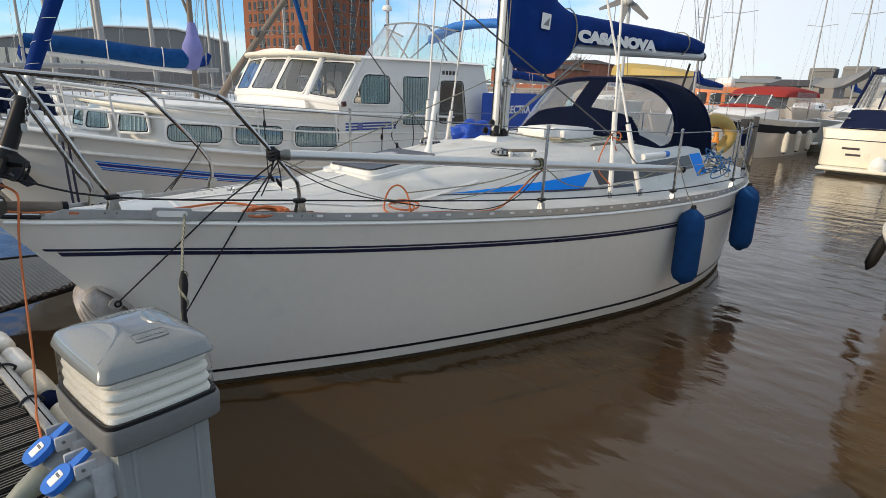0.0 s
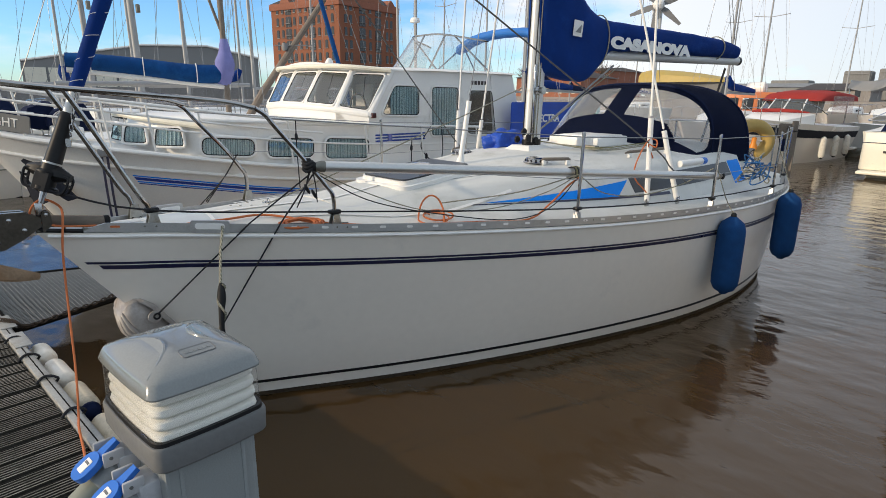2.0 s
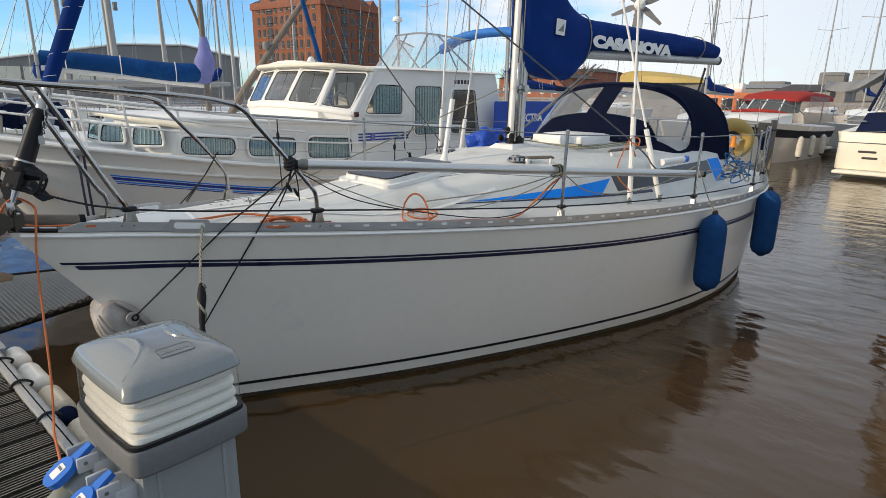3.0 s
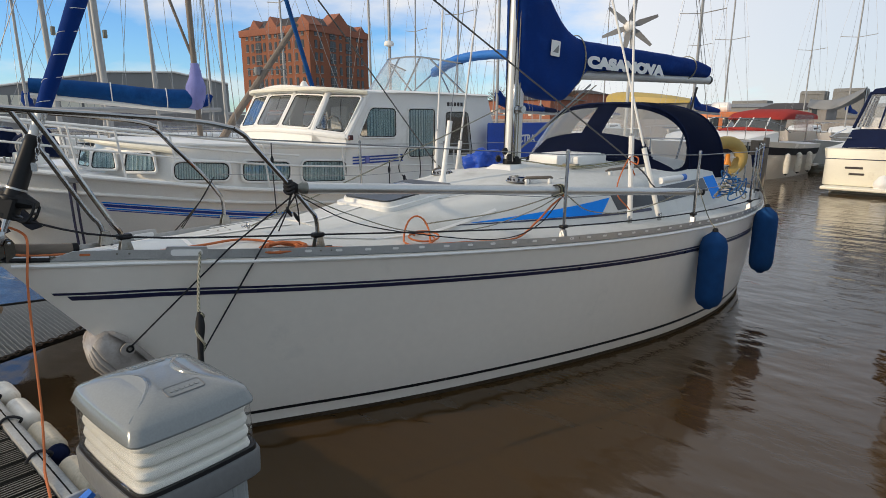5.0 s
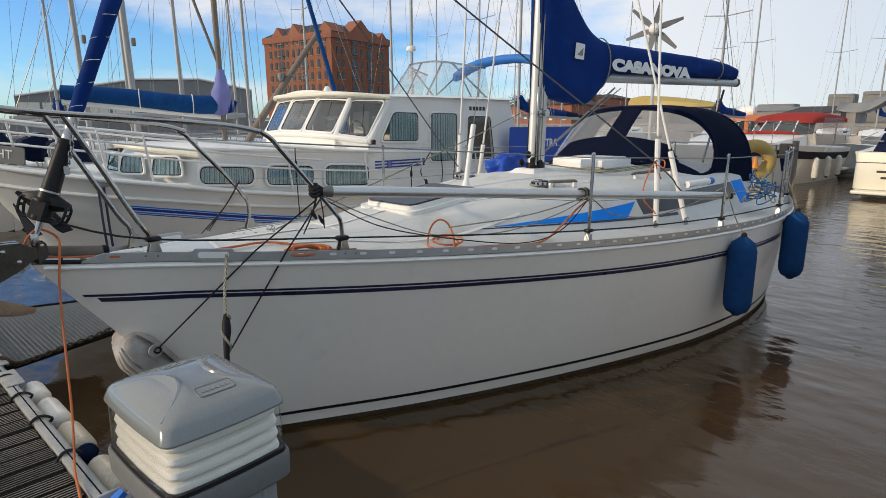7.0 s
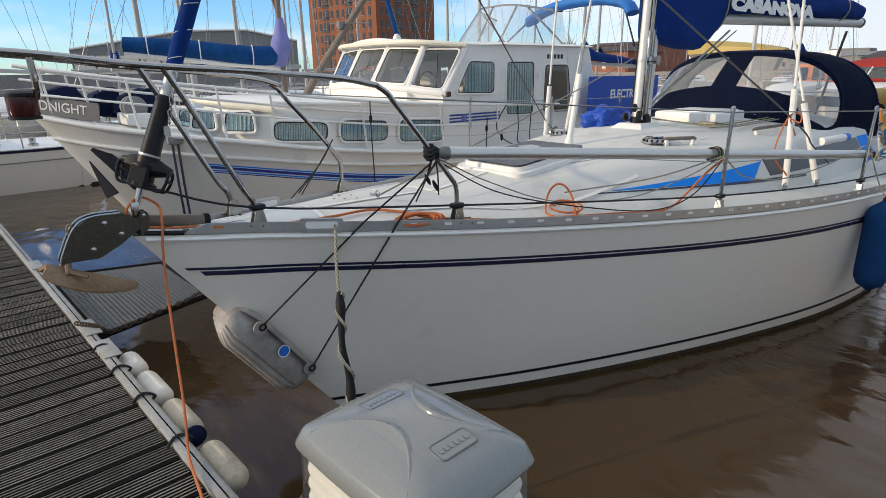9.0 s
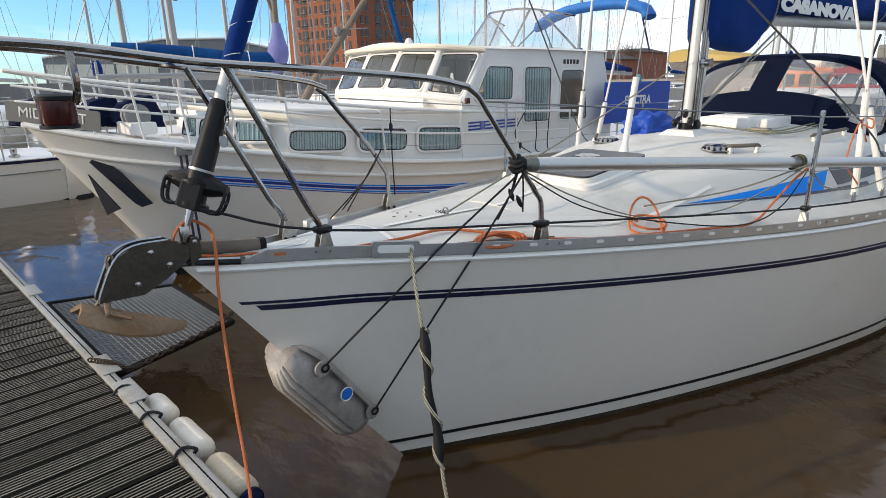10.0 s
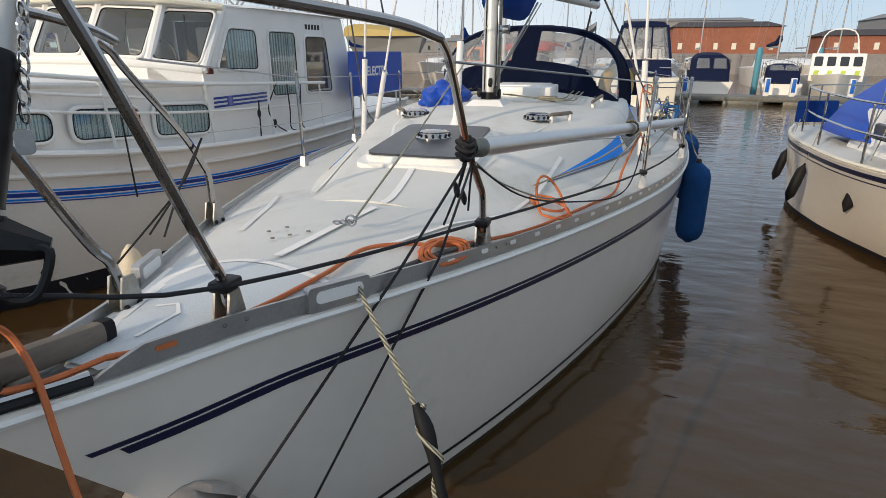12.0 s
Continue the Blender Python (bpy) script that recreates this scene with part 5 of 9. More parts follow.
        for sg in (1, -1):
            part("hinge_ear", box((x + sg * 0.034, cy - 0.178, z + 0.056), (0.010, 0.050, 0.040), 0.004), SOCKGREY, s)
            part("ear_screw", lathe([(0.005, 0), (0.004, 0.003), (0, 0.004)], 8, axes((x + sg * 0.040, cy - 0.185, z + 0.060), (0, sg, 0), (0, 0, 1))), PEDDARK, s)
        ml = Matrix.Translation((x, cy - 0.225, z + 0.030)) @ Matrix.Rotation(radians(32), 4, "X")
        part("socket_lid", slab(rounded(0.066, 0.076, 0.030, 7), 0.018, ml), SOCKBLUE, s, "blue hinged socket lid")
        part("lid_arm", slab([(-0.016, 0.032), (0.016, 0.032), (0.010, 0.086), (-0.010, 0.086)], 0.014, ml), SOCKBLUE, s)
        part("lid_label", slab(rounded(0.028, 0.036, 0.003, 2), 0.0195, ml), WHITE, s, "white paper label")
        part("label_mark", slab(rounded(0.020, 0.006, 0.001, 2), 0.0202, ml @ Matrix.Translation((0, 0.008, 0))), PEDDARK, s)
        part("plug", lathe([(0.033, 0.066), (0.034, 0.085), (0.029, 0.135), (0.020, 0.175), (0.013, 0.20), (0.009, 0.225)], 18, tl), OLIVEGREY, s, "grey-green plug")


# ---- things on the yacht ----
def fender(loc, r, l, group="fenders along the yacht's side", tilt=0):
    f = thing("fender", (loc[0], loc[1], loc[2] - l), "navy cloth-covered cylindrical fender hanging by a rope", "fender", group)
    m = Matrix.Translation(loc) @ Matrix.Rotation(radians(tilt), 4, "Y")
    prof = [(0.02, 0.015), (r * 0.35, -0.005), (r * 0.8, -0.05), (r * 0.98, -0.12), (r, -0.2), (r, -l + 0.16), (r * 0.96, -l + 0.09), (r * 0.75, -l + 0.035), (r * 0.4, -l + 0.01), (0.03, -l - 0.01)]
    part("body", lathe(prof, 28, m), FENDER_BLUE, f)
    part("neck", lathe([(0.028, -0.01), (0.026, 0.03), (0.015, 0.045)], 12, m), BLACK, f)
    return f


def build_fenders():
    a = fender((1.775, 5.10, 1.05), 0.125, 0.74)
    part("lanyard", tube(cat([(1.775, 5.10, 1.08), (1.70, 5.06, 1.22), (1.61, 4.99, 1.50)]), 0.005, 6), GREYROPE, a)
    b = fender((1.82, 6.62, 1.12), 0.125, 0.74)
    part("lanyard", tube(cat([(1.82, 6.62, 1.15), (1.75, 6.58, 1.35), (1.67, 6.50, 1.6)]), 0.005, 6), GREYROPE, b)


def build_bow_fender():
    """A soft V-shaped bow fender wrapped round the stem, tied with black lines."""
    f = thing("bow_fender", (0, 0.75, 0.3), "grey-buff vinyl bow fender wrapped round the stem", "bow fender")
    top, bot = Vector((0, 0.395, 0.855)), Vector((0, 0.725, 0.405))
    d = (bot - top).normalized()
    fwd = Vector((0, -0.78, -0.62)).normalized()
    rings = []
    for i in range(17):
        t = -0.02 + 1.06 * i / 16
        c = top.lerp(bot, t)
        g = 0.90 * min(1, 0.55 + 0.9 * math.sin(math.pi * min(1, (i + 1.2) / 18)))
        ring = []
        for a in np.linspace(-1.0, 1.0, 121):
            ang = a * radians(150)
            rr = (0.160 - sum(0.016 * math.exp(-((abs(ang) - c_) / 0.045) ** 2) for c_ in (0.12, 0.45, 0.78, 1.05))) * g
            ear = -d * 0.06 * math.sin(ang) ** 2 * max(0, 1 - i / 7)
            ring.append(c + ear + Vector((1, 0, 0)) * rr * math.sin(ang) * 0.95 + fwd * rr * (math.cos(ang) * 0.9 + 0.1) + (Vector((math.copysign(0.05, ang), 0, 0)) if abs(a) > 0.85 else Vector()))
        rings.append(ring)
    body = part("body", loft(rings), BUFF, f, "", 70)
    for sg in (1, -1):
        for c in (Vector((sg * 0.168, 0.480, 0.830)), Vector((sg * 0.158, 0.745, 0.490))):
            tab = slab(rounded(0.075, 0.075, 0.034, 5), 0.010, axes(c + Vector((-0.012 * sg, -0.008, -0.004)), (0, 0.6, -0.8) if sg > 0 else (0, -0.6, 0.8), (0, 0.8, 0.6)))
            part("ear_tab", tab, BUFF, body, "vinyl lacing tab")
            ring = [c + Vector((0.006 * sg, 0.017 * math.cos(a), 0.017 * math.sin(a))) for a in np.linspace(0, 2 * math.pi, 13)[:-1]]
            part("eyelet", tube(ring, 0.006, 6, closed=True), BLACK if sg > 0 else WHITE, body)
    part("maker_disc", lathe([(0.0, 0), (0.032, 0.001), (0.032, 0.003), (0, 0.004)], 20, axes((0.168, 0.585, 0.655), (0, 0.60, -0.80), (0, 0.80, 0.60))), SOCKBLUE, body, "blue round badge")
    part("disc_rim", tube([axes((0.168, 0.585, 0.655), (0, 0.60, -0.80), (0, 0.80, 0.60)) @ Vector((0.033 * math.cos(a), 0.033 * math.sin(a), 0.002)) for a in np.linspace(0, 2 * math.pi, 21)[:-1]], 0.003, 5, closed=True), WHITE, body)


def rope(name, pts, r, mt, lab, group="", k=8, n=6):
    return solo(name, tube(cat(pts, k), r, n), mt, lab, "rope", group)


def build_ropes():
    clamp = Vector((0.56, 1.335, 1.69))
    G = "black fender lines"
    rope("fender_line", [clamp + Vector((0.0, 0, -0.04)), (sheer_x(0.98) + 0.012, 0.98, sheer_z(0.98) + 0.065), (0.165, 0.492, 0.842)], 0.005, BLACKROPE, "thin black line from the pulpit to the bow fender", G, k=1)
    rope("fender_line", [clamp + Vector((0.02, 0.01, -0.04)), (sheer_x(1.14) + 0.012, 1.14, sheer_z(1.14) + 0.065), (0.15, 0.753, 0.488)], 0.005, BLACKROPE, "thin black line from the pulpit to the bow fender", G, k=1)
    for dx, e in ((0.0, (0.50, 1.27, 1.44)), (0.012, (0.51, 1.28, 1.47)), (0.03, (0.56, 1.38, 1.47))):
        rope("lashing", [clamp + Vector((dx, 0, 0.0)), clamp.lerp(Vector(e), 0.5) + Vector((0.01, 0.01, 0)), e], 0.0042, BLACKROPE, "black lashing knotted below the pulpit clamp", "lashings")
    for p in ((0.53, 1.33, 1.555), (0.545, 1.37, 1.52)):
        solo("knot", lathe([(0.004, -0.035), (0.010, -0.018), (0.012, 0.0), (0.009, 0.02), (0.004, 0.035)], 8, Matrix.Translation(p) @ Matrix.Rotation(0.5, 4, "X")), BLACKROPE, "black knot in the lashing", "rope knot", "lashings")
    # lines hung from the cruiser's side rail
    X = -2.80
    for pts in ([(5.45, 1.67), (5.25, 1.40), (5.38, 1.21), (5.59, 1.10)], [(5.67, 1.66), (5.70, 1.35), (5.71, 1.12), (6.04, 1.08)], [(5.98, 1.66), (5.95, 1.2), (6.02, 1.08)], [(3.18, 1.80), (3.18, 1.45), (3.19, 1.12), (3.20, 0.85)], [(5.07, 1.50), (5.06, 1.2), (5.05, 0.80)]):
        rope("hanging_line", [(X + 0.02, y, z) for y, z in pts], 0.0075, BLACKROPE, "black line hung from the cruiser's side rail", "cruiser's hanging lines", k=6)
    for y, z in ((5.36, 1.22), (5.06, 1.36), (3.18, 1.60)):
        solo("line_hitch", lathe([(0.005, -0.05), (0.020, -0.02), (0.020, 0.02), (0.008, 0.05)], 8, Matrix.Translation((X + 0.02, y, z))), BLACKROPE, "black hitch of line on the side rail", "rope knot", "cruiser's hanging lines")
    solo("fender_ball", lathe([(0.008, 0.12), (0.03, 0.09), (0.06, 0.02), (0.065, -0.03), (0.045, -0.08), (0.01, -0.10)], 14, Matrix.Translation((-0.86, 1.22, 1.13))), BUFFCREAM, "small tan pear-shaped fender hung at the rail", "fender")
    # far side lashings
    for e in ((-0.60, 1.15, 1.33), (-0.70, 1.18, 1.32), (-0.82, 1.10, 1.20)):
        rope("lashing", [(-0.57, 1.40, 1.68), (-0.62, 1.3, 1.5), e], 0.0042, BLACKROPE, "black lashing on the far pulpit leg", "lashings")
    # furling line led aft through the blocks
    rope("furling_line", [(0.06, 0.06, 1.62), (0.185, 0.51, 1.475), (0.585, 1.48, 1.40), (1.228, 3.3, 1.285), (1.60, 4.98, 1.235), (1.70, 6.75, 1.2)], 0.006, BLACKROPE, "black furling line led aft along the side deck", k=4)
    # mooring line with a black rubber snubber
    y = 0.840
    fx, fz = sheer_x(y), sheer_z(y)
    rope("mooring_line", [(fx - 0.03, y + 0.03, fz + 0.030), (fx + 0.006, y, fz + 0.040), (fx + 0.022, y - 0.01, fz + 0.01), (0.49, 0.765, 1.22), (0.585, 0.713, 1.085), (0.68, 0.66, 0.86), (0.73, 0.66, 0.68), (0.79, 0.63, 0.52), (0.85, 0.60, 0.36), (0.92, 0.45, 0.22), (0.98, 0.20, 0.28), (1.0, 0.02, 0.47), (1.0, -0.10, 0.475)], 0.0075, GREYROPE, "grey flecked mooring line from the fairlead to the pontoon")
    sn = thing("rubber_snubber", (0.66, 0.68, 0.8), "black rubber mooring snubber with the line wound round it", "mooring snubber")
    c = [Vector((0.588, 0.713, 1.09)), Vector((0.635, 0.69, 1.00)), Vector((0.68, 0.66, 0.86)), Vector((0.73, 0.66, 0.68)), Vector((0.77, 0.63, 0.55))]
    part("body", tube(cat(c, 4), [0.010, 0.016, 0.022, 0.024, 0.022, 0.018, 0.016, 0.015, 0.014, 0.014, 0.015, 0.016, 0.019, 0.023, 0.023, 0.02, 0.012], 12), RUBBER, sn)
    wind = []
    P = cat(c, 16)
    for i, p in enumerate(P):
        a = i * 0.30
        wind.append(p + Vector((0.021 * math.cos(a), 0.021 * math.sin(a), 0)))
    part("wound_line", tube(wind, 0.007, 6), GREYROPE, sn)
    # foredeck end of the mooring line to the cleat
    rope("mooring_tail", [(fx - 0.03, y + 0.03, fz + 0.030)] + [(x_, y_, camber(x_, y_) + 0.010) for x_, y_ in ((0.36, 0.95), (0.415, 1.10), (0.48, 1.28), (0.56, 1.46), (0.60, 1.58))], 0.009, SHEETROPE, "dark grey mooring line lying inside the toe rail")
    # orange shore line: over the rail down to the pedestal, and its coils on deck
    rope("orange_line", [(0.07, 0.24, 1.405), (0.05, 0.12, 1.415), (0.01, 0.03, 1.435), (-0.02, -0.025, 1.475), (-0.012, -0.015, 1.53), (0.0, 0.03, 1.568), (0.0, 0.08, 1.548), (0.0, 0.115, 1.505), (0.06, 0.10, 1.435), (0.115, 0.072, 1.32), (0.165, 0.052, 1.16), (0.22, 0.035, 1.0), (0.28, 0.018, 0.85), (0.35, 0.0, 0.72), (0.42, -0.022, 0.60), (0.47, -0.042, 0.50), (0.56, -0.062, 0.484), (0.80, -0.095, 0.468), (1.2, -0.16, 0.458), (1.65, -0.24, 0.458), (2.0, -0.24, 0.462)], 0.0065, ORANGE, "orange rope hanging from the bow down to the pontoon", k=8)
    dk = lambda pts, h=0.012: [(x, y, (camber(x, y) if abs(x) > coach(max(y, 1.73))[0] or y < 1.73 else roof_z(x, y)) + h) for x, y in pts]
    rope("orange_line_deck", [(0.07, 0.24, 1.405)] + dk([(0.12, 0.36), (0.19, 0.62), (0.24, 0.90), (0.26, 1.12), (0.36, 1.26), (0.50, 1.38), (0.64, 1.62), (0.74, 1.85), (0.84, 2.15), (0.95, 2.5), (1.06, 2.9)]) + [(1.10, 3.12, 1.33), (1.15, 3.25, 1.45), (1.19, 3.36, 1.52)], 0.0075, ORANGE, "orange rope running aft along the side deck", k=8)
    rnd = random.Random(5)
    coil = []
    for i in range(105):
        a = 2 * math.pi * i / 15
        f = 0.75 + 0.25 * math.sin(i * 0.37)
        x, y = 0.50 + 0.075 * f * math.cos(a) + 0.02 * math.sin(a), 1.30 + 0.15 * f * math.sin(a)
        coil.append((x, y, camber(x, y) + 0.010 + 0.00022 * i + rnd.uniform(0, 0.004)))
    solo("orange_coil", tube(coil, 0.0065, 6), ORANGE, "coil of orange rope on the foredeck", "rope")
    loop = []
    for a in np.linspace(0, 17, 70):
        x, y = 0.80 + 0.085 * math.cos(a) - 0.004 * a, 2.12 + 0.11 * math.sin(a) + 0.022 * a * 0.5
        up = 0.15 * max(0, math.sin(a - 0.9)) if 0 < a < 6.5 else 0.01
        loop.append((x, y, camber(x, y) + 0.012 + up))
    solo("orange_loop", tube(loop, 0.0065, 6), ORANGE, "loose loops of orange rope on the side deck", "rope")
    # sheets
    rope("headsail_sheet", [(0.56, 1.36, 1.66), (0.72, 1.72, 1.45), (0.95, 2.35, 1.30), (1.10, 2.75, 1.26), (1.17, 3.05, 1.33), (1.21, 3.3, 1.52)], 0.004, BLACKROPE, "thin dark line drooping from the pole to the stanchion", k=8)
    rope("headsail_sheet", [(0.56, 1.37, 1.67), (0.62, 1.72, 1.50), (0.80, 2.1, 1.36), (0.98, 2.6, 1.34), (1.08, 3.1, 1.42), (1.19, 3.34, 1.54)], 0.004, GREYROPE, "thin line drooping along the side deck", k=8)
    rope("headsail_sheet", [(0.66, 2.35, 1.36), (0.95, 2.9, 1.42), (1.19, 3.34, 1.54)], 0.005, GREYROPE, "grey sheet tied to the pole lashing", k=6)
    rope("headsail_sheet", [(1.21, 3.36, 1.52), (1.22, 3.7, 1.36), (1.30, 4.2, 1.30), (1.42, 4.7, 1.36), (1.58, 4.98, 1.50)], 0.005, GREYROPE, "grey sheet slack along the rail", k=6)
    # headsail sheets from the clew on the furled sail to either side deck
    clew = Vector((0.05, 1.0, 3.90))
    rope("headsail_sheet", [clew, clew.lerp(Vector((1.20, 4.38, 1.75)), 0.5) + Vector((0, 0, -0.02)), (1.20, 4.38, 1.75), (1.30, 4.70, 1.50), (1.36, 4.95, 1.34)], 0.0065, SHEETROPE, "dark grey headsail sheet led aft from the furled sail", "headsail sheets", k=8)
    rope("headsail_sheet", [clew + Vector((-0.1, 0, 0)), clew.lerp(Vector((-1.20, 4.38, 1.6)), 0.5) + Vector((0, 0, -0.02)), (-1.20, 4.38, 1.6), (-1.36, 4.95, 1.34)], 0.0065, SHEETROPE, "dark grey headsail sheet led aft from the furled sail", "headsail sheets", k=8)
    rope("orange_tie", [(1.26, 4.35, 1.30), (1.20, 4.20, 1.48), (1.20, 4.38, 1.74), (1.26, 4.44, 1.76), (1.27, 4.42, 1.70), (1.21, 4.40, 1.72), (1.25, 4.43, 1.60)], 0.006, ORANGE, "orange cord tying the sheet to the shroud", k=8)
    rope("stay_tail", [(0.15, 1.28, 1.425), (0.12, 2.2, 1.68), (0.06, 3.2, 1.95), (0.0, 4.08, 2.20)], 0.005, GREYROPE, "grey line from the deck eye towards the mast", k=4)
    ey = solo("deck_eye", tube([Vector((0.15 + 0.02 * math.cos(a), 1.26, 1.43 + 0.02 * math.sin(a))) for a in np.linspace(0, 2 * math.pi, 13)[:-1]], 0.004, 6, closed=True), STEEL, "steel ring on the foredeck with shackles", "deck fitting")
    for k in range(3):
        solo("shackle", tube([Vector((0.14 - 0.022 * k + 0.013 * math.cos(a), 1.27 - 0.01 * k, 1.422 + 0.006 * math.sin(a))) for a in np.linspace(0, 2 * math.pi, 13)[:-1]], 0.004, 6, closed=True), STEEL, "small steel shackle lying on deck", "shackle", "shackles")
    # lashing where the pole crosses the first stanchion
    for i in range(4):
        c = Vector((1.125, 3.36, 1.55))
        solo("pole_lashing", tube([c + Vector((0.045 * math.cos(a), 0.02 * (i - 1.5) + 0.01 * math.sin(a), 0.045 * math.sin(a))) for a in np.linspace(0, 2 * math.pi, 13)[:-1]], 0.006, 6, closed=True), OLIVEROPE if i % 2 else BLACKROPE, "turns of cord lashing the pole", "rope", "pole lashings")
    # tangle of blue line at the quarter
    rnd = random.Random(8)
    for i in range(5):
        pts = [(1.52 + rnd.uniform(-0.12, 0.12), 6.35 + rnd.uniform(-0.3, 0.3), 1.22 + rnd.uniform(0, 0.32)) for _ in range(9)]
        rope("blue_line", pts, 0.007, BLUEROPE if i < 3 else GREYROPE, "tangled blue rope hung on the quarter rail", "tangled lines")


def build_pole():
    p = thing("spinnaker_pole", (0.56, 1.34, 1.70), "satin aluminium pole lashed along the lifelines", "pole")
    a, b = Vector((0.572, 1.345, 1.700)), Vector((1.60, 5.15, 1.415))
    d = (b - a).normalized()
    part("tube", tube([a + d * 0.06, b - d * 0.06], 0.034, 18), POLE_ALU, p)
    for o, s in ((a, 1), (b, -1)):
        part("end_fitting", tube([o + d * s * 0.08, o + d * s * 0.05, o + d * s * 0.02], [0.036, 0.034, 0.022], 16), GALV, p)
        part("end_hook", lathe([(0.02, -0.02), (0.032, -0.012), (0.032, 0.012), (0.02, 0.02)], 14, axes(o, d, (0, 0, 1))), BLACK, p)
    part("clamp", lathe([(0.018, -0.045), (0.027, -0.03), (0.027, 0.03), (0.018, 0.045)], 12, Matrix.Translation((0.562, 1.322, 1.705))), BLACK, p, "black pulpit clamp")
    for k in range(3):
        part("clamp_turn", tube([Vector((0.562 + 0.030 * math.cos(a), 1.322 + 0.030 * math.sin(a), 1.68 + 0.022 * k + 0.008 * math.sin(2 * a))) for a in np.linspace(0, 2 * math.pi, 17)[:-1]], 0.007, 6, closed=True), BLACKROPE, p, "turn of black cord")


def build_anchor():
    """Galvanised plough anchor stowed in the bow roller."""
    an = thing("plough_anchor", (0, 0.1, 1.33), "weathered galvanised plough anchor stowed on the bow roller", "anchor")
    def bar(rows, mt, name, lab):
        part(name, loft([[(-0.026 + 0.021 * q * math.copysign(abs(math.cos(a)) ** 0.6, math.cos(a)), y, z + h / 2 + h / 2 * q * math.copysign(abs(math.sin(a)) ** 0.6, math.sin(a))) for a in np.linspace(0, 2 * math.pi, 13)[:-1]] for y, z, h, q in rows]), mt, an, lab)
    bar(((0.33, 1.385, 0.052, 1), (0.25, 1.39, 0.058, 1), (0.0, 1.425, 0.06, 1), (-0.15, 1.42, 0.05, 1)), TEAK, "shank", "weathered grey-brown shank")
    bar(((0.350, 1.388, 0.045, 0.6), (0.345, 1.384, 0.054, 0.98), (0.318, 1.384, 0.055, 1.05), (0.316, 1.384, 0.055, 0.9)), RUBBER, "shank_cap", "dark end of the shank")
    cheek = [(0.03, 0.015), (0.03, 0.06), (-0.04, 0.10), (-0.16, 0.10), (-0.23, 0.06), (-0.29, -0.05), (-0.30, -0.085), (-0.15, -0.09), (-0.06, -0.045)]
    for x in (0.024, -0.036):
        part("cheek_plate", slab(cheek, 0.012, axes((x, -0.02, 1.415), (0, 1, 0), (0, 0, 1))), DARKSTEEL, an, "dark weathered cheek plate")
        part("plate_edge", tube(cat([(x + 0.006, u - 0.02, 1.415 + v) for u, v in cheek[2:7]], 4), 0.005, 6), STEEL, an)
    for y, z in ((-0.07, 1.42), (-0.19, 1.37), (-0.13, 1.48)):
        part("bolt", lathe([(0.012, 0), (0.012, 0.006), (0, 0.009)], 8, axes((0.037, y, z), (0, 1, 0), (0, 0, 1))), STEEL, an)
    # plough shares: two curved blades meeting in a point
    for sg in (1, -1):
        rings = []
        for t in np.linspace(0, 1, 15):
            y = -0.37 + 0.34 * t
            w = 0.105 * math.sin(math.pi * (0.16 + 0.82 * t ** 0.8)) ** 0.8 + 0.004
            zc = 1.325 - 0.17 * t
            rings.append([(0, y, zc + 0.012), (sg * w * 0.6, y - 0.01, zc - 0.005), (sg * w, y - 0.03, zc - 0.38 * w), (sg * w * 0.98, y - 0.03, zc - 0.38 * w - 0.010), (sg * w * 0.55, y - 0.01, zc - 0.02), (0, y, zc - 0.004)])
        part("share", loft(rings), RUST, an, "rust-stained plough blade")
    part("anchor_lashing", tube(cat([(0.03, -0.30, 1.32), (0.06, -0.31, 1.29), (0.0, -0.33, 1.27), (-0.06, -0.31, 1.30), (0.0, -0.28, 1.34), (0.05, -0.30, 1.30), (0.10, -0.24, 1.27)], 6), 0.009, 6), RUST, an, "rusty chain lashing")
    for i in range(6):
        c = Vector((0.01 * (-1) ** i, -0.26 - 0.005 * i, 1.47 - 0.03 * i))
        part("chain_link", tube([c + Vector((0.012 * math.cos(a) * (i % 2), 0.012 * math.cos(a) * (1 - i % 2), 0.022 * math.sin(a))) for a in np.linspace(0, 2 * math.pi, 11)[:-1]], 0.005, 5, closed=True), RUST, an)
    part("roller", lathe([(0.03, -0.03), (0.022, 0), (0.03, 0.03)], 14, Matrix.Translation((0, -0.10, 1.39)) @ Matrix.Rotation(radians(90), 4, "Y")), BLACK, an)


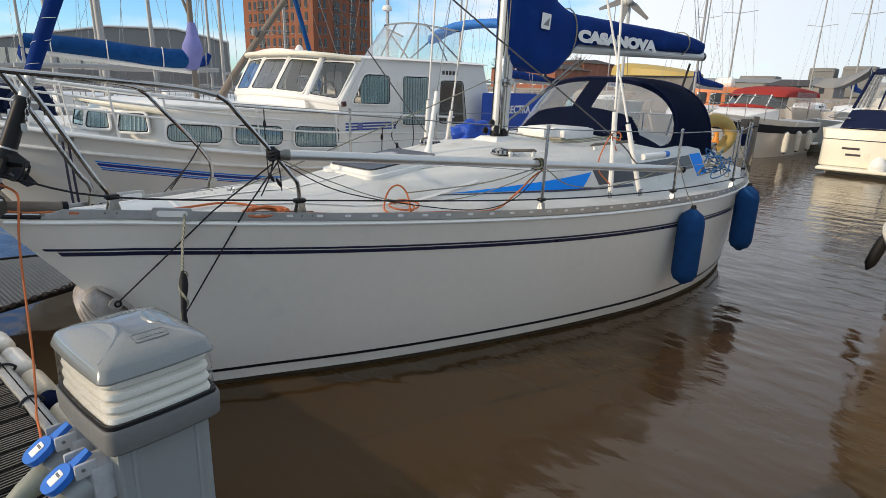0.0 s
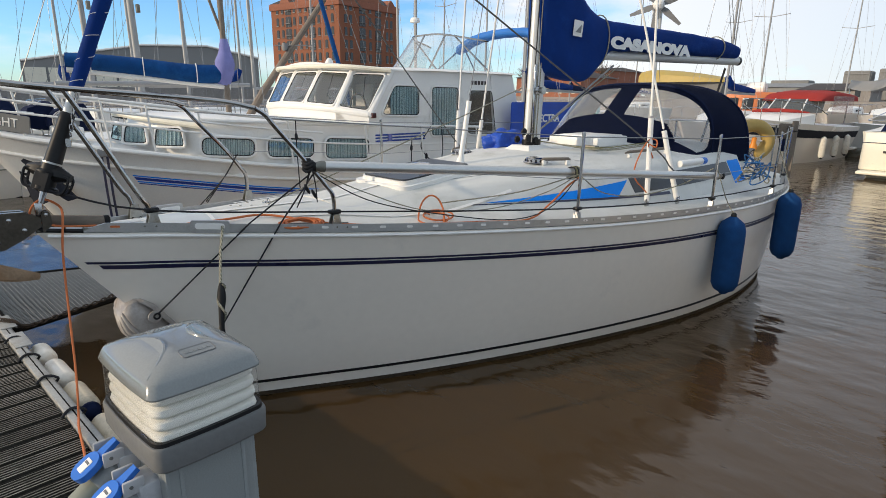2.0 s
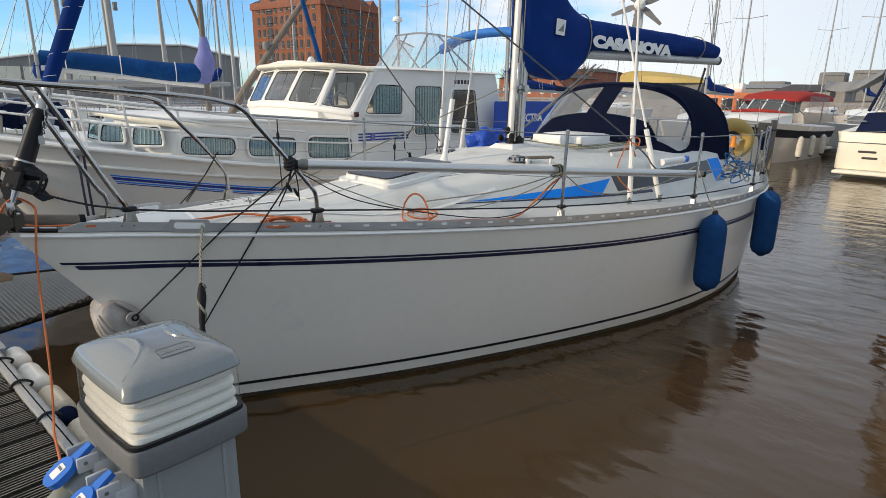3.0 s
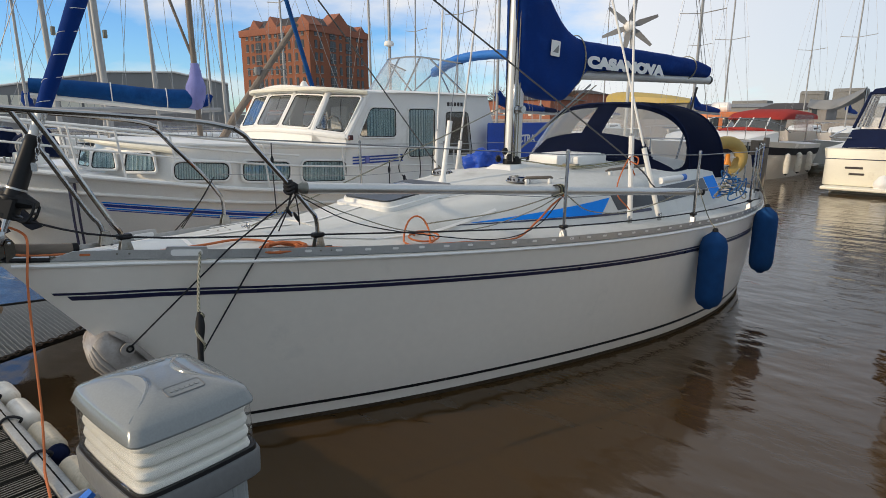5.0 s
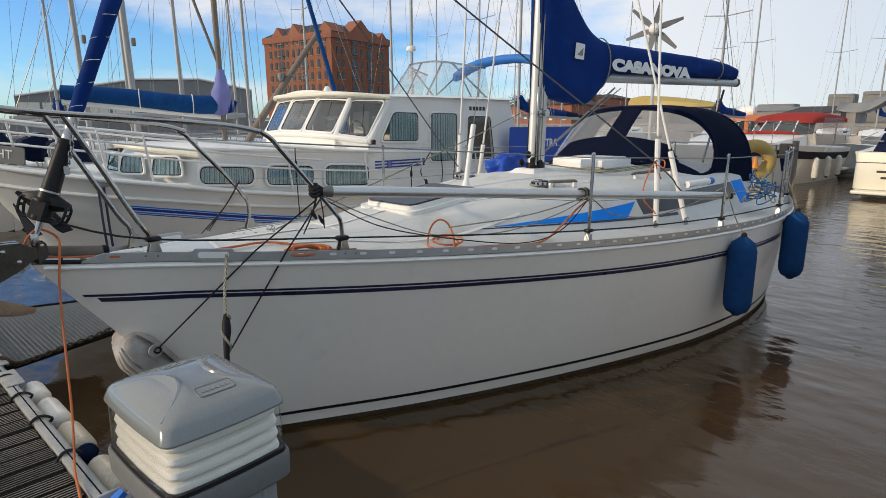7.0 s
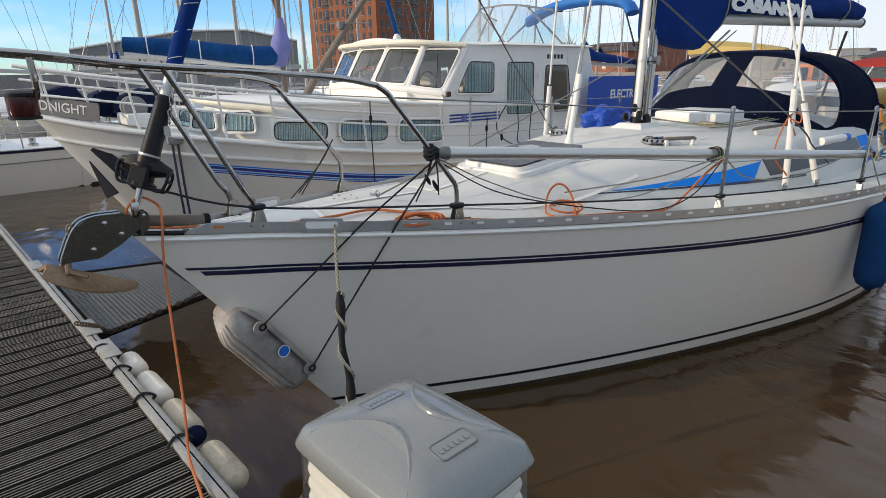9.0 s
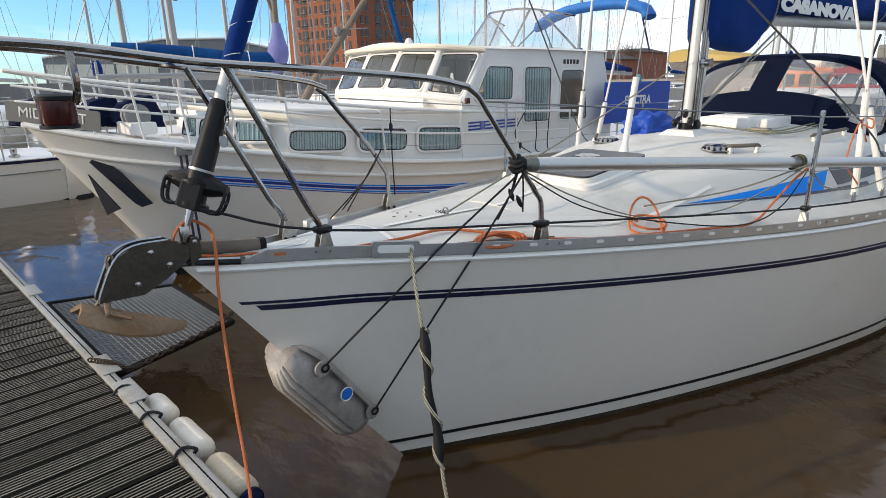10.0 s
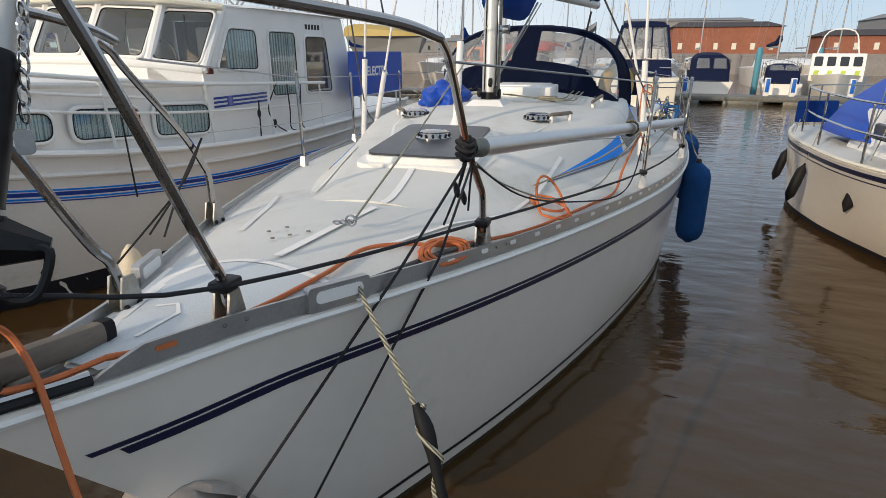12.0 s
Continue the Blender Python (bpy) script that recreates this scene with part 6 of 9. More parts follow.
def build_stern_things():
    b = thing("horseshoe_buoy", (0.95, 7.78, 1.30), "faded yellow horseshoe lifebuoy with an orange light", "lifebuoy")
    c = Vector((0.95, 7.78, 1.58))
    u, v = Vector((0.62, 0.78, 0)), Vector((0, 0, 1))
    pts = [c + u * 0.235 * math.cos(a) + v * 0.20 * math.sin(a) for a in np.linspace(radians(-78), radians(258), 30)]
    part("foam", tube(pts, 0.085, 14), YELLOW, b)
    part("strap", tube([c + u * x for x in (-0.26, 0.26)], 0.012, 6), WHITE, b)
    part("light", lathe([(0.02, -0.10), (0.05, -0.08), (0.05, -0.05), (0.03, 0.0), (0.03, 0.06), (0.015, 0.08)], 14, Matrix.Translation(c + Vector((0.05, -0.05, -0.02)))), ORANGEPL, b, "orange lifebuoy light")
    w = thing("wind_generator", (-0.70, 8.1, 1.1), "white six-bladed wind generator on a stern pole", "wind generator")
    hub = Vector((-0.66, 8.0, 3.42))
    part("pole", rod((-0.66, 8.1, 1.1), (-0.66, 8.1, 3.36), 0.025, 10), MASTALU, w)
    ax = Vector((0.60, -0.80, 0.0)).normalized()
    sd = Vector((0.80, 0.60, 0))
    part("hub", tube([hub - ax * 0.22, hub - ax * 0.1, hub + ax * 0.04, hub + ax * 0.10, hub + ax * 0.13], [0.05, 0.085, 0.085, 0.06, 0.01], 16), WHITE, w)
    for i in range(6):
        a = 2 * math.pi * i / 6 + 0.35
        r = sd * math.cos(a) + Vector((0, 0, 1)) * math.sin(a)
        t = ax.cross(r)
        rings = []
        for s, ww in ((0.05, 0.025), (0.15, 0.045), (0.42, 0.02)):
            o = hub + ax * 0.03 + r * s
            rings.append([o - t * ww, o - t * ww + ax * 0.006, o + t * ww + ax * 0.02, o + t * ww + ax * 0.012])
        part("blade", loft(rings), SHED, w, "pale grey blade")
    part("tail_fin", slab([(0, -0.02), (0.28, -0.10), (0.32, 0.12), (0.20, 0.10), (0, 0.02)], 0.008, axes(hub - ax * 0.2, -ax, (0, 0, 1))), WHITE, w)
    # white shroud canister with blue ends lying by the shrouds
    q = thing("boathook_tube", (1.32, 4.9, 1.45), "white canister with blue ends lashed by the shrouds", "canister")
    a, e = Vector((1.30, 4.88, 1.52)), Vector((1.36, 5.22, 1.53))
    part("body", tube([a, e], 0.032, 14), WHITE, q)
    part("end_cap", tube([e, e + (e - a).normalized() * 0.06], 0.034, 14), SOCKBLUE, q)
    bd = thing("stern_board", (1.28, 8.3, 1.08), "weathered grey wooden board lashed upright to the stern rail", "board")
    part("board", box((1.30, 8.30, 1.46), (0.075, 0.03, 0.76), 0.005, None), TEAK, bd)
    part("lashing", tube([(1.26, 8.28, 1.70), (1.34, 8.28, 1.71), (1.34, 8.32, 1.70), (1.26, 8.32, 1.71)], 0.008, 6, closed=True), BLACKROPE, bd)
    br = thing("motor_bracket", (1.19, 8.32, 1.60), "grey weathered outboard bracket pad on the stern rail", "motor bracket")
    part("pad", box((1.185, 8.33, 1.70), (0.17, 0.05, 0.20), 0.012), TEAK, br)
    part("clamp_arm", box((1.19, 8.36, 1.60), (0.05, 0.03, 0.30), 0.006), GALV, br)
    part("hung_cloth", loft([[(1.13 + 0.02 * k, 8.29 + d_, 1.60), (1.25 - 0.02 * k, 8.29 + d_, 1.60), (1.24 - 0.03 * k, 8.30 + d_, 1.43), (1.16 + 0.02 * k, 8.30 + d_, 1.43)] for k, d_ in ((0, 0.0), (1, 0.018))]), NAVY_CLOTH, br, "navy cloth hung under the pad")
    t = thing("blue_tarpaulin_bundle", (-0.42, 4.36, 1.57), "crumpled bright blue tarpaulin bundle on the coachroof", "tarpaulin")
    bm = bmesh.new()
    bmesh.ops.create_icosphere(bm, subdivisions=4, radius=1)
    for vv in bm.verts:
        n = 1 + 0.35 * noise.noise(vv.co * 2.1) + 0.22 * abs(noise.noise(vv.co * 4.3)) - 0.10 * abs(noise.noise(vv.co * 11.0))
        vv.co = Vector((-0.42 + vv.co.x * 0.19 * n, 4.36 + vv.co.y * 0.25 * n, 1.63 + max(-0.06, vv.co.z * 0.14 * n)))
    part("tarpaulin_cloth", bm, TARP, t, "", 70)


# ---- the motor cruiser alongside ----
CX = -4.35
CR_S = [(0.12, 0.02, 1.74), (0.5, 0.38, 1.64), (1.0, 0.75, 1.545), (1.8, 1.13, 1.42), (2.8, 1.42, 1.27), (4.0, 1.58, 1.15), (6.0, 1.63, 1.08), (8.0, 1.58, 1.10), (10.2, 1.40, 1.16)]
CR_W = [(1.25, 0.0), (1.7, 0.25), (2.33, 0.61), (2.68, 0.85), (4.0, 1.28), (6.0, 1.45), (10.0, 1.2)]


def cr_point(s, k, out=0.0, sg=1):
    ys, yw = 0.12 + s * 10.08, 1.25 + s * 8.75
    zs = smooth_table([(r[0], r[2]) for r in CR_S], ys)
    x = (1 - k ** 0.9 if k > 0 else 1) * smooth_table(CR_W, yw) + (k ** 0.9 if k > 0 else 0) * smooth_table([(r[0], r[1]) for r in CR_S], ys)
    return Vector((CX + sg * (max(x, 0) + out), (1 - k) * yw + k * ys, k * zs))


def pane_on(poly, thick, m, frame_mt, parent, curtain=True, glass=None, rim=0.018, lab="rounded cabin window with a pale curtain", drawn=(0.0, 1.0), inside=True):
    """A framed window: white moulding, dark gasket, glass and the pleated curtain behind it; poly in the plane of m."""
    w = part("window", tube([m @ Vector((u, v, 0.012)) for u, v in poly], rim, 8, closed=True), frame_mt, parent, lab)
    part("gasket", tube(inset_ring(poly, m, 0.016, 0.023), 0.006, 6, closed=True), RUBBER, w, "dark window gasket")
    part("pane", slab(poly, 0.003, m @ Matrix.Translation((0, 0, 0.020))), glass or (CURTAINGLASS if curtain else DARKGLASS), w)
    if curtain:
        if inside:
            # dark sheet added in place of the unlit room behind the pane
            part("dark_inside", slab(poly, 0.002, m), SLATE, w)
        us = [p[0] for p in poly]
        u0, u1 = min(us), max(us)
        u0, u1 = u0 + (u1 - u0) * drawn[0], u0 + (u1 - u0) * drawn[1]
        n = max(24, int((u1 - u0) / 0.006))
        bm = bmesh.new()
        rings = []
        for i in range(n + 1):
            u = u0 + (u1 - u0) * i / n
            lo, hi = outline_span(poly, u)
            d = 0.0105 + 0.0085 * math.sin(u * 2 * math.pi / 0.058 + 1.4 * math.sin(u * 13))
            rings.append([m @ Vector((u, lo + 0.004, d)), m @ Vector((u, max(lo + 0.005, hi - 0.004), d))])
        part("curtain", loft(rings, caps=False, close=False, bm=bm), CURTAIN, w, "pale blue pleated curtain with fold shade painted on", 80)
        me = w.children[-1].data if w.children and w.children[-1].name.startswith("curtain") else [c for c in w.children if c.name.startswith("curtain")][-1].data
        # some runs of faces turn darker, as painted shade between the pleats
        me.materials.append(CURTAIN_SHADE)
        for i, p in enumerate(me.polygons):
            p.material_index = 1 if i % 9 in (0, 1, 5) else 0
    return w


def inset_ring(poly, m, d, h):
    """The outline of poly drawn in by d, lifted by h."""
    cu, cv = sum(p[0] for p in poly) / len(poly), sum(p[1] for p in poly) / len(poly)
    hu, hv = max(abs(p[0] - cu) for p in poly), max(abs(p[1] - cv) for p in poly)
    return [m @ Vector((cu + (u - cu) * (1 - d / hu), cv + (v - cv) * (1 - d / hv), h)) for u, v in poly]


def outline_span(poly, u):
    vs = []
    for (a, b), (c, d) in zip(poly, poly[1:] + poly[:1]):
        if (a - u) * (c - u) <= 0 and abs(a - c) > 1e-9:
            vs.append(b + (d - b) * (u - a) / (c - a))
    return (min(vs), max(vs)) if vs else (0, 0.01)


def round_poly(pts, r=0.06, n=4):
    """Rounds the corners of an outline."""
    P = [Vector((p[0], p[1])) for p in pts]
    res = []
    for i, p in enumerate(P):
        a, b = (P[i - 1] - p), (P[(i + 1) % len(P)] - p)
        ra = min(r, a.length * 0.45, b.length * 0.45)
        s, e = p + a.normalized() * ra, p + b.normalized() * ra
        for j in range(n + 1):
            t = j / n
            q = s.lerp(p, t).lerp(p.lerp(e, t), t)
            res.append((q.x, q.y))
    return res


def build_cruiser():
    c = thing("motor_cruiser", (CX, 5, 0), "white motor cruiser with a wheelhouse and blue stripes", "motor cruiser")
    rings = []
    for i in range(49):
        s = (i / 48) ** 1.2
        half = [cr_point(s, k) for k in (1, 0.85, 0.6, 0.35, 0.1, 0.0)]
        half.append(Vector((half[-1].x, half[-1].y, -0.25)))
        rings.append(half + [Vector((2 * CX - p.x, p.y, p.z)) for p in half[::-1]])
    part("hull", loft(rings, close=False), CRUISERHULL, c, "off-white painted hull", 50)
    rings = []
    for i in range(41):
        s = i / 40
        p = cr_point(s, 1)
        w = p.x - CX
        rings.append([(CX + w * (2 * j / 8 - 1), p.y, p.z - 0.02 + 0.05 * (1 - (2 * j / 8 - 1) ** 2)) for j in range(9)])
    part("deck", loft(rings, caps=False, close=False), WHITE, c)
    for k, r, mt in ((1.0, 0.028, WHITE), (0.86, 0.022, CRUISERHULL)):
        for sg in (1, -1):
            part("rubbing_strake", tube([cr_point(i / 60, k, 0.01, sg) for i in range(61)], r, 8), mt, c)
    for top, th, mt in ((0.30, 0.016, SKYBLUE), (0.325, 0.036, BLUEBOOT), (0.375, 0.016, SKYBLUE), (0.40, 0.012, BLUEBOOT)):
        r = []
        for i in range(61):
            s = 0.115 + 0.85 * i / 60
            zs = smooth_table([(q[0], q[2]) for q in CR_S], 0.12 + s * 10.08)
            ka, kb = 1 - top / zs, 1 - (top + th) / zs
            r.append([cr_point(s, ka, 0.004), cr_point(s, kb, 0.004), cr_point(s, kb, -0.004), cr_point(s, ka, -0.004)])
        part("side_stripe", loft(r), mt, c, "blue painted stripe")
    r = []
    for i in range(41):
        s = i / 40
        r.append([cr_point(s, 0.14, 0.003), cr_point(s, 0.0, 0.003), cr_point(s, 0.0, -0.004), cr_point(s, 0.14, -0.004)])
    part("boot_top", loft(r), ANTIFOUL, c)
    # low forward cabin
    cab = [(1.74, 0.42, 1.48, 1.78), (1.98, 0.80, 1.44, 1.78), (2.20, 1.10, 1.42, 1.80), (2.6, 1.30, 1.38, 1.78), (3.4, 1.39, 1.32, 1.74), (4.55, 1.40, 1.22, 1.70)]
    rings = []
    for y, hw, zb, zt in cab:
        f = 0.12 if y < 1.8 else 0.0
        half = [(CX + hw, y - f * 0.8, zb - 0.25), (CX + hw, y - f * 0.5, zb), (CX + hw * 0.985, y + f, zt - 0.02), (CX + hw * 0.93, y + f, zt + 0.015), (CX + hw * 0.5, y + f, zt + 0.06)]
        rings.append([Vector(p) for p in half] + [Vector((2 * CX - p[0], p[1], p[2])) for p in half[::-1]])
    low = part("fore_cabin", loft(rings, close=False), WHITE, c, "low white forward cabin", 40)
    # cream brow along the cabin top's front, white grab edge along its side
    brow = [(CX - 0.50, 1.73, 1.83), (CX - 0.2, 1.69, 1.84), (CX + 0.15, 1.69, 1.835), (CX + 0.42, 1.71, 1.82), (CX + 0.82, 1.95, 1.775), (CX + 1.14, 2.20, 1.73)]
    part("cabin_brow", tube(cat(brow, 5), 0.035, 8), CREAM, low, "cream overhanging brow")
    part("cabin_edge", tube(cat([(CX + 1.16, 2.16, 1.81), (CX + 1.33, 2.6, 1.785), (CX + 1.42, 3.4, 1.745), (CX + 1.43, 4.5, 1.70)], 5), 0.024, 8), WHITE, low)
    X = CX + 1.40
    for y0, y1, z0, z1, xo, yaw in ((2.12, 2.74, 1.385, 1.610, 1.285, 14), (2.88, 3.52, 1.325, 1.585, 1.375, 5), (3.68, 4.40, 1.255, 1.545, 1.40, 1)):
        a = radians(90 - yaw)
        m = axes((CX + xo + 0.012, (y0 + y1) / 2, (z0 + z1) / 2), (math.cos(a), math.sin(a), -0.06), (0, 0, 1))
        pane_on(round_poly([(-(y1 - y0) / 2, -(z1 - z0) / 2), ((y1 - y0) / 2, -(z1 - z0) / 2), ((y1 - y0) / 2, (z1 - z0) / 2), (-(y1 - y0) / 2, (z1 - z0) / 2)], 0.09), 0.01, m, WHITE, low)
    for o, u, w, h in (((CX + 0.84, 1.955, 1.60), (0.80, 0.60, 0), 0.36, 0.23), ((CX + 0.47, 1.70, 1.62), (0.84, 0.54, 0), 0.30, 0.22), ((CX + 0.10, 1.62, 1.63), (1, 0, 0), 0.40, 0.22)):
        m = axes(o, u, (0, 0.22, 1))
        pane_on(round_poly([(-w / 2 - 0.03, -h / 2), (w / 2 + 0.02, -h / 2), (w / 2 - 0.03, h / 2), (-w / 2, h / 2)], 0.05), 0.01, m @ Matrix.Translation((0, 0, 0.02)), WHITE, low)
    # wheelhouse
    H = part("wheelhouse", wheelhouse_shell(), WHITE, c, "white wheelhouse with slanted windscreens", 40)
    wheelhouse_upper(H)
    roof = [(4.30, 0.55, 2.50), (4.38, 1.0, 2.485), (4.75, 1.42, 2.44), (5.5, 1.47, 2.46), (7.55, 1.47, 2.46)]
    rings = []
    for y, hw, z in roof:
        rings.append([(CX + hw * math.cos(a) if abs(math.cos(a)) > 1e-6 else CX, y, z + 0.02 * math.sin(a) + (0.055 * math.sin(a) if math.sin(a) > 0 else 0)) for a in np.linspace(0, 2 * math.pi, 17)[:-1]])
    part("roof", loft(rings), WHITE, H, "white roof with a cream front brow")
    brow = [(CX - 1.44, 4.80, 2.44), (CX - 1.0, 4.38, 2.485), (CX - 0.5, 4.28, 2.50), (CX + 0.5, 4.28, 2.50), (CX + 1.0, 4.38, 2.485), (CX + 1.44, 4.80, 2.44)]
    part("roof_brow", tube(cat(brow, 5), 0.032, 8), CREAM, H, "cream front brow")
    # windscreens: base and head points across the front
    base, head = WH_BASE, WH_HEAD
    for i, (u0, u1) in ((0, (0, 1)), (1, (1, 2)), (2, (2, 3)), (3, (3, 4)), (4, (4, 5))):
        a, b, d, e = (Vector((CX + q[0], q[1], q[2])) for q in (base[u0], base[u1], head[u1], head[u0]))
        o = (a + b + d + e) / 4
        m = axes(o, b - a, e - a)
        mi = m.inverted()
        poly = [((mi @ p).x * 0.90, (mi @ p).y * 0.86) for p in (a, b, d, e)]
        pane_on(round_poly(poly, 0.06), 0.01, m @ Matrix.Translation((0, 0, 0.012)), WHITE, H, curtain=False, glass=CURTAINGLASS, lab="rounded windscreen pane")
        part("wiper", rod(m @ Vector((0.0, 0.22, 0.03)), m @ Vector((0.06, -0.12, 0.025)), 0.006, 5), BLACK, H)
    m = axes((CX + 1.412, 0, 0), (0, 1, 0), (0, 0, 1))
    for pts, cur in (([(4.62, 1.83), (5.34, 1.81), (5.34, 2.24), (4.86, 2.25)], True), ([(5.58, 1.50), (6.17, 1.49), (6.17, 2.24), (5.58, 2.24)], True), ([(6.38, 1.50), (7.10, 1.47), (6.96, 2.20), (6.40, 2.20)], False)):
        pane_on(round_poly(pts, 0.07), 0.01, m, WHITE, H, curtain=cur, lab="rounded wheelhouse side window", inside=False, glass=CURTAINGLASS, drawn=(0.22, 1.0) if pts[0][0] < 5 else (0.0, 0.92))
    part("side_light", box((CX + 1.45, 4.47, 1.83), (0.05, 0.07, 0.07), 0.01), REDLIGHT, H, "red side light")
    for k in range(3):
        part("name_stripe", box((CX + 1.415, 5.0, 1.555 - 0.042 * k), (0.006, 0.95, 0.022), 0.002), BLUEBOOT, H)
    part("crest", box((CX + 1.42, 4.78, 1.515), (0.006, 0.07, 0.09), 0.015), LILAC, H)
    for k in range(5):
        part("name_bar", box((CX + 1.416, 6.49 + 0.08 * k, 2.31), (0.006, 0.058, 0.062), 0.002), SLATE, H, "small dark bar")
    # rails
    rail = part("side_rail", tube(cat([(CX + 0.05, 0.05, 2.22), (CX + 0.55, 0.75, 2.10), (CX + 1.05, 1.75, 1.97), (CX + 1.38, 2.8, 1.84), (CX + 1.53, 4.2, 1.72), (CX + 1.57, 6.6, 1.62)], 6), 0.019, 8), WHITE, c, "white tube side rail")
    part("side_rail", tube(cat([(CX + 0.05, 0.10, 1.95), (CX + 0.55, 0.77, 1.86), (CX + 1.06, 1.75, 1.72), (CX + 1.38, 2.8, 1.58), (CX + 1.53, 4.2, 1.46), (CX + 1.57, 6.6, 1.36)], 6), 0.012, 8), WHITE, c)
    part("side_rail", tube(cat([(CX + 0.05, 0.08, 2.09), (CX + 0.55, 0.76, 1.98), (CX + 1.05, 1.75, 1.845), (CX + 1.38, 2.8, 1.71), (CX + 1.50, 3.6, 1.63)], 6), 0.013, 8), WHITE, c)
    part("far_rail", tube(cat([(CX - 0.05, 0.10, 1.95), (CX - 0.55, 0.77, 1.86), (CX - 1.06, 1.75, 1.72), (CX - 1.38, 2.8, 1.58), (CX - 1.53, 4.2, 1.46)], 6), 0.013, 8), WHITE, c)
    part("far_rail", tube(cat([(CX - 0.05, 0.05, 2.22), (CX - 0.55, 0.75, 2.10), (CX - 1.05, 1.75, 1.97), (CX - 1.38, 2.8, 1.84), (CX - 1.53, 4.2, 1.72)], 6), 0.015, 8), WHITE, c)
    for y in (0.3, 0.6, 0.95, 1.3, 1.7, 2.2, 3.2, 4.3, 5.3, 6.5):
        s = (y - 0.12) / 10.08
        p = cr_point(s, 1, -0.05)
        zt = float(np.interp(y, [0.05, 0.75, 1.75, 2.8, 4.2, 6.6], [2.22, 2.10, 1.97, 1.84, 1.72, 1.62]))
        part("rail_post", rod((p.x, y, p.z), (p.x + 0.0, y - 0.06, zt), 0.012, 8), WHITE, c)
        if y < 3:
            part("rail_post", rod((2 * CX - p.x, y, p.z), (2 * CX - p.x, y - 0.06, zt), 0.012, 8), WHITE, c)
    # foredeck windlass, anchor hung at the bow, nameboard
    wl = part("windlass", lathe([(0.05, -0.1), (0.12, -0.09), (0.12, -0.03), (0.05, -0.02), (0.05, 0.02), (0.12, 0.03), (0.12, 0.09), (0.05, 0.1)], 20, Matrix.Translation((CX + 0.12, 1.05, 1.78)) @ Matrix.Rotation(radians(90), 4, "Y")), SHED, c, "pale grey anchor windlass")
    part("windlass_base", box((CX + 0.1, 1.05, 1.66), (0.5, 0.25, 0.12), 0.02), WHITE, wl)
    m = axes((CX + 0.36, 0.50, 1.785), (0.70, 0.66, -0.12), (0, 0, 1))
    nb = part("nameboard", slab(rounded(0.90, 0.18, 0.02), 0.015, m @ Matrix.Translation((-0.24, 0, 0))), PEDDARK, c, "grey nameboard with white letters")
    letters("MIDNIGHT", m @ Matrix.Translation((-0.24, 0.0, 0.017)), 0.135, WHITE, nb, "lettering")
    anc = part("bow_anchor", slab([(-0.05, 0.0), (0.30, -0.42), (0.36, -0.46), (0.46, -0.43), (0.10, 0.03), (0.02, 0.06)], 0.03, axes((CX + 0.24, 0.60, 1.37), (0.55, 0.83, 0), (0, 0, 1))), ANTIFOUL, c, "dark painted anchor hung at the bow")
    part("fluke", slab([(0, 0), (0.26, -0.34), (0.12, -0.40)], 0.02, axes((CX + 0.25, 0.52, 1.26), (0.7, 0.7, 0), (0, 0, 1))), ANTIFOUL, anc)
    # canvas heaps on the foredeck
    for x, y, z, sx, sy, sz, mt in ((-0.52, 0.42, 1.83, 0.20, 0.30, 0.17, NAVY_CLOTH), (-0.42, 1.20, 1.80, 0.16, 0.22, 0.15, NAVY_CLOTH), (-0.80, 0.95, 1.80, 0.2, 0.2, 0.16, NAVY_CLOTH)):
        bm = bmesh.new()
        bmesh.ops.create_cube(bm, size=2)
        bmesh.ops.subdivide_edges(bm, edges=bm.edges[:], cuts=6, use_grid_fill=True)
        for vv in bm.verts:
            p = vv.co * (0.62 + 0.38 / max(1.0, vv.co.length))
            n = 1 + 0.16 * noise.noise(p * 1.3 + Vector((x * 9, y, 0))) + 0.08 * abs(noise.noise(p * 3.1))
            vv.co = Vector((CX + x + sx * p.x * n, y + sy * p.y * n * (1 - 0.30 * p.z), z + sz * p.z * n * (1 + 0.30 * p.y)))
        solo("canvas_lump", bm, mt, "dark blue canvas bundle heaped on the foredeck", "canvas bundle", "canvas bundles", angle=50)
    # bow fairlead with two dark straps hung over the side
    fl = part("bow_fairlead", box(cr_point(0.106, 0.97, 0.01), (0.07, 0.16, 0.09), 0.02), SHED, c, "grey bow fairlead")
    for dy in (0.0, 0.055):
        part("hanging_strap", tube([(-3.50, 1.19 + dy, 1.44), (-3.51, 1.20 + dy, 1.0), (-3.52, 1.22 + dy, 0.55)], 0.013, 6), NAVY, fl, "navy strap")
    # perspex flybridge screen and blue bimini on hoops
    scr = part("flybridge_screen", flybridge_screen(), CLEAR, c, "clear flybridge windscreen", 60)
    scr.visible_shadow = False
    for a, b in (((CX - 0.55, 6.40, 2.5), (CX - 0.30, 6.72, 3.09)), ((CX + 0.15, 6.22, 2.5), (CX + 0.15, 6.60, 3.11)), ((CX + 0.35, 6.50, 2.5), (CX + 0.67, 6.60, 3.09)), ((CX + 1.05, 7.35, 2.48), (CX + 0.72, 6.75, 3.09)), ((CX + 0.20, 6.90, 2.5), (CX - 0.28, 6.72, 3.09))):
        part("screen_strut", rod(a, b, 0.016, 6), STEEL, scr)
    part("screen_rail", tube(cat([(CX - 0.55, 7.4, 2.98), (CX - 0.30, 6.72, 3.09), (CX + 0.15, 6.60, 3.11), (CX + 0.67, 6.60, 3.09), (CX + 0.92, 7.4, 3.02)], 5), 0.016, 6), STEEL, scr)
